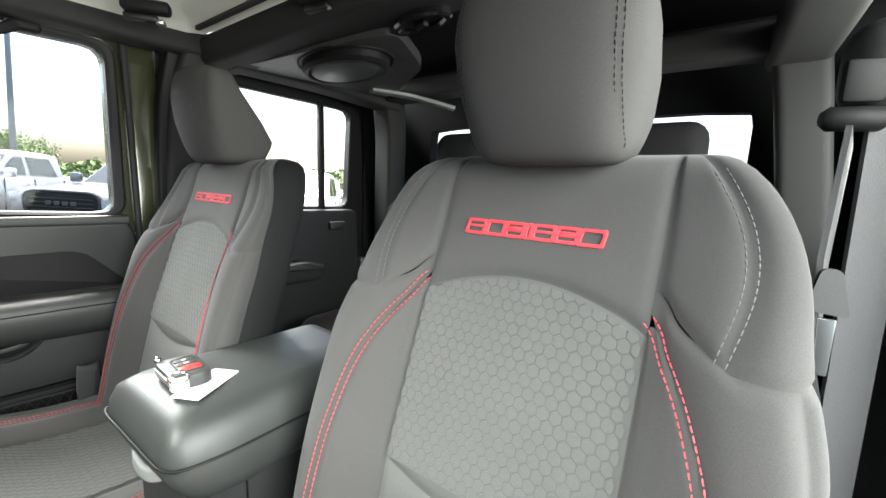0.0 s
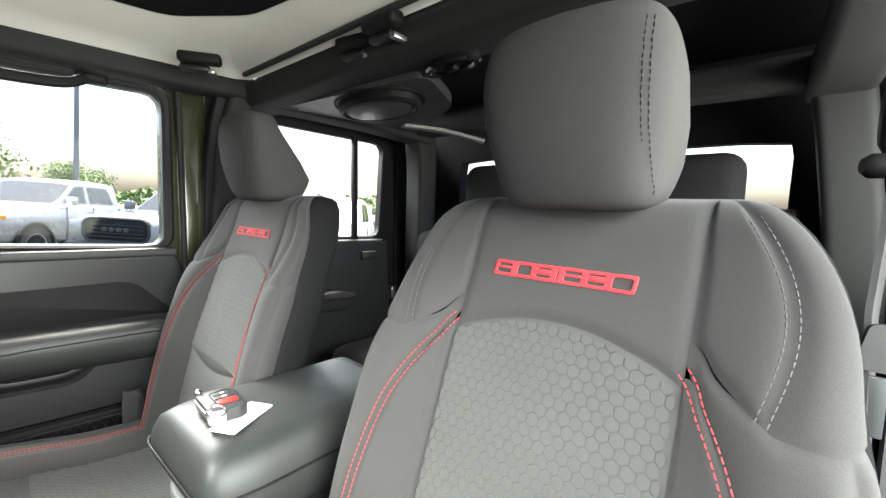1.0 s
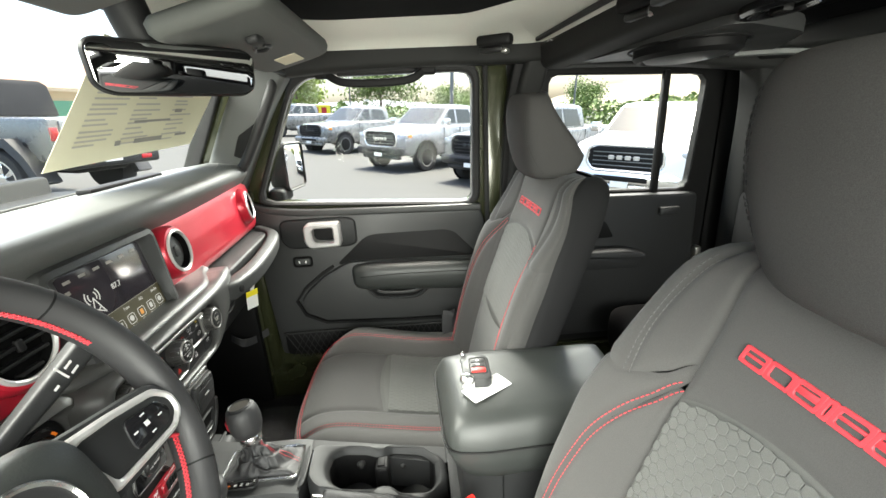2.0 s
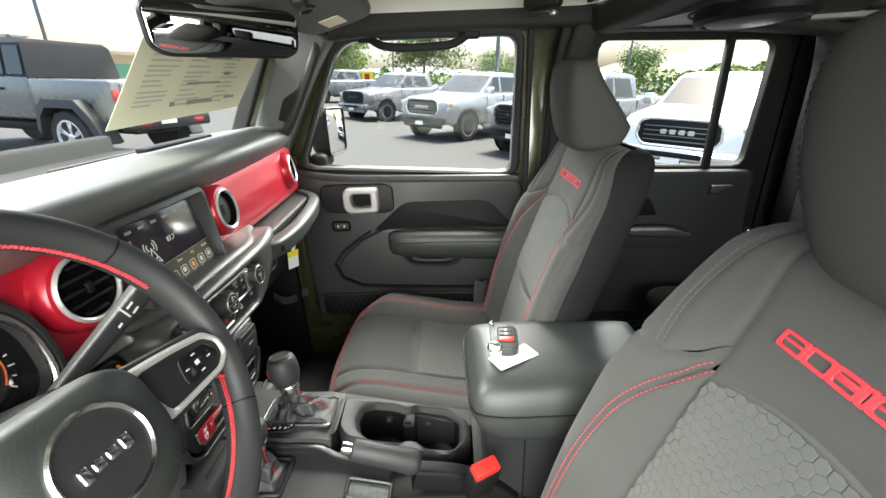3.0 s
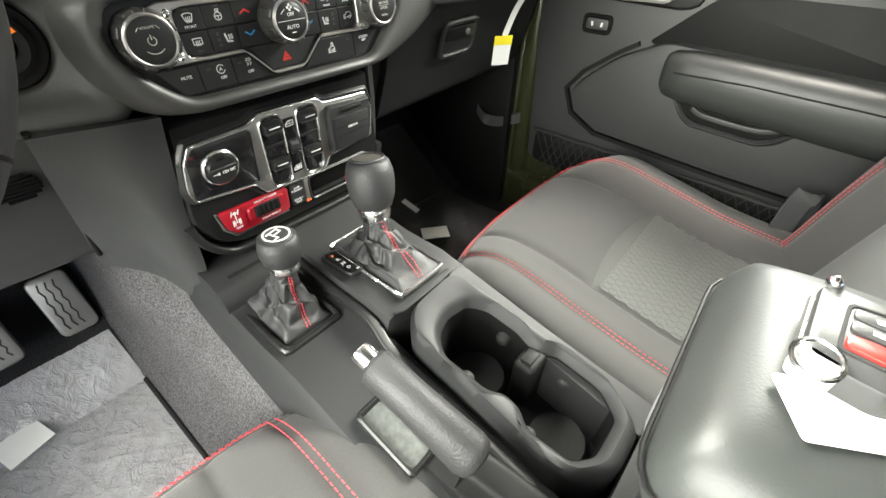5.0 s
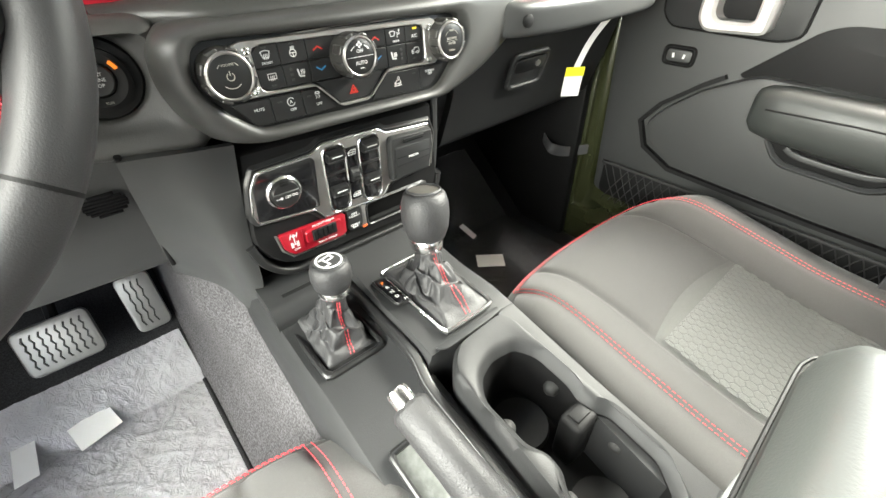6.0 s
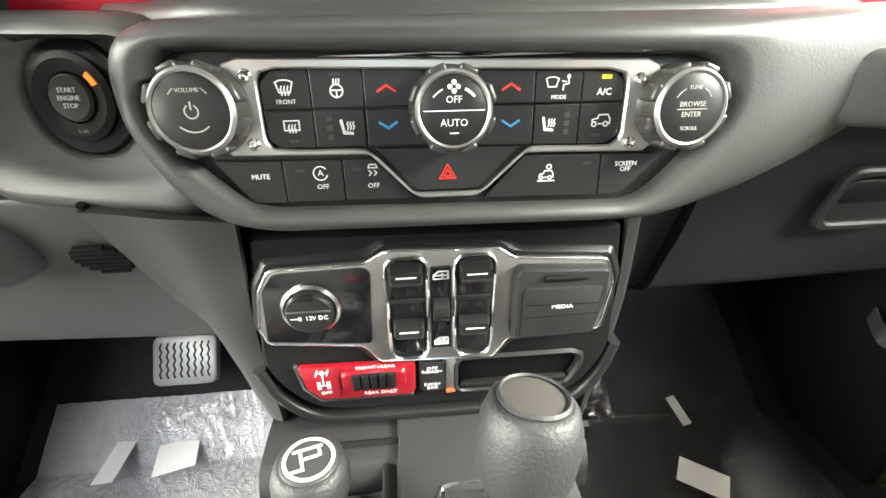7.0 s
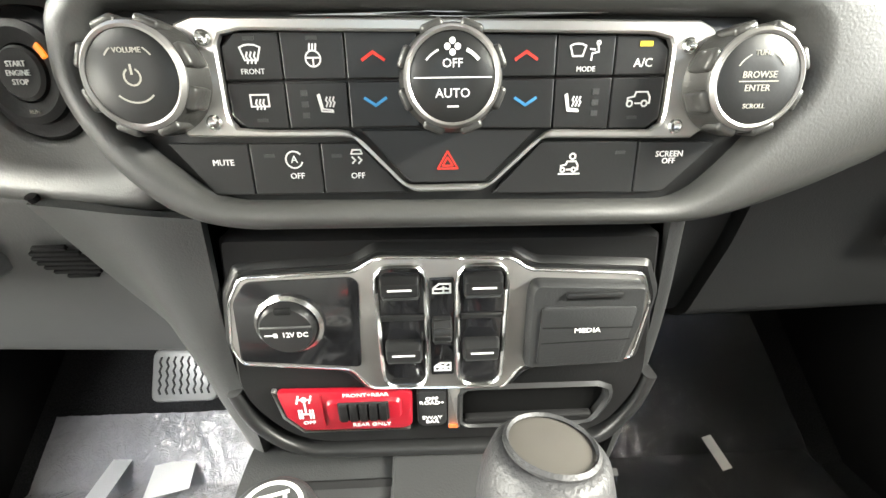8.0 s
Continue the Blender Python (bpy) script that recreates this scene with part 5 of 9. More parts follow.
# ---- touch screen ----
scr = thing("touch_screen", (0, 0.06, 1.335), "large dash touch screen with a grey frame, lit menu row", "touch screen")
sc = face((0, 0.0715, 1.3985), 10.5)
bez = rounded([(-0.101, -0.069), (0.101, -0.069), (0.117, 0.060), (0.108, 0.073), (-0.108, 0.073), (-0.117, 0.060)], 0.012)
dsp = rounded([(-0.084, -0.056), (0.084, -0.056), (0.084, 0.057), (-0.084, 0.057)], 0.004)
bo, do = ring_points(bez, 120, (0, 0)), ring_points(dsp, 120, (0, 0))
part("bezel", loft([[(x, y, -0.06) for x, y in bo], [(x, y, 0.004) for x, y in bo], [(x, y, 0.010) for x, y in inset(bo, 0.004)], [(x, y, 0.012) for x, y in inset(bo, 0.012)], [(x, y, 0.004) for x, y in inset(do, -0.006)], [(x, y, 0.0) for x, y in do], [(x, y, -0.006) for x, y in do]], cap1=False, m=sc), M_PLASTIC_MID, scr, "grey satin screen frame")
part("glass", plate(inset(dsp, -0.002), 0.004, 0.0005, sc @ Matrix.Translation((0, 0, -0.006))), M_DISPLAY, scr, "dark glossy display glass")
si = sc @ Matrix.Translation((0, 0, -0.0018))
M_UI_TAN = glow("menu_tint", (0.10, 0.088, 0.035), 0.055)
M_UI_RED = glow("menu_red", (0.95, 0.06, 0.03), 0.12)
M_UI_ORANGE = glow("menu_orange", (1.0, 0.45, 0.08), 0.13)
M_UI_WHITE = glow("menu_white", (0.9, 0.9, 0.85), 0.10)
part("menu_band", plate(rect(0.166, 0.040, 0, 0, -0.0355), 0.0002, 0.00005, si), M_UI_TAN, scr, "dim amber menu band", smooth=0)
part("menu_line", bars([(0, -0.0160, 0.166, 0.0006, 0)], si @ Matrix.Translation((0, 0, 0.0003)), 0.0002), M_INK, scr, smooth=0)
top_words = ["Browse", "Info", "Tune", "EQ", "Audio"]
for k, wd in enumerate(top_words):
    text(wd, 0.0062, si @ Matrix.Translation((-0.068 + 0.034 * k, -0.0225, 0.0003)), M_UI_WHITE, scr)
for k, wd in enumerate(["Media", "Climate", "Controls", "Apps", "Nav", "Phone", "Settings"]):
    u = -0.0690 + 0.0233 * k
    hot = M_UI_RED if k == 0 else (M_UI_ORANGE if k in (1, 4) else M_UI_WHITE)
    part("menu_icon", frame_ring(rect(0.0155, 0.0155, 0.004, u, -0.040), rect(0.0135, 0.0135, 0.003, u, -0.040), 0.0003, 0.0001, si, base=0.0003, n=24, c=(u, -0.040)), M_UI_RED if k == 0 else M_UI_WHITE, scr, smooth=0)
    shapes = [plate(disc(0.0042, 14, u, -0.0395), 0.0003, 0.0001, si @ Matrix.Translation((0, 0, 0.0003)))] if k in (1, 3, 6) else [plate(rect(0.006, 0.008, 0.001, u, -0.040), 0.0003, 0.0001, si @ Matrix.Translation((0, 0, 0.0003)))]
    if k:
        part("menu_icon", merge(*shapes), hot, scr, smooth=0)
    else:
        text("87.7", 0.006, si @ Matrix.Translation((u, -0.040, 0.0003)), M_UI_WHITE, scr)
    text(wd, 0.0055, si @ Matrix.Translation((u, -0.0515, 0.0003)), M_UI_RED if k == 0 else M_UI_WHITE, scr)
part("radio_mast", strokes([[(-0.052, -0.010), (-0.042, 0.014), (-0.032, -0.010)], [(-0.048, 0.0), (-0.032, -0.010)], [(-0.036, 0.0), (-0.052, -0.010)]] + [[(-0.042 + s * r * math.cos(a / 10), 0.016 + r * math.sin(a / 10)) for a in range(-7, 8, 2)] for s in (1, -1) for r in (0.007, 0.012)], 0.0016, si, 0.0003), M_UI_WHITE, scr, smooth=0)
text("87.7", 0.011, si @ Matrix.Translation((0.004, 0.014, 0.0003)), M_UI_WHITE, scr)
part("status_marks", bars([(-0.066 + 0.026 * k, 0.047, 0.012, 0.004, 0) for k in range(6)] + [(-0.072, 0.034, 0.008, 0.005, 0)], si @ Matrix.Translation((0, 0, 0.0003)), 0.0002), M_INK, scr, smooth=0)

# ---- climate control panel ----
clim = thing("climate_panel", (0, 0.03, 1.24), "black climate control panel with silver frame and three knobs", "control panel")
pc = face((0, 0.0245, 1.296), 4)
cut = rounded([(-0.128, 0.026), (0.136, 0.021), (0.142, -0.004), (0.122, -0.032), (0.102, -0.051), (-0.096, -0.047), (-0.122, -0.024), (-0.136, 0.0)], 0.012)
hous = rounded([(-0.152, 0.040), (0.20, 0.044), (0.270, 0.048), (0.276, -0.006), (0.236, -0.034), (0.19, -0.052), (0.125, -0.068), (-0.11, -0.066), (-0.144, -0.046), (-0.158, -0.01)], [0.03, 0.03, 0.012, 0.02, 0.03, 0.03, 0.04, 0.05, 0.03, 0.03], 8)
ho, co = ring_points(hous, 200, (0, -0.006)), ring_points(cut, 200, (0, -0.006))
lip_o = inset(co, -0.004)


def nose(f, w):
    """One line of the surround: from the lip (f=0) out to the edge (f=1); it falls away less towards the top."""
    out = []
    for (x, y), (u, v) in zip(ho, lip_o):
        top = ease(-0.02, 0.03, v + f * (y - v))
        out.append((u + f * (x - u), v + f * (y - v), 0.009 + (w - 0.009) * (1 - 0.55 * top)))
    return out


part("surround", loft([[(x, y, -0.09) for x, y in ho], nose(1.0, -0.046), nose(0.97, -0.036), nose(0.86, -0.020), nose(0.66, -0.004), nose(0.42, 0.006), nose(0.2, 0.009), nose(0.06, 0.009), [(x, y, 0.0075) for x, y in inset(co, -0.0015)], [(x, y, 0.002) for x, y in co], [(x, y, -0.02) for x, y in co]], m=pc), M_SOFT, clim, "soft dark plastic surround", smooth=70)
part("back_plate", plate(inset(cut, -0.002), 0.006, 0.001, pc @ Matrix.Translation((0, 0, -0.008))), M_SATIN, clim)
sv_o = rounded([(-0.105, -0.0205), (-0.037, -0.0215), (-0.0155, -0.0445), (0.0155, -0.0445), (0.0385, -0.0230), (0.104, -0.0245), (0.118, -0.004), (0.102, 0.0195), (-0.099, 0.0225), (-0.114, 0.0)], 0.004)
sv_i = rounded([(-0.0865, -0.0182), (-0.040, -0.0185), (-0.0175, -0.0418), (0.0175, -0.0418), (0.0415, -0.0200), (0.0890, -0.0210), (0.0890, 0.0150), (-0.0865, 0.0180)], [0.007, 0.003, 0.003, 0.003, 0.003, 0.007, 0.007, 0.007], 6)
part("silver_frame", frame_ring(sv_o, sv_i, 0.0035, 0.0008, pc, n=160, c=(0, -0.004)), M_SILVER, clim, "brushed silver frame")
part("trim_line", frame_ring(rounded([(-0.118, 0.0255), (0.122, 0.0215), (0.122, 0.0195), (-0.118, 0.0235)], 0.0005), rounded([(-0.117, 0.0250), (0.121, 0.0210), (0.121, 0.0200), (-0.117, 0.0240)], 0.0003), 0.003, 0.0004, pc, n=60, c=(0, 0.0225)), M_SILVER, clim)
for u, v in ((-0.0905, 0.0150), (-0.0915, -0.0150), (0.0945, 0.0105), (0.0935, -0.0195)):
    b = part("screw", lathe([(0.0030, 0.0), (0.0030, 0.0012), (0.0022, 0.0018), (0.0012, 0.0010)], 20, pc @ Matrix.Translation((u, v, 0.0035))), M_CHROME, clim, "small bright screw")

BT = 0.0022


def button(pts, name="button", mtl=M_SATIN):
    return part(name, plate(rounded(inset(pts, 0.0003), 0.0006, 3), BT, 0.0005, pc @ Matrix.Translation((0, 0, -0.0012))), mtl, clim, smooth=0)


pi = pc @ Matrix.Translation((0, 0, BT - 0.0012 + 0.0001))


def icon(lines, u, v, s, par, w=0.0006, mtl=M_PRINT):
    return part("icon", strokes([[(u + x * s, v + y * s) for x, y in ln] for ln in lines], w, pi, 0.0002), mtl, par, smooth=0)


def lampmark(u, v, par, mtl=M_PLASTIC_MID, w=0.0042, h=0.0013):
    return part("indicator", bars([(u, v, w, h, 0)], pi, 0.0003), mtl, par, smooth=0)


def ring_line(n=16, rx=1.0, ry=1.0, a0=0, a1=360):
    return [(rx * math.cos(radians(a0 + (a1 - a0) * i / n)), ry * math.sin(radians(a0 + (a1 - a0) * i / n))) for i in range(n + 1)]


heat = [[(-0.5, -1.1), (-0.25, -0.6), (-0.6, -0.2), (-0.35, 0.3)], [(0.1, -1.1), (0.35, -0.6), (0.0, -0.2), (0.25, 0.3)], [(0.7, -1.1), (0.95, -0.6), (0.6, -0.2), (0.85, 0.3)]]
shield = [[(-1.2, 0.8), (-0.6, 1.05), (0.0, 1.1), (0.6, 1.05), (1.2, 0.8), (0.75, -0.6), (-0.75, -0.6), (-1.2, 0.8)]]
waves = [[(x, -1.0), (x + 0.15, -0.6), (x - 0.1, -0.2), (x + 0.1, 0.3)] for x in (-0.5, 0.0, 0.5)]
seatic = [[(-0.9, 1.0), (-0.6, -0.6), (0.5, -0.75), (0.55, -0.95), (-0.75, -0.85), (-1.1, 0.9), (-0.9, 1.0)]] + [[(x, -0.35), (x + 0.2, 0.1), (x, 0.35), (x + 0.15, 0.7)] for x in (-0.2, 0.2, 0.6)]
chev = [[(-1, -0.3), (0, 0.35), (1, -0.3)]]
jeepic = [[(-1.2, -0.4), (-1.2, 0.15), (-0.5, 0.3), (-0.35, 0.75), (0.9, 0.75), (1.2, 0.2), (1.2, -0.4), (0.95, -0.4)], [(-0.35, -0.4), (0.35, -0.4)], [(-0.95 + 0.3 * x, -0.42 + 0.3 * y) for x, y in ring_line(10)], [(0.65 + 0.3 * x, -0.42 + 0.3 * y) for x, y in ring_line(10)]]
T, Bm, L1 = 0.0175, -0.0180, 0.0002
b = button([(-0.0805, 0.0176), (-0.0858, 0.0125), (-0.0860, L1), (-0.0637, L1), (-0.0637, 0.0178)])
icon(shield, -0.0750, 0.0095, 0.0032, b), icon(waves, -0.0750, 0.0095, 0.0030, b), lampmark(-0.0750, 0.0152, b)
text("FRONT", 0.0028, pi @ Matrix.Translation((-0.0750, 0.0035, 0)), M_PRINT, b)
b = button([(-0.0637, L1), (-0.0392, L1), (-0.0392, 0.0176), (-0.0637, 0.0178)])
icon([[(x, y - 0.2) for x, y in ring_line(18, 0.95, 0.95)], [(-0.9, -0.1), (0.9, -0.1)], [(0, -0.1), (0, -1.1)]] + [[(x, 0.8), (x + 0.1, 1.5)] for x in (-0.4, 0.0, 0.4)], -0.0515, 0.0085, 0.0030, b), lampmark(-0.0515, 0.0152, b)
b = button([(-0.0392, L1), (-0.011, L1), (-0.011, 0.0172), (-0.0392, 0.0176)])
icon(chev, -0.0285, 0.0085, 0.0042, b, 0.0011, M_PRINT_RED)
b = button([(-0.0858, -0.0130), (-0.0805, -0.0179), (-0.0637, -0.0180), (-0.0637, -L1), (-0.0860, -L1)])
icon([[(-1.2, 0.9), (1.2, 0.9), (1.2, -0.6), (-1.2, -0.6), (-1.2, 0.9)]], -0.0740, -0.0075, 0.0029, b), icon(waves, -0.0740, -0.0075, 0.0028, b), lampmark(-0.0740, -0.0145, b)
b = button([(-0.0637, -0.0180), (-0.0392, -0.0182), (-0.0392, -L1), (-0.0637, -L1)])
icon(seatic, -0.0475, -0.0085, 0.0034, b)
for k in range(3):
    lampmark(-0.0565, -0.0045 - 0.0042 * k, b, w=0.0026, h=0.0022)
b = button([(-0.0392, -0.0182), (-0.011, -0.0182), (-0.011, -L1), (-0.0392, -L1)])
icon([[(x, -y) for x, y in chev[0]]], -0.0285, -0.0080, 0.0042, b, 0.0011, M_PRINT_BLUE)
b = button([(0.012, L1), (0.0435, L1), (0.0435, 0.0158), (0.012, 0.0166)])
icon(chev, 0.0315, 0.0080, 0.0042, b, 0.0011, M_PRINT_RED)
b = button([(0.0435, L1), (0.067, L1), (0.067, 0.0154), (0.0435, 0.0158)])
icon(shield, 0.0518, 0.0092, 0.0026, b), icon([[(0.2, 1.0), (0.35, 0.1), (-0.6, -0.1), (-0.7, -1.0)], [(0.25 + 0.25 * x, 1.3 + 0.25 * y) for x, y in ring_line(8)], [(-0.9, 0.5), (-0.2, 0.4)]], 0.0592, 0.0088, 0.0027, b)
text("MODE", 0.0027, pi @ Matrix.Translation((0.0555, 0.0028, 0)), M_PRINT, b)
b = button([(0.067, L1), (0.0885, L1), (0.0884, 0.0098), (0.0835, 0.0148), (0.067, 0.0154)])
text("A/C", 0.0046, pi @ Matrix.Translation((0.0785, 0.0048, 0)), M_PRINT, b)
lampmark(0.0790, 0.0118, b, M_YELLOW_LED, 0.0050, 0.0018)
b = button([(0.012, -0.0192), (0.0435, -0.0198), (0.0435, -L1), (0.012, -L1)])
icon([[(x, -y) for x, y in chev[0]]], 0.0318, -0.0088, 0.0042, b, 0.0011, M_PRINT_BLUE)
b = button([(0.0435, -0.0198), (0.067, -0.0202), (0.067, -L1), (0.0435, -L1)])
icon(seatic, 0.0518, -0.0098, 0.0034, b)
for k in range(3):
    lampmark(0.0605, -0.0055 - 0.0042 * k, b, w=0.0026, h=0.0022)
b = button([(0.067, -0.0202), (0.0830, -0.0206), (0.0884, -0.0158), (0.0885, -L1), (0.067, -L1)])
icon(jeepic, 0.0785, -0.0088, 0.0038, b), lampmark(0.0765, -0.0158, b)
# lower row
b = button([(-0.114, -0.0225), (-0.098, -0.0445), (-0.0815, -0.0448), (-0.0815, -0.0232)])
text("MUTE", 0.0034, pi @ Matrix.Translation((-0.0925, -0.0310, 0)), M_PRINT, b)
b = button([(-0.0815, -0.0448), (-0.0525, -0.0450), (-0.0525, -0.0234), (-0.0815, -0.0232)])
text("OFF", 0.0034, pi @ Matrix.Translation((-0.0630, -0.0370, 0)), M_PRINT, b)
text("A", 0.0042, pi @ Matrix.Translation((-0.0636, -0.0302, 0)), M_PRINT, b)
icon([ring_line(16, 1, 1, 40, 340)], -0.0636, -0.0302, 0.0034, b), lampmark(-0.0735, -0.0285, b, w=0.0042)
b = button([(-0.0525, -0.0450), (-0.0165, -0.0452), (-0.0370, -0.0236), (-0.0525, -0.0234)])
text("OFF", 0.0034, pi @ Matrix.Translation((-0.0378, -0.0374, 0)), M_PRINT, b)
icon([[(-0.5, 0.9), (0.5, 0.9), (0.7, 0.4), (-0.7, 0.4), (-0.5, 0.9)], [(-0.6, 0.0), (-0.2, -0.4), (-0.6, -0.8)], [(0.2, 0.0), (0.6, -0.4), (0.2, -0.8)]], -0.0378, -0.0296, 0.0032, b), lampmark(-0.0460, -0.0290, b)
b = button([(-0.0160, -0.0412), (0.0160, -0.0412), (0.0375, -0.0198), (-0.0360, -0.0186)])
icon([[(-1, -0.7), (1, -0.7), (0, 1.0), (-1, -0.7)], [(-0.5, -0.42), (0.5, -0.42), (0, 0.4), (-0.5, -0.42)]], 0.0, -0.0322, 0.0042, b, 0.0007, M_PRINT_RED)
b = button([(0.0185, -0.0465), (0.0810, -0.0475), (0.0810, -0.0252), (0.0395, -0.0245)])
icon(jeepic, 0.0520, -0.0355, 0.0030, b), icon([[(0.4 + 0.4 * x, 0.4 * y) for x, y in ring_line(10)]], 0.0520, -0.0312, 0.0030, b), icon([[(-1.5, 0), (1.5, 0)]], 0.0520, -0.0385, 0.0030, b), lampmark(0.0735, -0.0300, b)
b = button([(0.0810, -0.0475), (0.0945, -0.0475), (0.1145, -0.0275), (0.1145, -0.0258), (0.0810, -0.0252)])
text("SCREEN\nOFF", 0.0034, pi @ Matrix.Translation((0.0950, -0.0325, 0)), M_PRINT, b)


M_KNOB = mat("dull_grey_metal", (0.055, 0.054, 0.051), 0.34, metal=0.5, var=0.15, vscale=60, grain=0.2, gscale=900)


def knob(u, v, r, h, faced, words):
    m = pc @ Matrix.Translation((u, v, 0.0))
    k = part("knob", lathe([(r * 1.08, -0.004), (r * 1.08, h * 0.35), (r * 1.02, h * 0.5), (r * 1.0, h * 0.85), (r * 0.93, h * 0.98)], 48, m), M_KNOB, clim, "ridged grey turning knob")
    for i in range(8):
        a = 2 * math.pi * (i + 0.5) / 8
        part("grip_lug", box((0, r * 0.99, h * 0.60), (r * 0.46, r * 0.20, h * 0.70), r * 0.08, 3, m @ Matrix.Rotation(a, 4, "Z")), M_KNOB, k)
    part("ring", lathe([(r * 0.97, h * 0.8), (r * 0.95, h * 0.98), (r * 0.88, h * 1.05), (r * 0.83, h * 1.02), (r * 0.83, h * 0.8)], 48, m, caps=False), M_SILVER_DARKENED, k, "polished ring")
    part("cap", lathe([(r * 0.84, h * 0.6), (r * 0.84, h * 0.985), (r * 0.80, h * 1.01), (r * 0.3, h * 1.02)], 48, m), M_SATIN, k, "black knob face")
    mf = m @ Matrix.Translation((0, 0, h * 1.022))
    return k, mf


k, mf = knob(-0.1105, 0.001, 0.0190, 0.0170, True, None)
part("print", merge(plate(arc(0, 0, 0.0028, 120, 420, 0.0006), 0.0002, 0.00005, mf), bars([(0, 0.0024, 0.0007, 0.0034, 0)], mf, 0.0002), plate(arc(0, 0, 0.0085, 225, 315, 0.0006), 0.0002, 0.00005, mf), plate(arc(0, 0.0015, 0.0095, 125, 145, 0.0005), 0.0002, 0.00005, mf), plate(arc(0, 0.0015, 0.0095, 35, 55, 0.0005), 0.0002, 0.00005, mf)), M_INK, k, smooth=0)
text("VOLUME", 0.0025, mf @ Matrix.Translation((0, 0.0085, 0)), M_INK, k)
k, mf = knob(0.1150, -0.003, 0.0190, 0.0170, True, None)
text("BROWSE", 0.0033, mf @ Matrix.Translation((0, 0.0018, 0)), M_INK, k)
text("ENTER", 0.0033, mf @ Matrix.Translation((0, -0.0028, 0)), M_INK, k)
text("TUNE", 0.0025, mf @ Matrix.Translation((0, 0.0092, 0)), M_INK, k)
text("SCROLL", 0.0024, mf @ Matrix.Translation((0, -0.0092, 0)), M_INK, k)
part("print", merge(bars([(0, -0.0004, 0.015, 0.0004, 0)], mf, 0.0002), plate(arc(0, 0, 0.0098, 118, 150, 0.0004), 0.0002, 0.00005, mf), plate(arc(0, 0, 0.0098, 30, 62, 0.0004), 0.0002, 0.00005, mf)), M_INK, k, smooth=0)
k, mf = knob(0.001, -0.001, 0.0180, 0.0225, True, None)
text("OFF", 0.0041, mf @ Matrix.Translation((0, 0.0045, 0)), M_PRINT, k)
text("AUTO", 0.0044, mf @ Matrix.Translation((0, -0.0052, 0)), M_PRINT, k)
part("print", merge(bars([(0, 0.0, 0.027, 0.0004, 0)], mf, 0.0002), plate(arc(0, -0.002, 0.0118, 40, 66, 0.0012), 0.0002, 0.00005, mf), plate(arc(0, -0.002, 0.0118, 114, 140, 0.0006), 0.0002, 0.00005, mf),
                  *[plate(disc(0.0011, 10, 0.0018 * math.cos(i * 1.57), 0.0098 + 0.0018 * math.sin(i * 1.57)), 0.0002, 0.00005, mf) for i in range(4)], bars([(0, -0.0095, 0.0040, 0.0006, 0)], mf, 0.0002)), M_PRINT, k, smooth=0)

# start button
stb = thing("start_button", (-0.19, 0.05, 1.29), "round black engine start button with a lit amber mark", "button")
sm_ = face((-0.189, 0.0665, 1.300), 4, -8)
pod_o = ring_points(rounded([(-0.074, -0.058), (0.060, -0.068), (0.066, -0.03), (0.050, 0.040), (-0.058, 0.042), (-0.078, 0.01)], [0.04, 0.03, 0.03, 0.02, 0.035, 0.03], 8), 72, (0, 0))
pod_i = ring_points(disc(0.0300, 72), 72, (0, 0))
part("pod", loft([[(x, y, -0.05) for x, y in pod_o], [(x, y, 0.000) for x, y in pod_o], [(x, y, 0.010) for x, y in inset(pod_o, 0.004)], [(x, y, 0.014) for x, y in inset(pod_o, 0.012)],
                  [(0.6 * x + 0.4 * u, 0.6 * y + 0.4 * v, 0.006) for (x, y), (u, v) in zip(inset(pod_o, 0.014), pod_i)], [(x, y, 0.005) for x, y in inset(pod_i, -0.004)], [(x, y, 0.003) for x, y in pod_i], [(x, y, -0.006) for x, y in inset(pod_i, 0.001)]], cap1=False, m=sm_), M_SOFT, stb, "soft dark rounded pod", smooth=70)
part("collar", lathe([(0.0296, -0.03), (0.0296, 0.002), (0.0280, 0.0045), (0.0240, 0.0050), (0.0218, 0.006)], 48, sm_, caps=False), M_PLASTIC_DARK, stb)
part("bezel_ring", lathe([(0.0222, 0.0), (0.0222, 0.009), (0.019, 0.0105), (0.0128, 0.0085), (0.0120, 0.006)], 48, sm_, caps=False), M_PLASTIC_DARK, stb)
part("push_cap", lathe([(0.0118, 0.0), (0.0118, 0.0095), (0.0105, 0.0108), (0.004, 0.0102)], 40, sm_), M_SATIN, stb)
st_ = sm_ @ Matrix.Translation((0, 0, 0.0110))
for wd, vv in (("START", 0.0038), ("ENGINE", 0.0), ("STOP", -0.0038)):
    text(wd, 0.0034, st_ @ Matrix.Translation((0, vv, 0)), M_PRINT, stb)
text("RUN", 0.0026, sm_ @ Matrix.Translation((0.002, -0.0165, 0.0104)), M_INK, stb)
part("lamp", plate(arc(0, 0, 0.0164, 22, 44, 0.0028, 8), 0.0012, 0.0003, sm_ @ Matrix.Translation((0, 0, 0.0098))), M_LED, stb, "lit amber mark", smooth=0)


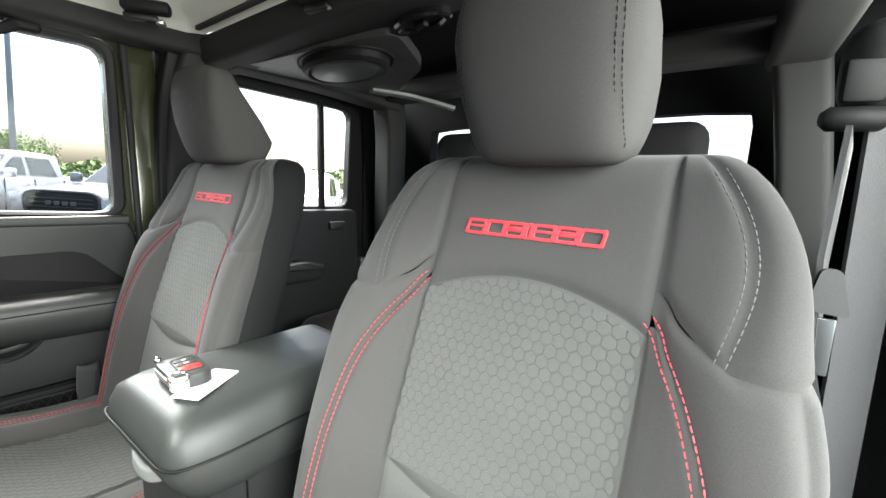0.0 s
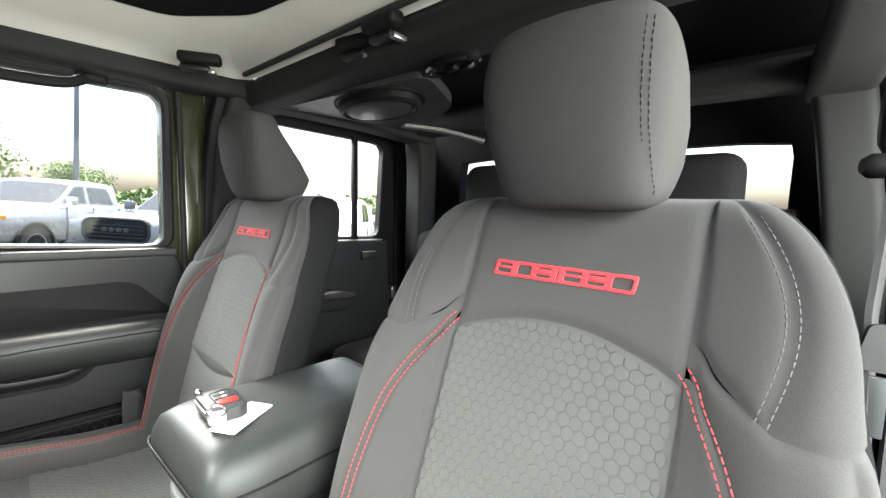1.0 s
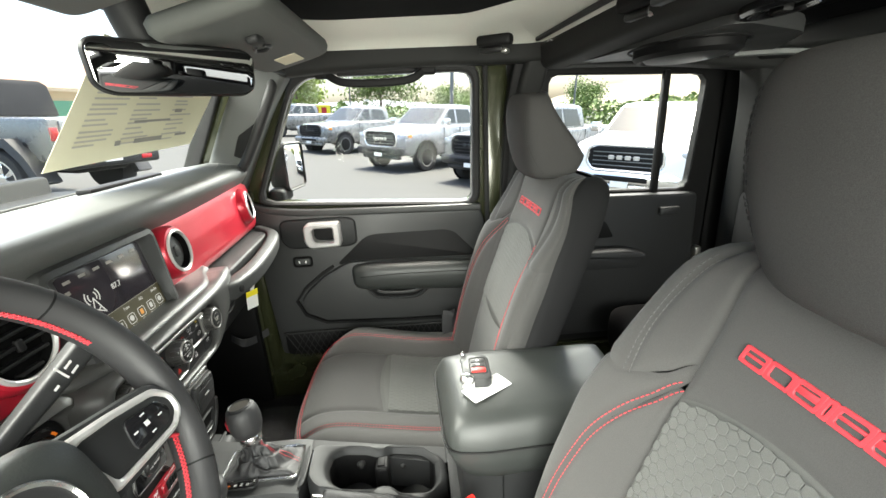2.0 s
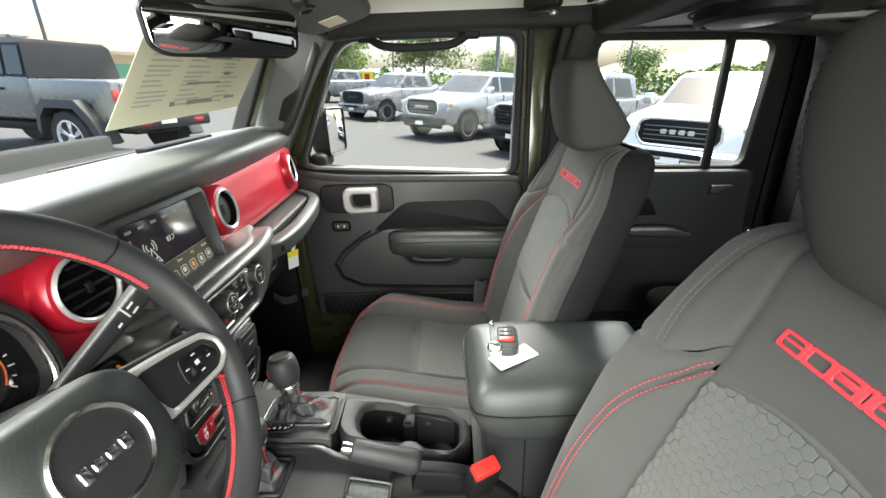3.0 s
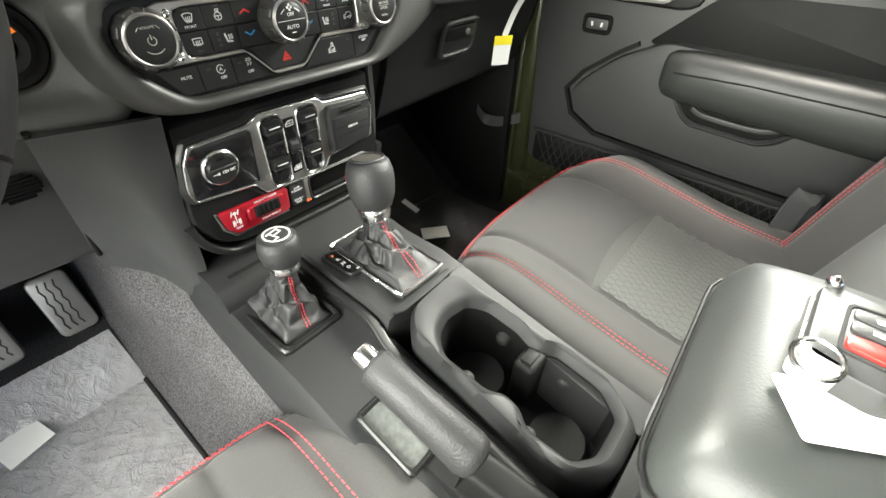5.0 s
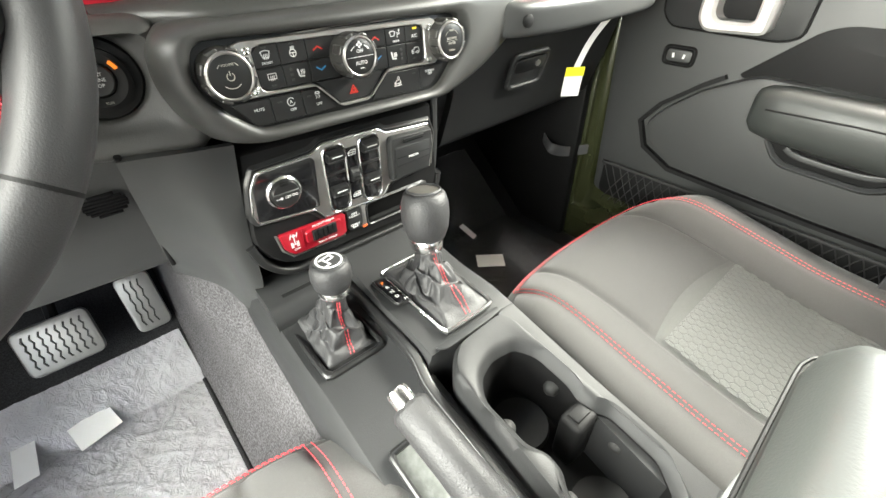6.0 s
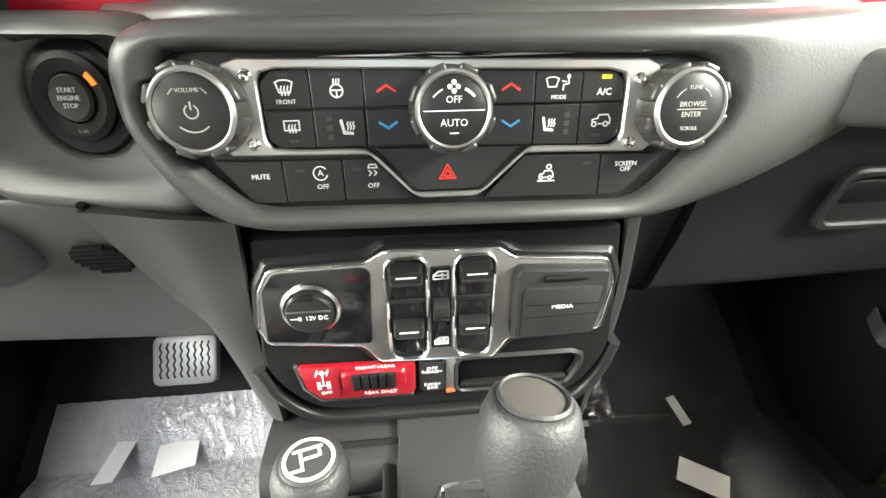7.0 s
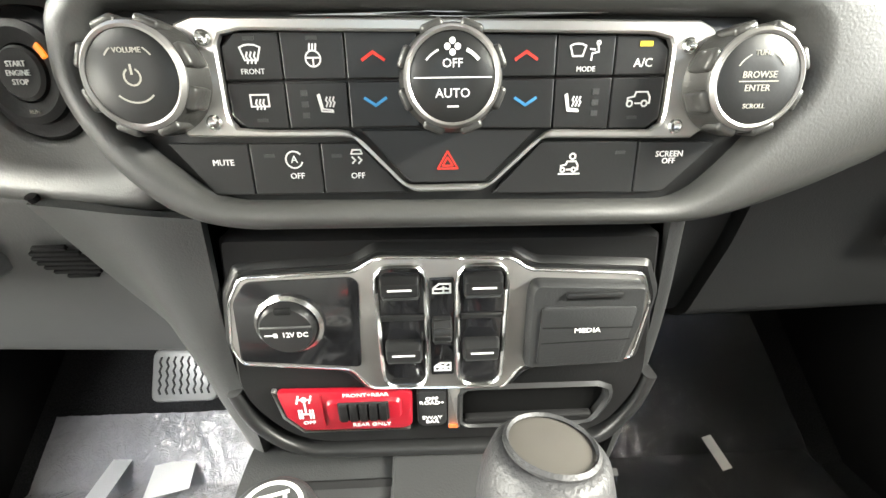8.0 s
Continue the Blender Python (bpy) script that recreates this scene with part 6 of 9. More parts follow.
# ---- switch panel under the climate controls ----
swp = thing("switch_panel", (0, 0.06, 1.06), "black switch panel with silver frame, window switches and axle lock", "control panel")
pw = face((0, 0.0490, 1.158), -3) @ Matrix.Diagonal((1.0, 0.84, 1.0, 1.0))
fo = rounded([(-0.117, 0.078), (0.115, 0.074), (0.127, -0.05), (0.104, -0.106), (-0.100, -0.102), (-0.129, -0.05)], [0.006, 0.006, 0.02, 0.03, 0.03, 0.02])
part("black_housing", loft([[(x, y, -0.04) for x, y in fo], [(x, y, -0.004) for x, y in fo], [(x, y, 0.0) for x, y in inset(fo, 0.003)]], m=pw), M_PLASTIC_DARK, swp, "satin black housing")
so = rounded([(-0.112, 0.062), (-0.050, 0.065), (-0.038, 0.074), (0.037, 0.071), (0.047, 0.062), (0.112, 0.057), (0.121, 0.030), (0.117, -0.026), (0.050, -0.033), (0.038, -0.052), (-0.050, -0.047), (-0.062, -0.029), (-0.122, -0.020), (-0.127, 0.0), (-0.122, 0.04)], 0.005)
part("raised_rim", loft([[(x, y, -0.002) for x, y in so], [(x, y, 0.001) for x, y in inset(so, 0.002)], [(x, y, 0.0035) for x, y in inset(so, 0.005)], [(x, y, 0.002) for x, y in inset(so, 0.007)]], m=pw), M_SATIN, swp, "soft black raised rim")
sb = rounded([(-0.107, 0.053), (-0.049, 0.055), (-0.036, 0.0645), (0.034, 0.062), (0.044, 0.053), (0.106, 0.048), (0.1135, 0.026), (0.110, -0.021), (0.044, -0.025), (0.034, -0.044), (-0.046, -0.040), (-0.056, -0.022), (-0.117, -0.014), (-0.121, 0.002), (-0.116, 0.035)], 0.004)
part("silver_frame", plate(sb, 0.004, 0.0012, pw @ Matrix.Translation((0, 0, 0.001))), M_SILVER_DARKENED, swp, "brushed silver frame")
part("bright_edge", tube([tuple(pw @ Vector((x, y, 0.0048))) for x, y in sb], 0.0009, 6, closed=True), M_CHROME, swp, "thin bright edge of the frame")
under = smooth_path([(-0.131, -0.048), (-0.122, -0.082), (-0.098, -0.109), (-0.06, -0.114), (0.06, -0.117), (0.102, -0.112), (0.122, -0.080), (0.129, -0.046)], 6)
part("bottom_lip", sweep(rounded([(-0.006, -0.010), (0.005, -0.012), (0.006, 0.006), (-0.003, 0.008)], 0.004), [tuple(pw @ Vector((x, y, -0.006))) for x, y in under], up=(0, -1, 0)), M_SATIN, swp, "black rounded lower lip", smooth=60)
# socket
f1 = pw @ Matrix.Translation((0, 0, 0.005))
part("socket_plate", plate(rounded([(-0.1175, -0.0110), (-0.050, -0.0195), (-0.0465, 0.048), (-0.050, 0.0520), (-0.105, 0.0505), (-0.1138, 0.036)], 0.004), 0.0008, 0.0003, f1), M_GLOSS, swp, "gloss black socket plate")
cp = pw @ Matrix.Translation((-0.0855, 0.0195, 0.005)) @ Matrix.Diagonal((1.0, 1 / 0.84, 1.0, 1.0))
cap = part("power_socket", lathe([(0.0185, 0.0), (0.0185, 0.003), (0.0165, 0.0045), (0.0150, 0.003), (0.0150, 0.0)], 40, cp, caps=False), M_CHROME, swp, "bright metal socket ring")
part("cap", lathe([(0.0150, 0.0), (0.0150, 0.0065), (0.0138, 0.0085), (0.008, 0.0090)], 40, cp), M_SATIN, cap, "black rubber socket cap")
part("cap_ridge", box((0, 0.0, 0.0092), (0.027, 0.0012, 0.0015), 0.0004, 1, cp @ Matrix.Translation((0, 0.003, 0))), M_PLASTIC_MID, cap)
part("cap_tab", box((0, 0.0125, 0.0080), (0.009, 0.004, 0.003), 0.001, 2, cp), M_PLASTIC_DARK, cap)
cl = cp @ Matrix.Translation((0, 0, 0.0092))
text("12V DC", 0.0042, cl @ Matrix.Translation((0.0045, -0.002, 0)), M_PRINT, cap)
part("print", merge(bars([(-0.009, -0.002, 0.005, 0.0007, 0), (-0.0058, -0.002, 0.002, 0.0026, 0)], cl, 0.0002)), M_PRINT, cap, smooth=0)
# window switch wells
for u in (-0.0245, 0.0190):
    well = rounded([(u - 0.0118, -0.030), (u - 0.008, -0.036), (u + 0.008, -0.036), (u + 0.0118, -0.030), (u + 0.0122, 0.052), (u + 0.0085, 0.058), (u - 0.0085, 0.058), (u - 0.0122, 0.052)], 0.002)
    w = part("switch_well", frame_ring(inset(well, -0.0022), well, 0.0035, 0.0012, f1, n=64, c=(u, 0.011)), M_CHROME, swp, "bright rim round a pair of window switches")
    part("well_floor", plate(well, 0.0008, 0.0002, f1 @ Matrix.Translation((0, 0, 0.0001))), M_GLOSS, w)
    for v in (0.046, -0.004):
        m = f1 @ Matrix.Translation((u, v, 0.001))
        sw = part("window_switch", loft([[(x, y, z) for x, y in rect(0.0205, 0.015, 0.002)] for z in (0.0, 0.004)] + [[(x, y * 0.8 + 0.001, 0.0085) for x, y in rect(0.0185, 0.011, 0.002)]], m=m), M_SATIN, w, "black rocker switch")
        part("white_line", bars([(0, 0.0015, 0.0125, 0.0012, 0)], m @ Matrix.Translation((0, 0, 0.0086)), 0.0003), M_PRINT, w, smooth=0)
        part("switch_lip", box((0, -0.0065, 0.004), (0.019, 0.003, 0.004), 0.001, 2, m), M_PLASTIC_MID, w)
    part("well_bridge", box((u, 0.021, 0.0016), (0.0235, 0.004, 0.002), 0.0006, 1, f1), M_SATIN, w)
# centre strip
part("centre_strip", plate(rect(0.0135, 0.078, 0.0015, -0.0028, 0.0105), 0.0012, 0.0004, f1), M_GLOSS, swp)
for v, crossed in ((0.042, False), (-0.0215, True)):
    g = [[(-1.0, -0.7), (-1.0, 0.1), (-0.3, 0.85), (1.0, 0.85), (1.0, -0.7), (-1.0, -0.7)], [(-1.0, 0.0), (1.0, 0.0)]]
    g += [[(-0.4, -0.5), (0.5, 0.6)], [(-0.4, 0.6), (0.5, -0.5)]] if crossed else [[(0.2, -0.5), (0.2, 0.4)], [(-0.1, 0.1), (0.5, 0.1)]]
    part("window_icon", strokes([[(-0.0028 + x * 0.0046, v + y * 0.0042) for x, y in ln] for ln in g], 0.0011, f1 @ Matrix.Translation((0, 0, 0.0013)), 0.0003), M_PRINT, swp, smooth=0)
rol = [(-0.006, -0.013), (0.006, -0.013), (0.006, 0.013), (-0.006, 0.013)]
wheel_m = f1 @ Matrix.Translation((-0.0028, 0.0105, 0.0))
part("lock_roller", merge(moved(lathe([(0.0105, -0.0055), (0.012, -0.0045), (0.012, 0.0045), (0.0105, 0.0055)], 28), wheel_m @ Matrix.Translation((0, 0, -0.004)) @ Matrix.Rotation(radians(90), 4, "Y")),
                          *[box((0, 0.012 * math.sin(a), -0.004 + 0.012 * math.cos(a)), (0.0095, 0.0012, 0.0012), 0.0003, 1, wheel_m) for a in (-0.9, -0.45, 0.0, 0.45, 0.9)]), M_SATIN, swp, "ribbed black lock roller")
# media door
md = rounded([(0.0445, -0.0205), (0.103, -0.0185), (0.1085, 0.018), (0.1065, 0.0435), (0.046, 0.0475), (0.0435, 0.040)], 0.004)
mdoor = part("media_door", loft([[(x, y, 0.0) for x, y in md], [(x, y, 0.005) for x, y in md], [(x, y, 0.0075) for x, y in inset(md, 0.002)]], m=f1), M_PLASTIC, swp, "grey hinged cover of the media sockets")
part("hinge", box((0.0775, 0.0395, 0.0085), (0.030, 0.0035, 0.003), 0.001, 2, f1), M_SATIN, mdoor)
part("hinge_gap", box((0.0775, 0.0360, 0.0070), (0.029, 0.0030, 0.0012), 0, 1, f1), M_PLASTIC_DARK, mdoor)
part("raised_field", plate(rounded([(0.0505, -0.0155), (0.0985, -0.0140), (0.1025, 0.029), (0.0505, 0.031)], 0.003), 0.0012, 0.0005, f1 @ Matrix.Translation((0, 0, 0.0075))), M_PLASTIC, mdoor)
part("crease", bars([(0.0765, 0.0145, 0.050, 0.0008, -1.5), (0.0765, 0.0035, 0.050, 0.0006, 2)], f1 @ Matrix.Translation((0, 0, 0.0087)), 0.0003), M_PLASTIC_DARK, mdoor, smooth=0)
text("MEDIA", 0.0050, f1 @ Matrix.Translation((0.0765, 0.0125, 0.0090)), M_PRINT, mdoor)
# red axle lock
low = pw @ Matrix.Translation((0, 0, 0.0012))
ax = rounded([(-0.1035, -0.0415), (-0.0255, -0.0440), (-0.0215, -0.048), (-0.0225, -0.078), (-0.027, -0.0815), (-0.090, -0.0800), (-0.100, -0.066)], 0.003)
axle = part("axle_lock", plate(ax, 0.004, 0.0012, low), M_RED_PLASTIC, swp, "red axle lock switch plate")
part("silver_edge", plate(rounded([(-0.1065, -0.0410), (-0.1040, -0.0412), (-0.1005, -0.0665), (-0.0905, -0.0815), (-0.024, -0.0830), (-0.024, -0.0845), (-0.092, -0.0835), (-0.103, -0.068)], 0.0006), 0.003, 0.0008, low), M_SILVER, swp)
al = low @ Matrix.Translation((0, 0, 0.0041))
rl = part("rocker", loft([[(x, y, 0) for x, y in rect(0.046, 0.020, 0.005, -0.0515, -0.0590)], [(x, y, 0.0025) for x, y in rect(0.044, 0.018, 0.005, -0.0515, -0.0590)], [(x, y, 0.0032) for x, y in rect(0.032, 0.013, 0.003, -0.0515, -0.0590)]], m=al), M_RED_PLASTIC, axle)
part("rocker_grip", merge(*[box((-0.0635 + 0.006 * k, -0.0580, 0.0040), (0.0048, 0.0160, 0.003), 0.001, 2, al) for k in range(5)], box((-0.0515, -0.0580, 0.0030), (0.031, 0.0175, 0.002), 0.0008, 1, al)), M_PLASTIC_DARK, axle, "ribbed black grip")
text("FRONT+REAR", 0.0045, al @ Matrix.Translation((-0.0500, -0.0462, 0)), M_PRINT, axle)
text("REAR ONLY", 0.0045, al @ Matrix.Translation((-0.0480, -0.0755, 0.0002)), M_PRINT, axle)
text("OFF", 0.0045, al @ Matrix.Translation((-0.0865, -0.0715, 0)), M_PRINT, axle)
ai = [[(-1, 1.5), (1, 1.5)], [(0, 1.5), (0, -0.6)], [(-1, -0.6), (1, -0.6)], [(-1, 0.0), (-1, -1.2)], [(-0.6, 0.0), (-0.6, -1.2)], [(1, 0.0), (1, -1.2)], [(0.6, 0.0), (0.6, -1.2)], [(-1.1, 1.0), (-0.7, 2.0)], [(0.7, 1.0), (1.1, 2.0)], [(0.3 * math.cos(t), 1.5 + 0.3 * math.sin(t)) for t in [k * 0.8 for k in range(9)]]]
part("axle_icon", strokes([[(-0.0875 + x * 0.0042, -0.0585 + y * 0.0068) for x, y in ln] for ln in ai], 0.0010, al, 0.0003), M_PRINT, axle, smooth=0)
part("divider", bars([(-0.0770, -0.060, 0.0008, 0.030, 0)], al, 0.0008), M_RED_PLASTIC, axle, smooth=0)
ob = part("toggle_button", plate(rounded([(-0.0190, -0.046), (-0.0005, -0.046), (-0.0005, -0.077), (-0.004, -0.0805), (-0.0155, -0.0805), (-0.0190, -0.077)], 0.002), 0.004, 0.001, low), M_SATIN, swp, "black two-way button")
text("OFF\nROAD+", 0.0046, low @ Matrix.Translation((-0.0098, -0.0545, 0.0041)), M_PRINT, ob)
text("SWAY\nBAR", 0.0046, low @ Matrix.Translation((-0.0098, -0.0735, 0.0041)), M_PRINT, ob)
part("silver_post", plate(rect(0.0075, 0.040, 0.001, 0.0040, -0.0635), 0.004, 0.001, low), M_SILVER, swp)
part("status_lamp", plate(rect(0.006, 0.004, 0.0005, 0.0035, -0.081), 0.0044, 0.0004, low), M_LED_DIM, swp, smooth=0)
pk = rounded([(0.0095, -0.0465), (0.0985, -0.0475), (0.1000, -0.060), (0.092, -0.0815), (0.0095, -0.0805)], 0.006)
pko = ring_points(pk, 64, (0.053, -0.064))
part("storage_slot", loft([[(x, y, 0.003) for x, y in inset(pko, -0.005)], [(x, y, 0.005) for x, y in inset(pko, -0.002)], [(x, y, 0.003) for x, y in pko], [(x, y, -0.002) for x, y in pko]], cap0=False, cap1=False, m=low), M_SATIN, swp, "shallow open storage slot")
# Flat black plate holds the slot's shade; the housing behind is solid.
part("slot_mat", plate(inset(pk, 0.001), 0.0012, 0.0003, low @ Matrix.Translation((0, 0, -0.0015))), M_VOID, swp)
part("slot_lip", plate(rounded([(0.0105, -0.0735), (0.0935, -0.0735), (0.0905, -0.0805), (0.0105, -0.0800)], 0.003), 0.005, 0.002, low), M_PLASTIC_DARK, swp)

# ---- steering wheel ----
wh = thing("steering_wheel", (-0.365, -0.08, 1.2), "dark leather steering wheel with red stitching and silver spokes", "steering wheel")
wm = face((-0.366, -0.082, 1.395), 26)
rm = wm @ Matrix.Translation((0, 0, -0.009))
R, r0 = 0.1690, 0.0165
rim_sec = [(0.0150 * math.cos(a) , 0.0185 * math.sin(a)) for a in [2 * math.pi * i / 20 for i in range(20)]]


def rim_pt(a, rr=R, w=0.0):
    return wm @ Vector((rr * math.cos(a), rr * math.sin(a) * 0.985, w))


part("rim", loft([[tuple(rm @ Vector(((R + u) * math.cos(a), (R + u) * math.sin(a), v))) for u, v in rim_sec] for a in [2 * math.pi * i / 96 for i in range(96)]], closed=True), M_RIM, wh, "black leather rim", smooth=80)
for a0 in (37, -37, 143, 217):
    a = radians(a0)
    part("rim_seam", loft([[tuple(rm @ Vector(((R + u * 1.012) * math.cos(a + d), (R + u * 1.012) * math.sin(a + d), v * 1.012))) for u, v in rim_sec] for d in (-0.006, 0.006)]), M_PLASTIC_DARK, wh)
for a_from, a_to in ((20, 160), (-80, -25), (205, 260)):
    zig = []
    n = int(abs(a_to - a_from) / 1.35)
    for i in range(n):
        a = radians(a_from + (a_to - a_from) * i / n)
        b = radians(a_from + (a_to - a_from) * (i + 0.85) / n)
        for w0, w1 in ((-0.0024, 0.0024), (0.0024, -0.0024)):
            p, q = rm @ Vector(((R - 0.0155) * math.cos(a), (R - 0.0155) * math.sin(a), 0.001 + w0)), rm @ Vector(((R - 0.0155) * math.cos(b), (R - 0.0155) * math.sin(b), 0.001 + w1))
            zig.append(tube([p, q], 0.0008, 5))
    part("rim_stitching", merge(*zig), M_RED_THREAD, wh, "red crossed thread along the inner rim", smooth=0)
# hub, turned a little with the wheel
wt = wm @ Matrix.Translation((-0.010, -0.020, 0)) @ Matrix.Rotation(radians(-6), 4, "Z")
hub = rounded([(-0.066, 0.036), (-0.046, 0.052), (0.046, 0.052), (0.066, 0.036), (0.068, -0.02), (0.050, -0.054), (0.03, -0.066), (-0.03, -0.066), (-0.050, -0.054), (-0.068, -0.02)], 0.028)
hp = ring_points(hub, 72, (0, 0))
part("airbag_cover", loft([[(x, y, -0.03) for x, y in hp], [(x, y, 0.0) for x, y in hp], [(x * 0.97, y * 0.97, 0.010) for x, y in hp], [(x * 0.88, y * 0.88, 0.018) for x, y in hp], [(x * 0.5, y * 0.5, 0.022) for x, y in hp]], m=wt), M_LEATHER, wh, "round dark vinyl hub cover", smooth=80)
hc = wt @ Matrix.Translation((0, -0.001, 0.020))
ring_ = part("emblem_ring", lathe([(0.0372, -0.002), (0.0372, 0.0035), (0.0352, 0.0052), (0.0330, 0.0035), (0.0330, 0.0)], 64, hc, caps=False), M_CHROME, wh, "bright ring round the plain emblem")
part("emblem_field", lathe([(0.0332, 0.0), (0.0332, 0.0026), (0.02, 0.0036)], 64, hc), M_PLASTIC, ring_)
for ex, ew, eh in ((-0.0185, 0.0070, 0.0125), (-0.0080, 0.0085, 0.0085), (0.0030, 0.0085, 0.0085), (0.0145, 0.0085, 0.0115)):
    part("emblem_block", loft([[(x, y, z) for x, y in rect(ew - d, eh - d, 0.002, ex, -0.0015)] for z, d in ((0.003, 0.0), (0.0048, 0.0), (0.0056, 0.0016))], m=hc), M_CHROME, ring_, "plain bright block")
# spokes with silver trim and switches
for sx in (1, -1):
    sp = rounded([(0.050, -0.030), (0.145, -0.024), (0.166, -0.010), (0.168, 0.012), (0.155, 0.030), (0.10, 0.036), (0.050, 0.042)], 0.008)
    spk = part("spoke", plate([(x * sx, y) for x, y in sp], 0.020, 0.005, wt @ Matrix.Translation((0, 0, -0.014))), M_PLASTIC, wh)
    to_ = rounded([(0.046, 0.037), (0.10, 0.032), (0.146, 0.025), (0.161, 0.010), (0.160, -0.009), (0.142, -0.020), (0.062, -0.021), (0.055, 0.006)], 0.006)
    ti_ = rounded([(0.060, 0.0285), (0.10, 0.0255), (0.143, 0.0190), (0.1545, 0.008), (0.1535, -0.006), (0.140, -0.0145), (0.070, -0.0155), (0.064, 0.004)], 0.005)
    part("silver_trim", frame_ring([(x * sx, y) for x, y in to_], [(x * sx, y) for x, y in ti_], 0.007, 0.0022, wt @ Matrix.Translation((0, 0, 0.006)), n=72, c=(sx * 0.11, 0.004)), M_BRIGHT, spk, "satin silver spoke trim")
    part("button_pad", plate([(x * sx, y) for x, y in ti_], 0.006, 0.0018, wt @ Matrix.Translation((0, 0, 0.005))), M_SATIN, spk, "black switch pad")
    part("key_plate", plate([(x * sx, y) for x, y in rounded([(0.096, -0.010), (0.138, -0.010), (0.148, 0.000), (0.140, 0.014), (0.102, 0.019), (0.098, 0.006)], 0.006)], 0.003, 0.001, wt @ Matrix.Translation((0, 0, 0.010))), M_GLOSS, spk)
    for mx, my, mw, mh in ((0.104, 0.004, 0.005, 0.0014), (0.118, 0.004, 0.0055, 0.0045), (0.134, 0.002, 0.005, 0.0014), (0.119, 0.0125, 0.0055, 0.0014), (0.119, -0.0055, 0.0055, 0.0014)):
        part("pad_mark", bars([(sx * mx, my, mw, mh, 0)], wt @ Matrix.Translation((0, 0, 0.0131)), 0.0002), M_PRINT, spk, smooth=0)
low_o = rounded([(-0.031, -0.054), (0.031, -0.054), (0.064, -0.128), (0.054, -0.148), (-0.054, -0.148), (-0.064, -0.128)], 0.006)
low_i = rounded([(-0.015, -0.058), (0.015, -0.058), (0.044, -0.122), (0.037, -0.133), (-0.037, -0.133), (-0.044, -0.122)], 0.004)
lsp = part("lower_spoke", plate(rounded([(-0.028, -0.045), (0.028, -0.045), (0.060, -0.126), (0.062, -0.163), (-0.062, -0.163), (-0.060, -0.126)], 0.008), 0.014, 0.004, wt @ Matrix.Translation((0, 0, -0.040))), M_PLASTIC_DARK, wh)
part("silver_trim", frame_ring(low_o, low_i, 0.012, 0.004, wt @ Matrix.Translation((0, 0, -0.028)), n=96, c=(0, -0.10)), M_BRIGHT, lsp, "satin silver lower spoke trim")
for sx in (1, -1):
    seam = [tuple(rm @ Vector((sx * x, y, w))) for x, y, w in ((0.1385, -0.066, 0.005), (0.130, -0.060, 0.004), (0.105, -0.058, 0.000), (0.070, -0.060, -0.006))]
    part("spoke_stitching", tube(smooth_path(seam, 5), 0.0016, 6), M_RED_THREAD, wh, "red thread under the spoke")
col = thing("steering_column", (-0.365, 0.05, 1.15), "dark plastic steering column shroud with stalks", "steering column")
cax = wm.to_3x3() @ Vector((0, 0, 1))
cc = wm @ Vector((0, 0, -0.03))
part("shroud", loft([[tuple(wm @ Vector((x * f, y * f - 0.012, -d))) for x, y in rounded([(-0.055, -0.055), (0.055, -0.055), (0.065, 0.02), (0.04, 0.045), (-0.04, 0.045), (-0.065, 0.02)], 0.02)] for f, d in ((0.7, 0.028), (0.95, 0.04), (1.0, 0.10), (1.05, 0.24))]), M_PLASTIC_DARK, col)
part("lower_cover", box((-0.365, 0.125, 1.238), (0.205, 0.14, 0.115), 0.030, 4), M_PLASTIC_MID, col, "smooth grey lower column cover")
st0, st1 = wm @ Vector((0.05, 0.02, -0.055)), wm @ Vector((0.165, 0.052, -0.035))
part("stalk", sweep(rounded([(-0.009, -0.012), (0.009, -0.012), (0.009, 0.012), (-0.009, 0.012)], 0.006), [st0, st0.lerp(st1, 0.6), st1], up=tuple(cax), scale=[0.7, 1.0, 1.15]), M_PLASTIC, col, "black wiper stalk")
part("stalk_marks", bars([(-0.030, 0.0, 0.006, 0.002, 0), (-0.016, 0.004, 0.002, 0.014, 0), (-0.006, 0.004, 0.010, 0.002, 0), (-0.006, -0.003, 0.010, 0.002, 0), (0.006, 0.0, 0.008, 0.002, 0)], Matrix.Translation(st0.lerp(st1, 0.78)) @ (wm.to_3x3().to_4x4()) @ Matrix.Translation((0, 0, 0.0125)) @ Matrix.Rotation(radians(15), 4, "Z"), 0.0003), M_PRINT, col, smooth=0)
st0, st1 = wm @ Vector((-0.05, 0.02, -0.055)), wm @ Vector((-0.165, 0.052, -0.035))
part("stalk", sweep(rounded([(-0.009, -0.012), (0.009, -0.012), (0.009, 0.012), (-0.009, 0.012)], 0.006), [st0, st0.lerp(st1, 0.6), st1], up=tuple(cax), scale=[0.7, 1.0, 1.15]), M_PLASTIC, col, "black signal stalk")


# ---- centre console ----
con = thing("centre_console", (0.02, -0.3, FLOOR), "dark plastic centre console between the front seats", "console")


def deck(y):
    return 1.040 + 0.26 * min(0.0, y + 0.11) + 0.02 * max(0.0, (y + 0.02) / 0.1)


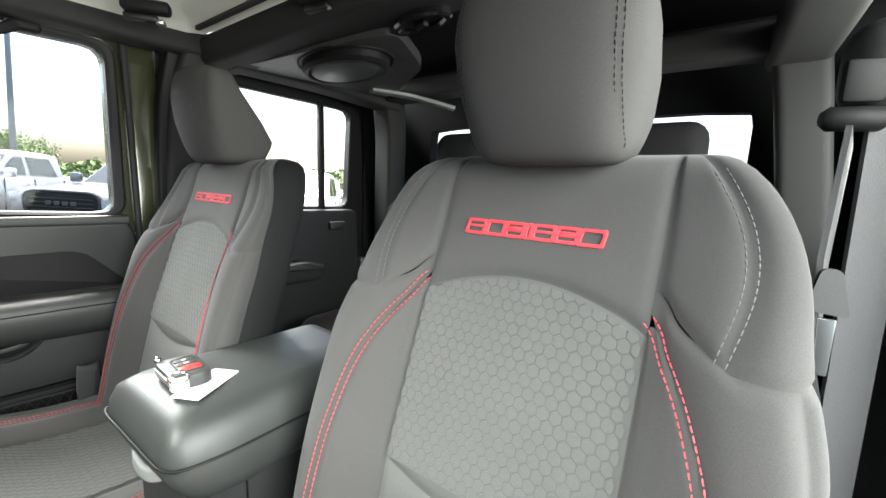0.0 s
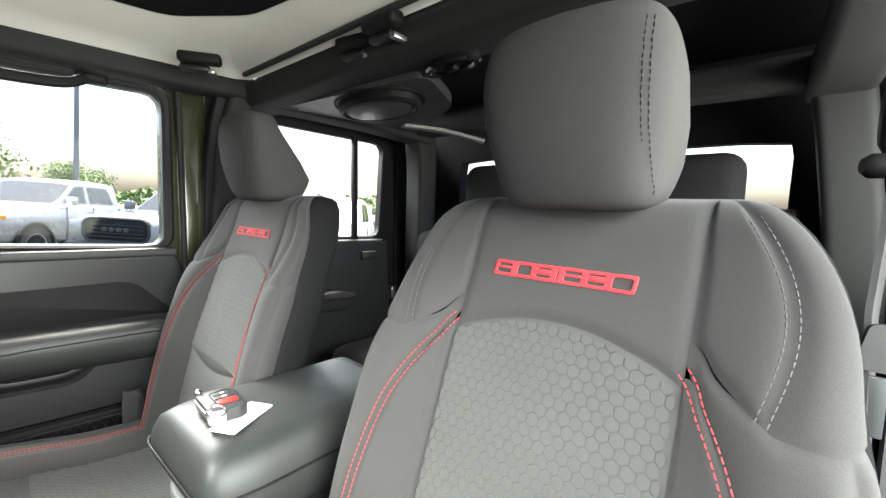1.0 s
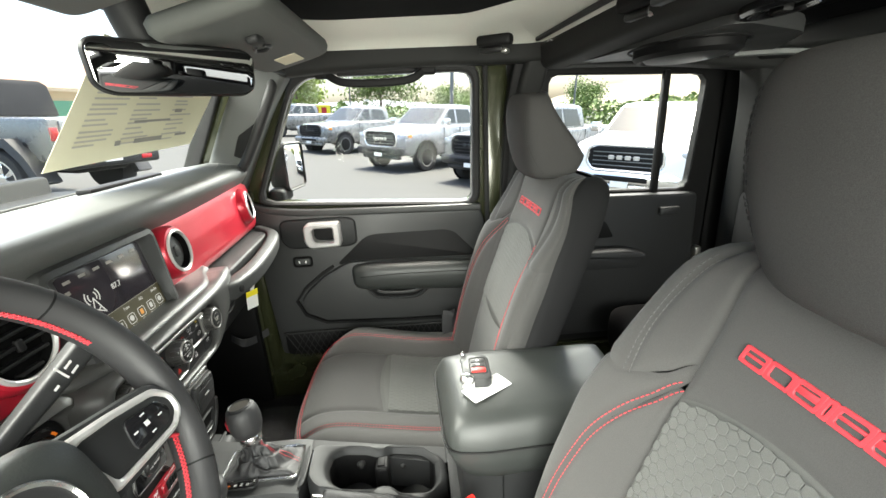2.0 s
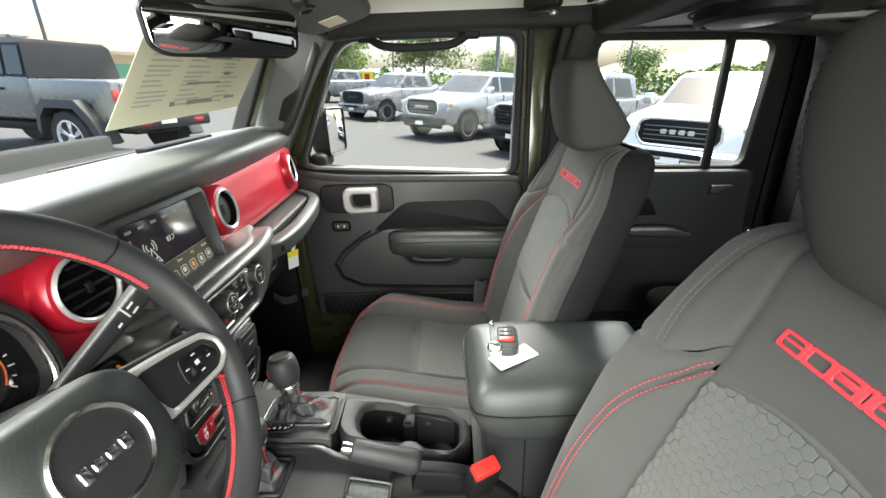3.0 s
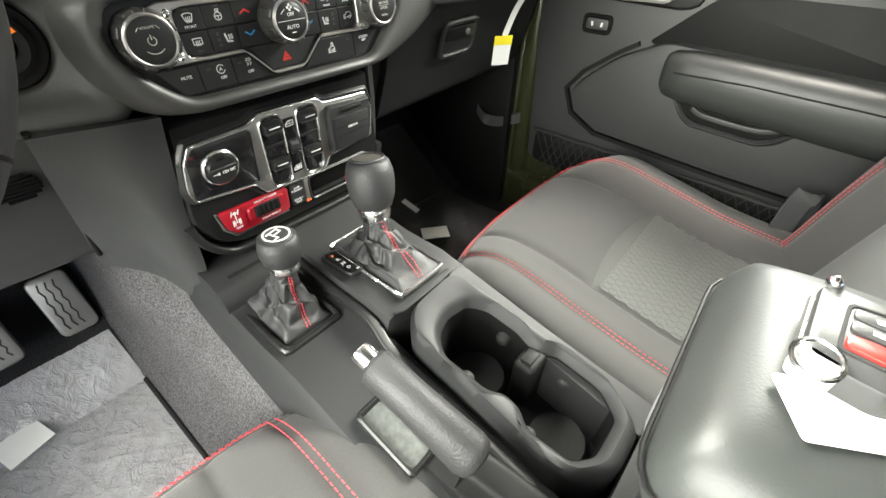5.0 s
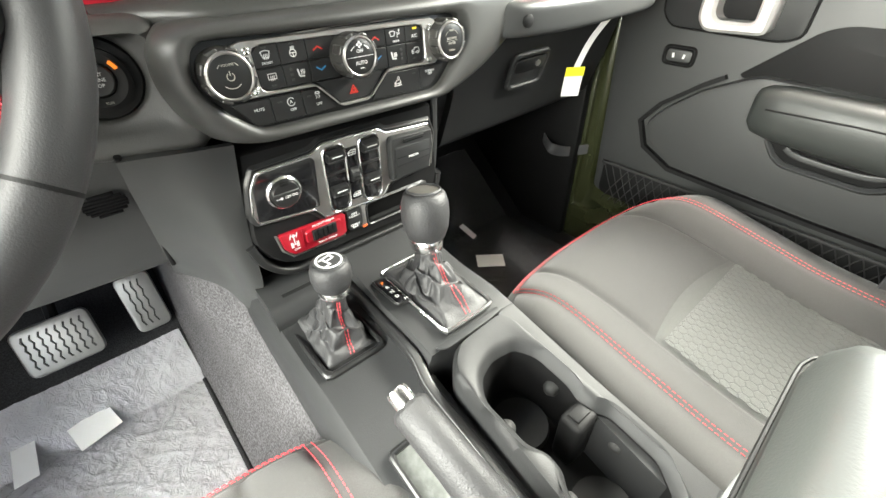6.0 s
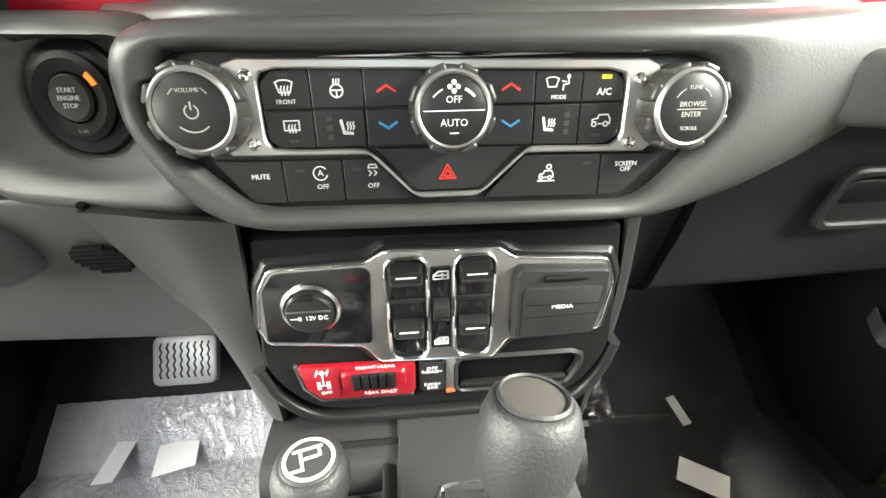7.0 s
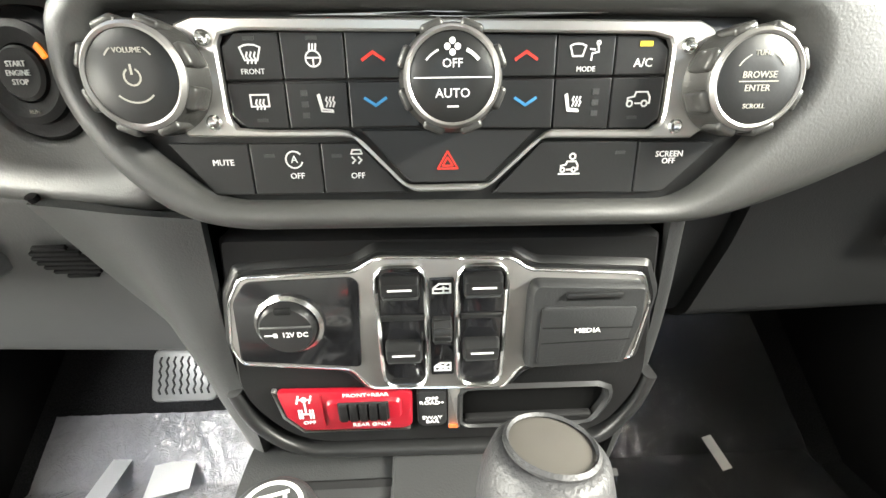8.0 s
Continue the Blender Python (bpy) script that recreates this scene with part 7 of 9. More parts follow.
loops = []
for y, low in ((0.12, 0), (0.06, 0), (0.02, 0), (-0.04, 0), (-0.10, 0), (-0.132, 0), (-0.134, 1), (-0.25, 1), (-0.386, 1), (-0.388, 0), (-0.42, 0), (-0.80, 0)):
    d = deck(max(y, -0.43))
    r = d - (0.085 if low else 0.0)
    l = d - 0.028
    loops.append([(-0.158, y, FLOOR), (-0.152, y, l - 0.06), (-0.146, y, l - 0.012), (-0.138, y, l), (-0.06, y, l), (-0.045, y, l + 0.004), (-0.036, y, max(l, r)), (-0.026, y, r), (0.058, y, r), (0.062, y, max(r, d - 0.004)), (0.088 + 0.016 * ease(-0.18, -0.36, y), y, d - 0.004), (0.093 + 0.016 * ease(-0.18, -0.36, y), y, d - 0.02), (0.104 + 0.016 * ease(-0.18, -0.36, y), y, FLOOR)])
part("body", loft(loops), M_PLASTIC, con, "dark grained console body")
# ledge under the switch panel
part("front_ledge", along_x(rounded([(0.02, 1.030), (0.03, 1.044), (0.058, 1.049), (0.09, 1.050), (0.09, 1.0), (0.02, 1.0)], 0.006, 3), -0.14, 0.108, nx=4), M_PLASTIC, con)
part("ledge_groove", along_x([(0.040, 1.0465), (0.044, 1.0485), (0.046, 1.0475), (0.042, 1.045)], -0.12, 0.115, nx=2), M_PLASTIC_DARK, con)
# cup holder module
zc = lambda y: deck(y) + 0.004
co_ = rounded([(-0.034, -0.160), (-0.010, -0.138), (0.056, -0.136), (0.068, -0.150), (0.086, -0.345), (0.062, -0.385), (0.006, -0.385), (-0.038, -0.345)], 0.014)
ci_ = rounded([(-0.022, -0.198), (-0.010, -0.180), (0.012, -0.172), (0.042, -0.176), (0.056, -0.196), (0.060, -0.236), (0.056, -0.252), (0.058, -0.268), (0.070, -0.282), (0.073, -0.336), (0.056, -0.362), (0.008, -0.362), (-0.014, -0.346), (-0.020, -0.300), (-0.008, -0.284), (-0.008, -0.266), (-0.018, -0.250)], 0.007)
cro, cri = ring_points(co_, 120, (0.022, -0.265)), ring_points(ci_, 120, (0.024, -0.268))
part("cup_holder", loft([[(x, y, zc(y) - 0.10) for x, y in cro], [(x, y, zc(y) - 0.004) for x, y in cro], [(x, y, zc(y) + 0.006) for x, y in inset(cro, 0.005)], [(x, y, zc(y) + 0.007) for x, y in inset(cri, -0.010)], [(x, y, zc(y) + 0.002) for x, y in inset(cri, -0.004)], [(x, y, zc(y) - 0.006) for x, y in cri]], cap0=False, cap1=False, m=None), M_PLASTIC, con, "raised cup holder rim", smooth=50)
# The well takes a blacker plastic than the rim.
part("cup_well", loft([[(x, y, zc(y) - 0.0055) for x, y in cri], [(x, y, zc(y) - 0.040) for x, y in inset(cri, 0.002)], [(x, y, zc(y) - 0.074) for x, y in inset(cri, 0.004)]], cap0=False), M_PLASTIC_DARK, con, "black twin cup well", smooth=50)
cup_l = [part("cup_liner", loft([[(x, y, zc(cy) - 0.072) for x, y in disc(0.033, 28, 0.020 + (cy < -0.25) * 0.007, cy)], [(x, y, zc(cy) - 0.066) for x, y in disc(0.031, 28, 0.020 + (cy < -0.25) * 0.007, cy)]]), M_RUBBER, con, "black rubber cup liner") for cy in (-0.214, -0.320)]
part("divider", merge(box((0.046, -0.263, deck(-0.26) - 0.036), (0.034, 0.026, 0.07), 0.006, 3)), M_PLASTIC_DARK, con)
part("divider_slot", box((0.046, -0.262, deck(-0.26) - 0.0005), (0.020, 0.013, 0.004), 0.001), M_PLASTIC_DARK, con)
for cx, cy in ((0.056, -0.222), (0.066, -0.300), (-0.014, -0.222), (-0.014, -0.300)):
    part("cup_nub", moved(lathe([(0.009, -0.008), (0.0085, 0.003), (0.005, 0.007), (0.001, 0.008)], 16), pose(cx, cy, deck(cy) - 0.022, 0, -90 if cx > 0.03 else 90, 0)), M_RUBBER, con, "rounded rubber grip nub")
part("deck_panel", plate(rounded([(-0.030, -0.128), (0.064, -0.128), (0.064, -0.136), (0.04, -0.138), (-0.02, -0.138)], 0.006), 0.003, 0.001, Matrix.Translation((0, 0, 1.036))), M_PLASTIC, con)
ridge = smooth_path([(-0.044, 0.03, 1.036), (-0.044, -0.04, 1.030), (-0.046, -0.11, 1.028), (-0.052, -0.15, 1.012), (-0.052, -0.22, 0.996), (-0.052, -0.33, 0.970)], 6)
part("ridge_trim", sweep(rounded([(-0.006, -0.008), (0.006, -0.008), (0.006, 0.006), (-0.006, 0.004)], 0.003), ridge), M_SATIN, con)

# gear selector
gs = thing("gear_selector", (0.027, -0.06, 1.04), "leather gear selector with red stitched boot and silver collar", "gear lever")
gf = Matrix.Translation((0.026, -0.060, 1.041))
bo_ = rounded([(-0.038, -0.066), (0.038, -0.066), (0.038, 0.066), (-0.038, 0.066)], 0.008)
bi_ = rounded([(-0.034, -0.062), (0.034, -0.062), (0.034, 0.062), (-0.034, 0.062)], 0.007)
part("chrome_frame", frame_ring(bo_, bi_, 0.006, 0.002, gf, n=64, c=(0, 0)), M_CHROME, gs, "bright frame round the boot")


def boot(base, ring, half, hgt, rr, par, seed, tilt=0.0):
    """A gathered leather boot from its plate up to the lever's collar."""
    def at(u, v):
        a = 2 * math.pi * u
        c, s = math.cos(a), math.sin(a)
        k = max(abs(c) / half[0], abs(s) / half[1])
        sq = Vector((c / k, s / k))
        rd = Vector((c * rr, s * rr))
        t = v ** 0.62
        f = ease(0, 1, t)
        p = sq.lerp(rd, f)
        crumple = math.sin(math.pi * v)
        fold = 1 + crumple * (0.10 * math.sin(5 * a + seed + 4 * v) + 0.07 * math.sin(9 * a + seed * 2 - 7 * v) + 0.16 * noise.noise((c * 1.5 + seed, s * 1.5, v * 3)) - 0.34 * abs(noise.noise((c * 2.4 + seed, s * 2.4, v * 5.5))) + 0.09 * math.sin(17 * v + 2.2 * math.sin(a + seed)))
        ctr = Vector(base).lerp(Vector(ring), v)
        z = ctr.z + 0.005 * crumple * math.sin(6 * math.pi * v + 3 * a)
        return Vector((ctr.x + p.x * fold, ctr.y + p.y * fold, z))
    bt = part("boot", grid(at, 110, 56), M_LEATHER_SOFT, par, "gathered black leather boot", smooth=70)
    for off in (-0.017, 0.017):
        pts, nrm = [], []
        for i in range(60):
            v = 0.04 + 0.92 * i / 59
            u = 0.75 + off * (0.4 + 0.6 * v) + 0.012 * math.sin(5 * v)
            p = at(u, v)
            n = (at(u + 0.01, v) - at(u - 0.01, v)).cross(at(u, v + 0.01) - at(u, v - 0.01)).normalized()
            pts.append(p), nrm.append(n if n.y < 0 else -n)
        part("boot_stitching", stitches(pts, nrm, 0.0, 0.0030, 0.0014, 0.00042, 0.0004), M_RED_THREAD, bt, smooth=0)
    return bt


boot((0.026, -0.060, 1.042), (0.030, -0.045, 1.095), (0.034, 0.062), 0.05, 0.013, gs, 1.0)


def lever_knob(par, ring, axis, prof_ring, prof_body, cap_r, cap_h, top_mat):
    ax_ = Vector(axis).normalized()
    m = Matrix.Translation(ring) @ ax_.to_track_quat("Z", "Y").to_matrix().to_4x4()
    part("collar", lathe(prof_ring, 40, m), M_CHROME, par, "bright metal collar")
    kb = part("knob", lathe(prof_body, 48, m), M_LEATHER_SOFT, par, "black leather knob", smooth=80)
    return m, kb


m, kb = lever_knob(gs, (0.030, -0.046, 1.092), (0.10, 0.16, 1.0), [(0.0165, 0.0), (0.0180, 0.003), (0.0190, 0.012), (0.0175, 0.016), (0.0165, 0.017)],
                   [(0.0170, 0.014), (0.0215, 0.018), (0.0258, 0.030), (0.0272, 0.045), (0.0264, 0.058), (0.0232, 0.068), (0.0190, 0.0715), (0.0172, 0.0705)], 0, 0, None)
part("knob_ring", lathe([(0.0190, 0.068), (0.0192, 0.0725), (0.0178, 0.0738), (0.0168, 0.0725)], 40, m, caps=False), M_LEATHER_SOFT, kb)
part("knob_badge", lathe([(0.0170, 0.066), (0.0170, 0.0718), (0.008, 0.0726)], 40, m), mat("warm_grey_insert", (0.06, 0.056, 0.05), 0.3, var=0.08), kb, "smooth grey oval insert")
part("release_button", moved(box((0, 0, 0), (0.006, 0.010, 0.018), 0.0028, 2), Matrix.Translation((0.0225, -0.0155, 1.134)) @ pose(0, 0, 0, 9, -6, -57)), M_RED_PLASTIC, kb, "red release button")
part("collar_window", moved(box((0, -0.0185, 0.009), (0.010, 0.002, 0.006), 0.0005, 1), m), M_GREYMETAL, gs)
# gear display
gd = thing("gear_display", (-0.018, -0.06, 1.04), "black gear position display with a lit amber letter", "display")
gdm = Matrix.Translation((-0.0165, -0.031, 1.0440)) @ Matrix.Rotation(radians(2), 4, "Z") @ Matrix.Diagonal((0.80, 0.72, 0.9, 1))
part("window", plate(rounded([(-0.011, -0.036), (0.011, -0.040), (0.011, 0.030), (-0.011, 0.034)], 0.006), 0.003, 0.001, gdm), M_GLOSS, gd)
part("chrome_edge", frame_ring(rounded([(-0.0135, -0.039), (0.0135, -0.043), (0.0135, 0.033), (-0.0135, 0.037)], 0.007), rounded([(-0.011, -0.036), (0.011, -0.040), (0.011, 0.030), (-0.011, 0.034)], 0.006), 0.004, 0.0012, gdm, n=48, c=(0, 0)), M_SATIN, gd)
for k, wd in enumerate("PRND"):
    text(wd, 0.0085, gdm @ Matrix.Translation((-0.002, 0.020 - 0.0135 * k, 0.0032)), M_LED if k == 0 else M_UI_WHITE, gd)
text("M", 0.0070, gdm @ Matrix.Translation((0.005, -0.034, 0.0032)), M_UI_WHITE, gd)

# transfer lever
tl_ = thing("transfer_lever", (-0.1, -0.04, 1.0), "short leather transfer lever with stitched boot and white shift pattern", "gear lever")
tf = Matrix.Translation((-0.090, -0.012, 1.012))
part("plate_frame", frame_ring(rounded([(-0.040, -0.062), (0.036, -0.062), (0.036, 0.062), (-0.040, 0.062)], 0.008), rounded([(-0.033, -0.055), (0.030, -0.055), (0.030, 0.055), (-0.033, 0.055)], 0.006), 0.006, 0.002, tf, n=64, c=(0, 0)), M_SATIN, tl_)
part("well_floor", plate(rect(0.064, 0.110, 0.004, -0.0015, 0), 0.001, 0.0003, tf), M_PLASTIC_DARK, tl_)
boot((-0.092, -0.016, 1.013), (-0.085, -0.028, 1.082), (0.029, 0.044), 0.06, 0.013, tl_, 4.0)
m, kb = lever_knob(tl_, (-0.084, -0.028, 1.080), (0.06, 0.02, 1.0), [(0.0145, 0.0), (0.0165, 0.002), (0.0170, 0.009), (0.0160, 0.011)],
                   [(0.0160, 0.009), (0.0190, 0.013), (0.0212, 0.022), (0.0212, 0.032), (0.0190, 0.040), (0.0160, 0.042)], 0, 0, None)
part("knob_disc", lathe([(0.0155, 0.038), (0.0155, 0.0425), (0.0145, 0.0434), (0.010, 0.0436)], 40, m), M_PLASTIC_MID, kb, "grey disc with a white pattern")
part("disc_ring", frame_ring(disc(0.0138, 40), disc(0.0118, 40), 0.0006, 0.0002, m @ Matrix.Translation((0, 0, 0.0433)), n=40), M_PRINT, kb)
part("shift_pattern", merge(bars([(0.0, 0.004, 0.014, 0.0016, 0), (-0.006, 0.008, 0.0016, 0.009, 0), (0.0, 0.0, 0.0016, 0.010, 0), (0.006, 0.0, 0.0016, 0.016, 0), (0.003, -0.006, 0.007, 0.0016, 0)], m @ Matrix.Translation((0, 0, 0.0437)), 0.0004)), M_PRINT, kb, smooth=0)

# hand brake
hb = thing("hand_brake", (-0.09, -0.28, 0.98), "black leather hand brake lever with a chrome button", "hand brake")
ha, hz = Vector((-0.107, -0.190, 1.091)), Vector((-0.095, -0.294, 1.044))
part("grip", sweep([(0.0168 * math.cos(t), 0.0190 * math.sin(t)) for t in [2 * math.pi * i / 20 for i in range(20)]], [ha.lerp(hz, f) for f in (0.0, 0.04, 0.5, 0.9, 0.97, 1.0)], scale=[0.75, 0.95, 1.0, 1.12, 1.0, 0.7]), M_LEATHER_SOFT, hb, "grained black grip", smooth=80)
dd = (ha - hz).normalized()
part("button", moved(lathe([(0.0095, 0.0), (0.0095, 0.015), (0.0085, 0.018)], 20), Matrix.Translation(ha - dd * 0.004) @ dd.to_track_quat("Z", "Y").to_matrix().to_4x4()), M_CHROME, hb, "bright push button")
part("lever_base", sweep(rounded([(-0.016, -0.022), (0.016, -0.022), (0.014, 0.018), (-0.014, 0.018)], 0.008), smooth_path([(-0.094, -0.285, 1.020), (-0.084, -0.345, 1.002), (-0.078, -0.40, 0.975), (-0.076, -0.45, 0.93)], 5)), M_PLASTIC_DARK, hb)
part("slot_cover", box((-0.082, -0.31, 0.972), (0.05, 0.15, 0.02), 0.006), M_PLASTIC_DARK, hb)
tr = thing("console_tray", (-0.115, -0.225, 0.985), "small open console tray with a patterned rubber mat", "tray")
tm = Matrix.Translation((-0.103, -0.207, 0.988)) @ pose(0, 0, 0, 13, 0, 0)
part("rim", frame_ring(rect(0.040, 0.078, 0.006), rect(0.031, 0.067, 0.004), 0.008, 0.002, tm, n=48, c=(0, 0)), M_SATIN, tr)
part("mat", plate(rect(0.031, 0.067, 0.004), 0.002, 0.0005, tm), mat("mottled_rubber_mat", (0.07, 0.075, 0.07), 0.7, var=0.8, vscale=160, grain=0.6, gscale=300), tr, "mottled grey rubber mat")

# armrest box
ab = thing("armrest_box", (0.03, -0.55, FLOOR), "black vinyl armrest lid on the console box", "armrest")
lo_ = rounded([(-0.084, -0.378), (0.138, -0.372), (0.150, -0.44), (0.140, -0.72), (-0.080, -0.72), (-0.092, -0.44)], [0.03, 0.03, 0.02, 0.02, 0.02, 0.02])
lp_ = ring_points(lo_, 96, (0.028, -0.55))
part("lid", loft([[(x, y - 0.024 * ease(-0.55, -0.40, y), 1.075) for x, y in inset(lp_, 0.012)], [(x, y - 0.021 * ease(-0.55, -0.40, y), 1.080) for x, y in inset(lp_, 0.005)], [(x, y - 0.013 * ease(-0.55, -0.40, y), 1.095) for x, y in inset(lp_, 0.002)], [(x, y - 0.004 * ease(-0.55, -0.40, y), 1.118) for x, y in lp_], [(x, y, 1.145) for x, y in inset(lp_, 0.006)], [(x, y, 1.164) for x, y in inset(lp_, 0.016)], *[[(0.028 + (x - 0.028) * f, -0.55 + (y + 0.55) * f2, z) for x, y in lp_] for f, f2, z in ((0.76, 0.86, 1.174), (0.6, 0.75, 1.178), (0.3, 0.4, 1.181), (0.08, 0.1, 1.182))]]), M_LEATHER, ab, "padded black vinyl lid", smooth=80)
part("lid_seam", tube([(x, y, 1.131) for x, y in inset(lp_, 0.0012)], 0.0016, 6, closed=True), M_PLASTIC_DARK, ab)
part("box", loft([[(x, y, z) for x, y in rounded([(-0.070, -0.405), (0.118, -0.405), (0.122, -0.74), (-0.074, -0.74)], 0.02)] for z in (FLOOR, 1.076)]), M_PLASTIC, ab)
part("box_seam", box((-0.0745, -0.47, 0.98), (0.002, 0.0015, 0.19)), M_PLASTIC_DARK, ab)
part("front_latch", sweep(rounded([(-0.004, -0.007), (0.004, -0.009), (0.004, 0.007), (-0.003, 0.008)], 0.003), smooth_path([(0.047, -0.390, 1.106), (0.024, -0.382, 1.101), (-0.020, -0.382, 1.104), (-0.047, -0.392, 1.114)], 6), up=(0, 0, 1)), M_TRIM_GREY, ab, "pale grey lid latch")

# key on the lid
ky = thing("key_fob", (0.02, -0.45, 1.18), "black key fob with a red button on the armrest lid", "key")
km = Matrix.Translation((0.036, -0.444, 1.1830)) @ Matrix.Rotation(radians(-4), 4, "Z")
part("body", plate(rounded([(-0.030, -0.026), (0.026, -0.026), (0.038, -0.016), (0.038, 0.020), (0.030, 0.024), (-0.036, 0.022), (-0.038, -0.016)], 0.006), 0.0165, 0.003, km), M_PLASTIC_MID, ky, "scuffed grey fob case")
part("side_strip", plate(rounded([(-0.030, 0.0215), (0.028, 0.0235), (0.028, 0.0258), (-0.030, 0.0240)], 0.0008), 0.006, 0.001, km @ Matrix.Translation((0, 0, 0.005))), M_SILVER, ky, "dull metal edge strip")
part("button_field", frame_ring(rounded([(-0.022, -0.021), (0.024, -0.021), (0.028, -0.012), (0.024, 0.010), (-0.022, 0.010)], 0.004), rounded([(-0.020, -0.019), (0.022, -0.019), (0.026, -0.012), (0.022, 0.008), (-0.020, 0.008)], 0.004), 0.0012, 0.0004, km @ Matrix.Translation((0, 0, 0.0162)), n=48, c=(0, -0.006)), M_RUBBER, ky)
part("button", plate(rounded([(-0.018, -0.018), (-0.007, -0.018), (-0.005, -0.006), (-0.007, 0.007), (-0.018, 0.007)], 0.003), 0.0025, 0.0008, km @ Matrix.Translation((0, 0, 0.0162))), M_BUCKLE, ky, "red alarm button")
for kx in (0.003, 0.015):
    part("button", plate(rect(0.010, 0.024, 0.003, kx, -0.0055), 0.002, 0.0006, km @ Matrix.Translation((0, 0, 0.0162))), M_PLASTIC_MID, ky)
part("button_print", bars([(0.003, -0.0055, 0.004, 0.006, 0), (0.015, -0.0055, 0.004, 0.005, 20)], km @ Matrix.Translation((0, 0, 0.0183)), 0.0002), M_PRINT, ky, smooth=0)
part("corner_tab", plate(rounded([(-0.043, 0.004), (-0.030, 0.004), (-0.026, 0.024), (-0.040, 0.024)], 0.004), 0.015, 0.002, km @ Matrix.Translation((0, 0, 0.0015))), M_BRIGHT, ky, "bright metal key loop housing")
part("key_ring", tube([tuple(km @ Vector((-0.040 + 0.011 * math.cos(t), 0.016 + 0.011 * math.sin(t), 0.019 + 0.003 * math.cos(t)))) for t in [2 * math.pi * i / 24 for i in range(24)]], 0.0014, 6, closed=True), M_CHROME, ky)
part("ring_ball", moved(lathe([(0.001, -0.005), (0.0042, -0.0025), (0.005, 0.0), (0.0042, 0.0025), (0.001, 0.005)], 16), km @ Matrix.Translation((0.036, 0.019, 0.018))), M_CHROME, ky)
cd = thing("key_card", (0.0, -0.49, 1.18), "white plastic card lying under the key fob", "card")
part("card", plate(rect(0.080, 0.038, 0.003), 0.0014, 0.0004, Matrix.Translation((-0.002, -0.458, 1.1815)) @ Matrix.Rotation(radians(-60), 4, "Z")), M_WHITE, cd)

# belt buckle
bk = thing("belt_buckle", (-0.118, -0.40, 0.9), "black belt buckle with a red release button", "buckle")
bm_ = Matrix.Translation((-0.121, -0.394, 1.038)) @ pose(0, 0, 0, 0, 0, -62) @ pose(0, 0, 0, 18, 0, 0)
part("body", box((0, 0, 0), (0.048, 0.028, 0.072), 0.006, 3, bm_), M_PLASTIC_DARK, bk)
part("release_button", box((0, 0.0, 0.037), (0.042, 0.022, 0.018), 0.003, 2, bm_), M_BUCKLE, bk, "red release button")
part("stem", box((0.004, 0.0, -0.075), (0.03, 0.008, 0.09), 0.002, 2, bm_), M_PLASTIC, bk)

# floor coverings and pedals
tunnel = thing("floor_tunnel", (-0.16, 0.1, FLOOR), "grey carpet over the transmission tunnel", "carpet")
part("carpet", sheet_of([[(-0.160, 0.62, 1.14), (-0.180, 0.32, 1.095), (-0.176, 0.215, 1.040), (-0.148, 0.13, 1.000), (-0.137, -0.05, 0.972), (-0.140, -0.25, 0.938), (-0.140, -0.5, 0.90)],
                         [(-0.205, 0.62, 1.06), (-0.206, 0.34, 0.990), (-0.198, 0.235, 0.940), (-0.172, 0.13, 0.918), (-0.162, -0.05, 0.895), (-0.168, -0.25, 0.865), (-0.168, -0.5, 0.84)],
                         [(-0.235, 0.64, 0.95), (-0.220, 0.38, 0.86), (-0.208, 0.27, 0.82), (-0.198, 0.13, 0.805), (-0.196, -0.05, 0.795), (-0.192, -0.25, 0.77), (-0.19, -0.5, 0.75)],
                         [(-0.265, 0.66, 0.84), (-0.252, 0.44, 0.748), (-0.244, 0.30, 0.722), (-0.240, 0.13, 0.714), (-0.235, -0.05, 0.710), (-0.225, -0.25, 0.708), (-0.215, -0.5, 0.706)]], thick=0.006), M_CARPET_GREY, tunnel)
part("edge_piping", tube(smooth_path([(-0.2445, 0.30, 0.727), (-0.2405, 0.13, 0.719), (-0.2355, -0.05, 0.715), (-0.2255, -0.25, 0.713)], 6), 0.004, 8), M_CARPET, tunnel, "dark bound carpet edge")


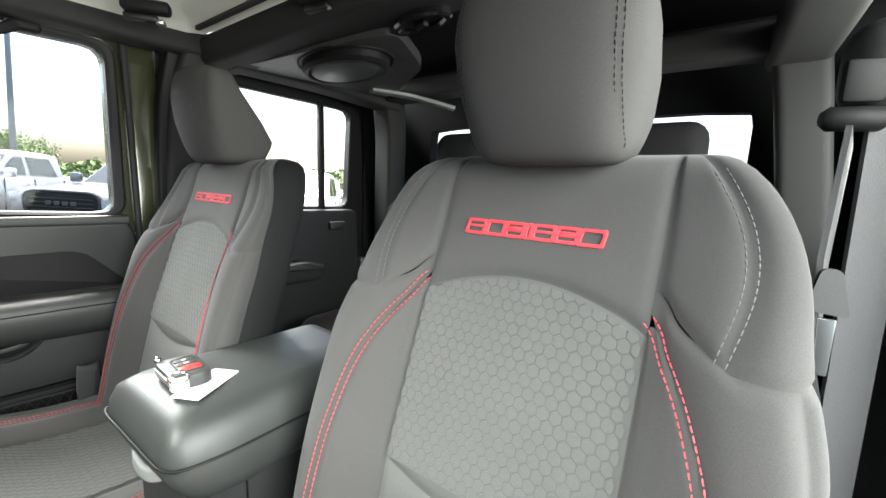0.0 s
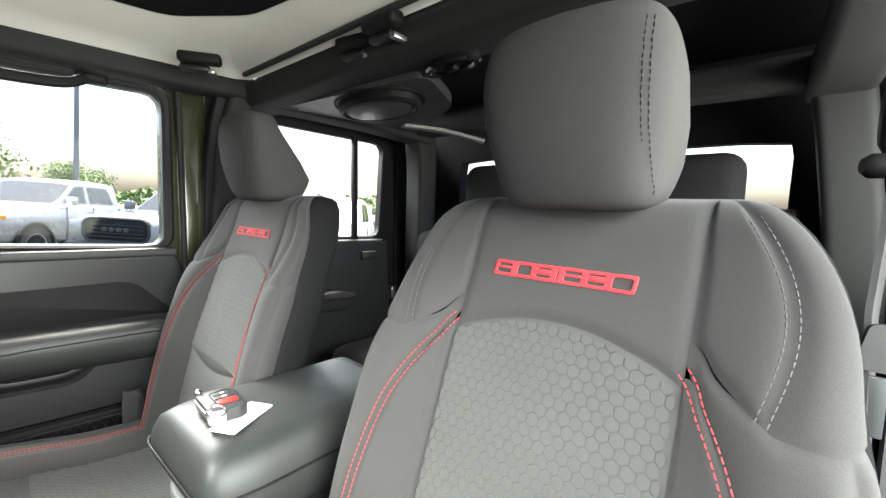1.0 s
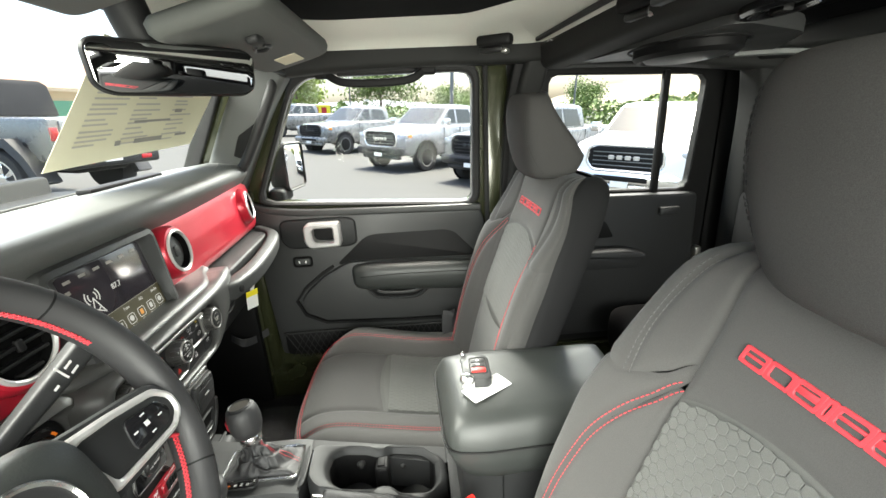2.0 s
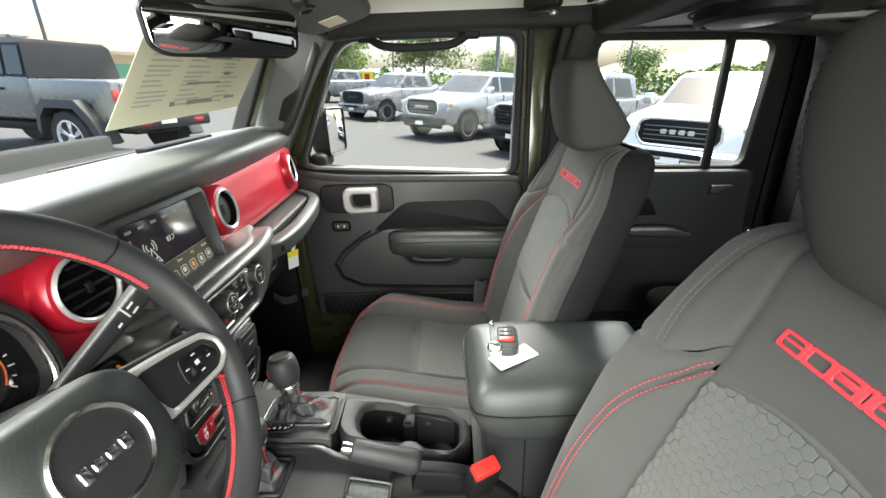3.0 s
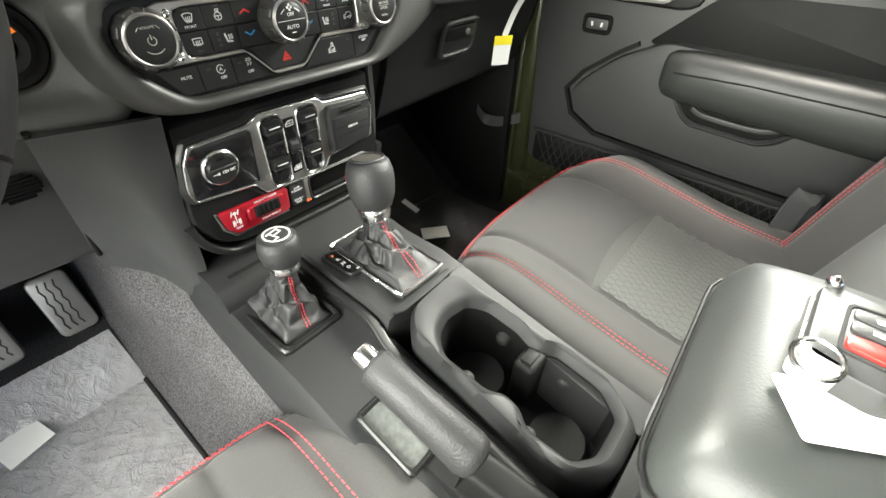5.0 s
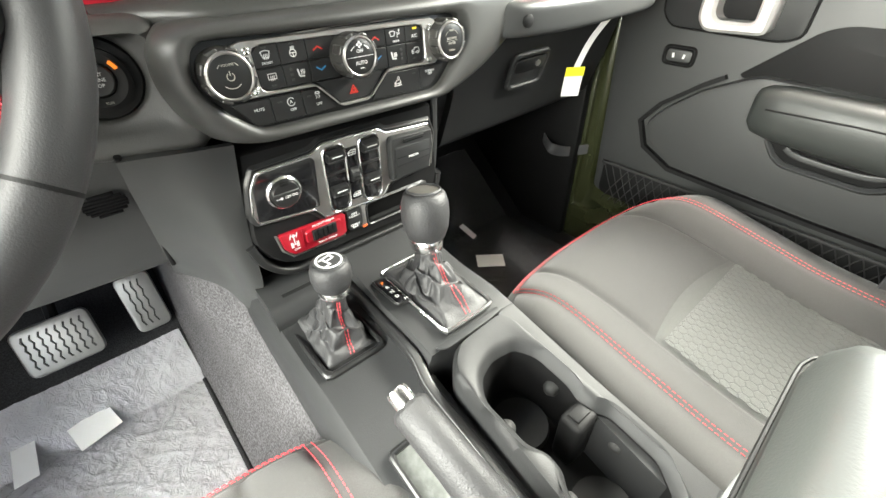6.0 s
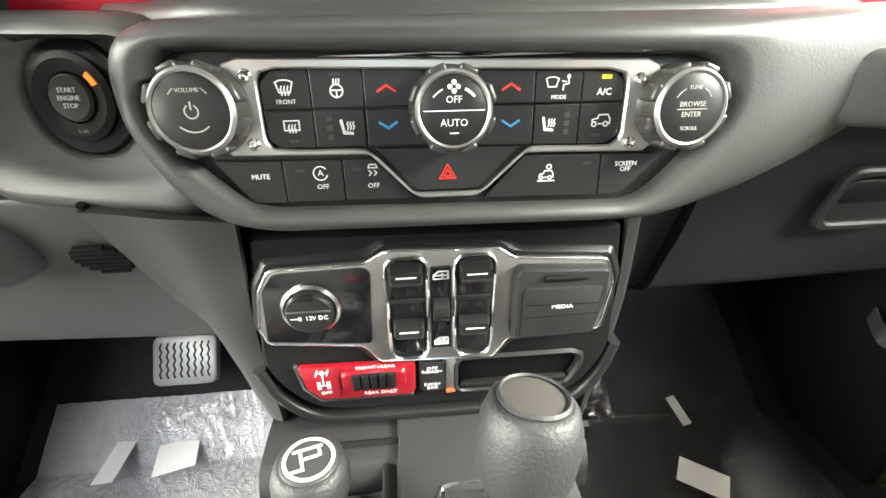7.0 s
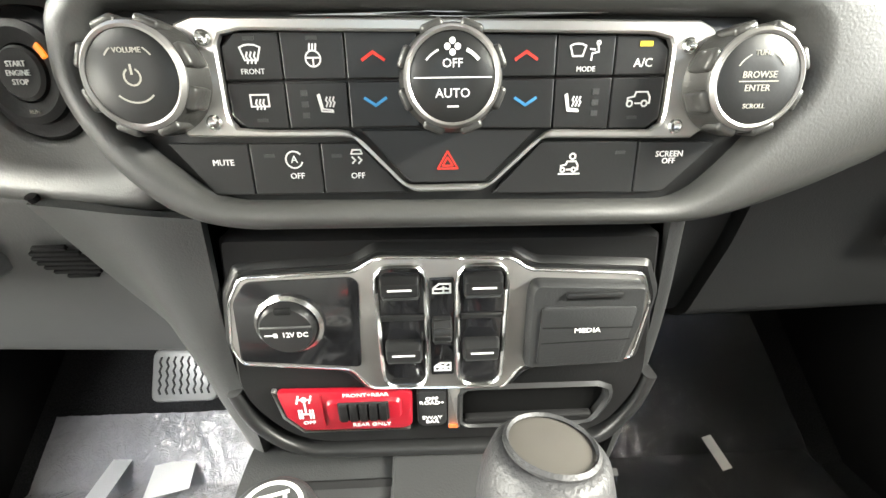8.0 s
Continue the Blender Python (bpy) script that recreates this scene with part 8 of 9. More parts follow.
def crinkled(name, col, alpha, rough, depth):
    """Clear plastic sheet: a see-through skin whose fine creases catch the light."""
    m = mat(name, col, rough, var=0.25, vscale=30, rvar=0.06, alpha=alpha, coat=0.6, spec=1.0)
    n, l = m.node_tree.nodes, m.node_tree.links
    tc = n.new("ShaderNodeTexCoord")
    heights = []
    for scale, warp in ((38.0, 1.6), (105.0, 1.0)):
        tex = n.new("ShaderNodeTexNoise")
        tex.inputs["Scale"].default_value, tex.inputs["Detail"].default_value, tex.inputs["Distortion"].default_value = scale, 3, warp
        l.new(tc.outputs["Object"], tex.inputs["Vector"])
        fold = n.new("ShaderNodeMath")
        fold.operation = "PINGPONG"
        fold.inputs[1].default_value = 0.11
        l.new(tex.outputs["Fac"], fold.inputs[0])
        heights.append(fold)
    add = n.new("ShaderNodeMath")
    add.operation = "MULTIPLY_ADD"
    add.inputs[1].default_value = 0.5
    l.new(heights[1].outputs[0], add.inputs[0])
    l.new(heights[0].outputs[0], add.inputs[2])
    bump = n.new("ShaderNodeBump")
    bump.inputs["Strength"].default_value, bump.inputs["Distance"].default_value = 1.0, depth
    l.new(add.outputs[0], bump.inputs["Height"])
    l.new(bump.outputs[0], n["Principled BSDF"].inputs["Normal"])
    return m


# Pale tint puts the sky reflected from the doorway into the film's colour.
M_FILM_LIT = crinkled("clear_film_lit", (0.66, 0.65, 0.68), 0.50, 0.06, 0.015)


def film(pts, z, seed, h=0.0055):
    """A wrinkled sheet of clear film laid over a mat."""
    o = [Vector(p) for p in pts]

    def at(u, v):
        p = o[0].lerp(o[1], u).lerp(o[3].lerp(o[2], u), v)
        a, b = p.x * 0.8 + p.y * 0.6, p.y * 0.8 - p.x * 0.6
        w = noise.noise((p.x * 14 + seed, p.y * 14, 1.0)) * h * 0.5
        w += max(0.0, 1 - 5 * abs(noise.noise((a * 45 + seed, b * 16, 2.0)))) * h * 0.21 + max(0.0, 1 - 5 * abs(noise.noise((a * 20 + 7, b * 55 + seed, 5.0)))) * h * 0.19
        w += max(0.0, 1 - 4 * abs(noise.noise((p.x * 110, p.y * 95 + seed, 8.0)))) * h * 0.07
        return Vector((p.x, p.y, p.z + w + 0.80 * max(0.0, p.y - 0.31)))
    return grid(at, 170, 190)


dmat = thing("floor_mat", (-0.42, 0.2, FLOOR), "black floor mat under wrinkled clear protective film", "floor mat", "floor mats")
part("mat", merge(box((-0.43, 0.10, FLOOR + 0.008), (0.40, 0.50, 0.012), 0.005)), M_CARPET, dmat)
part("film", film([(-0.63, -0.12, FLOOR + 0.016), (-0.23, -0.12, FLOOR + 0.016), (-0.245, 0.395, FLOOR + 0.018), (-0.63, 0.395, FLOOR + 0.018)], 0, 3.0), M_FILM_LIT, dmat, "wrinkled clear plastic film", smooth=180)
part("sticker", box((0, 0, 0), (0.060, 0.060, 0.0006), 0, 1, pose(-0.410, 0.310, FLOOR + 0.040, 0, 0, 15)), M_WHITE, dmat, "blank white square sticker")
part("sticker", box((0, 0, 0), (0.03, 0.085, 0.0006), 0, 1, pose(-0.500, 0.310, FLOOR + 0.044, 0, 0, 3)), M_WHITE, dmat, "blank white strip sticker")
pmat = thing("floor_mat", (0.40, 0.2, FLOOR), "black passenger floor mat under clear film", "floor mat", "floor mats")
part("mat", box((0.40, 0.14, FLOOR + 0.008), (0.42, 0.50, 0.012), 0.005), M_CARPET, pmat)
# Same clear film in a dark tone: the footwell's shade put into it.
part("film", film([(0.20, -0.1, FLOOR + 0.016), (0.60, -0.1, FLOOR + 0.016), (0.60, 0.50, FLOOR + 0.018), (0.18, 0.50, FLOOR + 0.018)], 0, 9.0, 0.012), crinkled("clear_film_shaded", (0.075, 0.075, 0.078), 0.5, 0.05, 0.02), pmat, "clear plastic film", smooth=180)
part("sticker", box((0, 0, 0), (0.068, 0.046, 0.0006), 0, 1, pose(0.402, 0.187, FLOOR + 0.034, 0, 0, -38)), M_WHITE, pmat, "small white label")
part("sticker", box((0, 0, 0), (0.018, 0.05, 0.0006), 0, 1, pose(0.431, 0.300, FLOOR + 0.050, 25, 0, 14)), M_WHITE, pmat, "small white bar label")


def pedal(x, y, z, w, h, tilt, label):
    p = thing("pedal", (x, y, z - h / 2), label, "pedal", "foot pedals")
    m = face((x, y, z), tilt)
    part("pad", plate(rect(w, h, 0.014), 0.012, 0.004, m), M_PEDAL, p, "worn metal pad")
    part("grip_rib", merge(*[sweep(rect(0.0022, 0.002), [tuple(m @ Vector((-w / 2 + 0.012 + 0.0105 * k, -h / 2 + 0.012 + j * (h - 0.024) / 8, 0.0125))) if j % 2 else tuple(m @ Vector((-w / 2 + 0.015 + 0.0105 * k, -h / 2 + 0.012 + j * (h - 0.024) / 8, 0.0125))) for j in range(9)], up=tuple(m.to_3x3() @ Vector((0, 0, 1)))) for k in range(max(2, int((w - 0.024) / 0.0105) + 1))]), M_RUBBER, p, "wavy rubber ribs")
    part("arm", tube([tuple(m @ Vector((0, 0, -0.002))), tuple(m @ Vector((0, 0.06, -0.05))), tuple(m @ Vector((0, 0.24, -0.08)))], 0.009, 8), M_PLASTIC_DARK, p)


pedal(-0.390, 0.385, 0.872, 0.100, 0.080, 30, "wide worn metal brake pedal")
pedal(-0.272, 0.432, 0.852, 0.055, 0.11, 25, "narrow worn metal accelerator pedal")


# ---- passenger door trim ----
dt = thing("front_door", (0.70, -0.25, 0.82), "closed front door with dark moulded trim and a silver handle", "car door")
dx = lambda pts, h, bev, base=0.0: plate(pts, h, bev, Matrix(((0, 0, -1, 0.722), (1, 0, 0, 0), (0, 1, 0, 0), (0, 0, 0, 1))), base)
DM = Matrix(((0, 0, -1, 0.722), (1, 0, 0, 0), (0, 1, 0, 0), (0, 0, 0, 1)))
part("trim_panel", dx(rounded([(-0.585, 0.84), (0.12, 0.86), (0.14, 1.20), (0.155, 1.376), (0.07, 1.362), (-0.03, 1.346), (-0.57, 1.332), (-0.585, 1.29)], 0.02), 0.03, 0.012), M_PLASTIC_MID, dt, "dark grey door panel")
part("sill_cap", sweep(rounded([(-0.014, -0.012), (0.014, -0.012), (0.014, 0.010), (-0.014, 0.010)], 0.007), smooth_path([(0.706, 0.15, 1.386), (0.702, 0.07, 1.362), (0.70, -0.05, 1.350), (0.70, -0.30, 1.342), (0.70, -0.57, 1.335)], 6)), M_PLASTIC_MID, dt)
hr = rounded([(-0.145, 1.328), (-0.172, 1.318), (-0.172, 1.245), (-0.145, 1.236), (0.035, 1.240), (0.056, 1.262), (0.056, 1.318), (0.040, 1.328)], 0.012)
part("handle_plate", dx(hr, 0.034, 0.004), M_PLASTIC, dt)
part("handle_groove", frame_ring(inset(hr, -0.003), hr, 0.033, 0.002, DM, n=72, c=(-0.06, 1.283)), M_PLASTIC_DARK, dt)
ho_, hi_ = rounded([(-0.130, 1.322), (-0.130, 1.246), (-0.035, 1.243), (-0.020, 1.262), (-0.020, 1.310), (-0.032, 1.322)], 0.012), rounded([(-0.108, 1.306), (-0.108, 1.262), (-0.055, 1.261), (-0.045, 1.272), (-0.045, 1.300), (-0.052, 1.306)], 0.008)
part("silver_handle", frame_ring(ho_, hi_, 0.050, 0.005, DM, base=0.020, n=72, c=(-0.075, 1.284)), M_BRIGHT, dt, "satin silver pull handle")
part("handle_well", dx(inset(hi_, -0.002), 0.036, 0.001), M_PLASTIC_DARK, dt)
so_ = rect(0.062, 0.036, 0.012, 0.004, 1.192)
part("switch_bezel", frame_ring(so_, rect(0.048, 0.022, 0.008, 0.004, 1.192), 0.036, 0.003, DM, n=48, c=(0.004, 1.192)), M_PLASTIC_DARK, dt)
part("seat_switch", dx(rect(0.047, 0.021, 0.007, 0.004, 1.192), 0.034, 0.002), M_PLASTIC_MID, dt)
part("switch_mark", bars([(-0.006, 1.192, 0.004, 0.008, 10), (0.014, 1.192, 0.004, 0.008, -10)], DM @ Matrix.Translation((0, 0, 0.0341)), 0.0004), M_PRINT, dt, smooth=0)
# Flat dark plate, slightly proud of the trim panel.
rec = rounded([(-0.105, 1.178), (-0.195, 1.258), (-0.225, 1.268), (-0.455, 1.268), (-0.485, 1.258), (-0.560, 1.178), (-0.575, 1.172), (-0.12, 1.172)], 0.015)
part("recess", dx(rec, 0.0315, 0.0008), M_PLASTIC_DARK, dt, "flat dark upper field")
lowf = rounded([(-0.14, 1.185), (-0.06, 1.145), (0.00, 1.095), (0.030, 1.055), (0.010, 1.015), (-0.045, 0.985), (-0.30, 0.972), (-0.585, 0.965), (-0.585, 1.175)], 0.02)
part("lower_panel", dx(lowf, 0.046, 0.012), M_PLASTIC_MID, dt, "raised lower door moulding")
part("lower_groove", sweep(rect(0.008, 0.020), [(0.690, y, z) for y, z in ((-0.09, 1.172), (-0.055, 1.150), (0.008, 1.102), (0.040, 1.06), (0.018, 1.008), (-0.045, 0.976), (-0.30, 0.963), (-0.58, 0.957))], up=(1, 0, 0)), M_PLASTIC_DARK, dt)
loops = []
for y, top, bot, out in ((-0.150, 1.158, 1.128, 0.665), (-0.154, 1.170, 1.112, 0.648), (-0.166, 1.178, 1.100, 0.634), (-0.20, 1.182, 1.094, 0.627), (-0.30, 1.181, 1.088, 0.624), (-0.42, 1.178, 1.080, 0.624), (-0.52, 1.175, 1.076, 0.624), (-0.60, 1.172, 1.082, 0.628)):
    h, q = top - bot, 0.692 - out
    loops.append([(0.692, y, top - 0.004), (out + q * 0.45, y, top), (out + q * 0.18, y, top - h * 0.06), (out + q * 0.04, y, top - h * 0.2), (out, y, top - h * 0.42), (out + q * 0.03, y, top - h * 0.68), (out + q * 0.16, y, top - h * 0.9), (out + q * 0.45, y, bot), (0.692, y, bot + 0.004)])
part("armrest", loft(loops), M_LEATHER, dt, "padded dark armrest", smooth=60)
part("armrest_seam", tube([(0.6252, y, z) for y, z in ((-0.18, 1.150), (-0.30, 1.153), (-0.45, 1.150), (-0.59, 1.145))], 0.0015, 6), M_PLASTIC_DARK, dt)
pu, pi_ = rounded([(-0.175, 1.108), (-0.205, 1.065), (-0.225, 1.050), (-0.345, 1.045), (-0.370, 1.055), (-0.405, 1.090), (-0.30, 1.10)], 0.010), rounded([(-0.190, 1.100), (-0.214, 1.070), (-0.230, 1.060), (-0.340, 1.055), (-0.362, 1.064), (-0.390, 1.088), (-0.30, 1.095)], 0.008)
part("pull_pocket", frame_ring(pu, pi_, 0.058, 0.006, DM, n=72, c=(-0.29, 1.078)), M_PLASTIC, dt, "pocket pull under the armrest")
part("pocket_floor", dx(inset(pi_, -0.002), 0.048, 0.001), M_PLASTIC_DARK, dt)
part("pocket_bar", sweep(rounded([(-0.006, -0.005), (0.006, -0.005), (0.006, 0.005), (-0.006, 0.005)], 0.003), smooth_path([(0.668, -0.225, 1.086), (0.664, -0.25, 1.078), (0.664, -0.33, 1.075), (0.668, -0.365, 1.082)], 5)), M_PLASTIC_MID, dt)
# net pocket: crossing cords before a flat dark plate
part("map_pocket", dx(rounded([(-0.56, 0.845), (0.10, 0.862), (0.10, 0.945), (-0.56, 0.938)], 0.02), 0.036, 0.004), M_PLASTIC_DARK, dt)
cords = []
for k in range(34):
    y0 = -0.56 + k * 0.0195
    for s in (1, -1):
        a, b = Vector((0.682, y0, 0.850)), Vector((0.682, y0 + s * 0.05, 0.942))
        if -0.56 < b.y < 0.10:
            cords.append(tube([a, a.lerp(b, 0.5) + Vector((-0.004, 0, 0)), b], 0.0013, 4))
net = part("net", merge(*cords), M_RUBBER, dt, "black elastic net", smooth=0)
net["kind"] = "stuff"
part("net_band", tube([(0.680, -0.56, 0.940), (0.674, -0.25, 0.948), (0.680, 0.10, 0.946)], 0.004, 8), M_RUBBER, dt)
check = thing("door_check_strap", (0.66, 0.19, 0.93), "black fabric door check strap", "strap")
part("strap", sweep(rect(0.003, 0.025), smooth_path([(0.70, 0.15, 0.955), (0.66, 0.19, 0.945), (0.62, 0.21, 0.96), (0.64, 0.25, 0.97)], 6)), M_WEB, check)

# ---- rear door trim ----
rd = thing("rear_door", (0.70, -1.0, 0.82), "closed dark rear door behind the front seat", "car door")
rp = lambda pts, h, bev: plate(pts, h, bev, DM)
part("trim_panel", rp(rounded([(-1.32, 0.84), (-0.69, 0.84), (-0.69, 1.352), (-1.30, 1.335)], 0.02), 0.03, 0.012), M_PLASTIC, rd, "dark door panel")
# Thin dark plate laid on the rear door panel.
part("recess", rp(rounded([(-0.75, 1.20), (-0.78, 1.262), (-0.82, 1.27), (-0.96, 1.268), (-0.99, 1.255), (-1.02, 1.20)], 0.012), 0.0315, 0.0008), M_PLASTIC_DARK, rd)
part("armrest", rp(rounded([(-0.75, 1.175), (-1.05, 1.17), (-1.12, 1.15), (-1.10, 1.10), (-0.78, 1.11)], 0.02), 0.085, 0.015), M_PLASTIC, rd)
part("handle", rp(rect(0.07, 0.03, 0.008, -1.2, 1.28), 0.045, 0.006), M_PLASTIC, rd)
part("latch_striker", box((0.70, -1.325, 1.12), (0.03, 0.02, 0.05), 0.005), M_SILVER, rd)


# ---- outside: parking lot ----
M_ASPHALT = mat("asphalt", (0.052, 0.053, 0.049), 0.85, var=0.18, vscale=0.5, grain=0.6, gscale=120, fine=0.25)
M_LINE = mat("worn_line_paint", (0.55, 0.55, 0.5), 0.7, var=0.2, vscale=6)
M_TYRE = mat("tyre_rubber", (0.02, 0.02, 0.02), 0.8, grain=0.4, gscale=120)
M_CARGLASS = mat("dark_car_glass", (0.03, 0.035, 0.035), 0.05, var=0.1, rvar=0.02)
M_LAMP_CLEAR = mat("clear_headlamp", (0.55, 0.56, 0.55), 0.12, metal=0.4, var=0.2)
M_LAMP_RED = mat("red_tail_lamp", (0.38, 0.015, 0.02), 0.2, coat=0.5)
M_LAMP_AMBER = mat("amber_reflector", (0.7, 0.25, 0.02), 0.3)
PAINT = {
    "grey": mat("grey_metallic_paint", (0.20, 0.205, 0.21), 0.25, metal=0.5, coat=0.8, var=0.05),
    "silver": mat("silver_grey_paint", (0.30, 0.305, 0.31), 0.25, metal=0.5, coat=0.8, var=0.05),
    "white": mat("white_car_paint", (0.74, 0.75, 0.75), 0.3, coat=0.8, var=0.03),
    "dark": mat("dark_grey_paint", (0.17, 0.175, 0.17), 0.28, metal=0.4, coat=0.8, var=0.05),
}


def lot(y):
    """The lot rises gently towards the front of the parked car."""
    return GROUND + 3.4 * math.tanh(y / 60) + 0.26 * ease(1, 8, y)


def lot_sheet(u, v):
    a, b = 2 * u - 1, 2 * v - 1
    x, y = 1200 * a * abs(a) ** 2, 1200 * b * abs(b) ** 3
    return Vector((x, y, lot(y)))


ground = solo("ground", grid(lot_sheet, 60, 160), M_ASPHALT, "grey asphalt of a dealer parking lot", "ground", kind="structure")
outdoor = []


def settle(ob):
    """Stands a thing on the sloping lot."""
    x, y, z = ob.matrix_basis.translation
    at = Matrix.Translation((x, y, z))
    ob.matrix_basis = Matrix.Translation((0, 0, lot(y) - GROUND)) @ at @ Matrix.Rotation(radians(3.2), 4, "X") @ at.inverted() @ ob.matrix_basis



def car_wheel(par, x, y, r, chrome, w=0.27):
    m = Matrix.Translation((x, y, r)) @ Matrix.Rotation(radians(-90 if y > 0 else 90), 4, "X")
    tyre = part("wheel", lathe([(r * 0.62, -w / 2), (r * 0.93, -w / 2), (r, -w / 2 + 0.04), (r, w / 2 - 0.04), (r * 0.93, w / 2), (r * 0.66, w / 2), (r * 0.62, w / 2 - 0.03)], 40, m), M_TYRE, par, "black tyred road wheel")
    spokes = []
    for k in range(6):
        a = k * math.pi / 3
        for d in (-0.1, 0.1):
            spokes.append(box((0, r * 0.36, 0), (r * 0.085, r * 0.50, 0.03), 0.008, 1, m @ Matrix.Translation((0, 0, w / 2 - 0.035)) @ Matrix.Rotation(a + d, 4, "Z")))
    part("rim", merge(lathe([(r * 0.66, w / 2 - 0.06), (r * 0.665, w / 2 + 0.002), (r * 0.60, w / 2 + 0.004), (r * 0.57, w / 2 - 0.04)], 40, m, caps=False), lathe([(r * 0.16, w / 2 - 0.06), (r * 0.16, w / 2 - 0.01), (r * 0.1, w / 2 - 0.004)], 20, m), *spokes), M_CHROME if chrome else M_GREYMETAL, tyre, "spoked alloy rim")
    part("rim_well", lathe([(r * 0.62, w / 2 - 0.08), (0.01, w / 2 - 0.09)], 30, m), M_PLASTIC_DARK, tyre)


def hull(stations):
    """Skin of a car body through cross-sections: (x, half width, bottom, top, shoulder)."""
    loops = []
    for x, hw, zb, zt, sh in stations:
        half = [(hw * 0.9, zb), (hw, zb + 0.10), (hw + 0.012, (zb + zt) / 2), (hw, zt - sh), (hw - sh * 0.45, zt - sh * 0.25), (hw - sh * 1.3, zt), (hw * 0.4, zt + 0.012)]
        loops.append([(x, y, z) for y, z in half] + [(x, -y, z) for y, z in half[::-1]])
    return loft(loops)


def pickup(pos, heading, paint, label, chrome=True, bar="black"):
    t = thing("pickup_truck", Matrix.Translation((*pos, GROUND)) @ Matrix.Rotation(radians(heading), 4, "Z"), label, "pickup truck", "parked pickup trucks", local=True)
    P = PAINT[paint]
    bd = part("body", hull([(2.78, 0.78, 0.62, 1.02, 0.1), (2.72, 0.93, 0.5, 1.12, 0.12), (2.45, 0.99, 0.46, 1.20, 0.14), (1.9, 1.01, 0.46, 1.26, 0.15), (1.3, 1.02, 0.44, 1.31, 0.13), (1.15, 1.02, 0.42, 1.31, 0.08), (-0.95, 1.02, 0.42, 1.33, 0.06), (-1.0, 1.02, 0.44, 1.36, 0.05), (-2.85, 1.01, 0.5, 1.38, 0.05), (-2.92, 0.97, 0.55, 1.34, 0.05)]), P, t, "painted body shell", smooth=50)
    rows = [((1.28, 0.90, 1.29), (-0.98, 0.90, 1.29)), ((1.0, 0.875, 1.45), (-0.97, 0.875, 1.45)), ((0.52, 0.79, 1.82), (-0.92, 0.79, 1.83)), ((0.36, 0.73, 1.90), (-0.88, 0.73, 1.90)), ((0.10, 0.55, 1.945), (-0.80, 0.55, 1.94))]
    part("cab", loft([[(a[0], -a[1], a[2]), (a[0] + 0.05, -a[1] * 0.5, a[2]), (a[0] + 0.05, a[1] * 0.5, a[2]), (a[0], a[1], a[2]), (b[0], b[1], b[2]), (b[0], -b[1], b[2])] for a, b in rows]), P, t, "painted cab roof")
    part("windshield", loft([[(1.21, -0.83, 1.34), (1.25, -0.4, 1.34), (1.25, 0.4, 1.34), (1.21, 0.83, 1.34)][::s] for s in (1,)] + [[(0.54, -0.73, 1.83), (0.59, -0.38, 1.84), (0.59, 0.38, 1.84), (0.54, 0.73, 1.83)]], False, False), M_CARGLASS, t, "dark sloping windshield")
    for sy in (1, -1):
        for pts in ([(0.98, 1.37), (0.50, 1.78), (0.22, 1.80), (0.22, 1.37)], [(0.12, 1.37), (0.12, 1.80), (-0.62, 1.80), (-0.78, 1.37)]):
            bmw = loft([[(x, sy * (0.895 - (z - 1.29) * 0.20 + 0.012), z) for x, z in pts], [(x, sy * (0.895 - (z - 1.29) * 0.20 - 0.01), z) for x, z in pts]])
            part("side_window", bmw, M_CARGLASS, t, "dark side window")
        part("mirror", box((1.02, sy * 1.13, 1.42), (0.12, 0.22, 0.20), 0.04, 2), M_CHROME if chrome else P, t, "door mirror")
        part("door_handle", box((0.30, sy * 1.035, 1.18), (0.18, 0.03, 0.035), 0.012, 2), M_CHROME if chrome else P, t)
        part("door_seam", merge(*[box((x, sy * 1.025, 0.92), (0.012, 0.02, 0.76)) for x in (1.02, 0.17, -0.80)]), M_PLASTIC_DARK, t)
        hl = part("headlight", box((2.63, sy * 0.80, 1.04), (0.20, 0.34, 0.12), 0.04, 2, None), M_LAMP_CLEAR, t, "clear headlight")
        part("side_marker", box((2.56, sy * 0.965, 1.03), (0.14, 0.05, 0.09), 0.015, 2), M_LAMP_AMBER, hl)
        part("tail_light", box((-2.88, sy * 0.92, 1.12), (0.08, 0.16, 0.32), 0.03, 2), M_LAMP_RED, t, "red tail light")
        part("fog_lamp", box((2.79, sy * 0.68, 0.62), (0.06, 0.16, 0.08), 0.03, 2), M_LAMP_CLEAR, t)
        part("sill_step", box((0.1, sy * 1.0, 0.40), (2.1, 0.12, 0.06), 0.02, 2), M_PLASTIC_DARK, t)
        for ax_ in (1.87, -1.80):
            car_wheel(t, ax_, sy * 0.90, 0.41, chrome)
            part("wheel_arch", loft([[(ax_ + 0.50 * math.cos(a) * f, sy * yy, 0.42 + 0.50 * math.sin(a) * f) for f, yy in ((1.0, 1.045), (0.90, 1.05), (0.90, 0.78), (1.0, 0.78))] for a in [math.pi * i / 20 for i in range(21)]]), M_PLASTIC_DARK, t)
            # Flat black disc on the body side: the arch hollow's shade as colour.
            part("arch_well", plate([(ax_ + 0.46 * math.cos(a), 0.42 + 0.46 * math.sin(a)) for a in [math.pi * 2 * i / 28 for i in range(28)]], 0.02, 0.002, Matrix(((1, 0, 0, 0), (0, 0, sy, sy * 1.012), (0, 1, 0, 0), (0, 0, 0, 1)))), M_PLASTIC_DARK, t)
    gm_ = Matrix(((0, 0, 1, 2.735), (1, 0, 0, 0), (0, 1, 0, 0), (0, 0, 0, 1)))
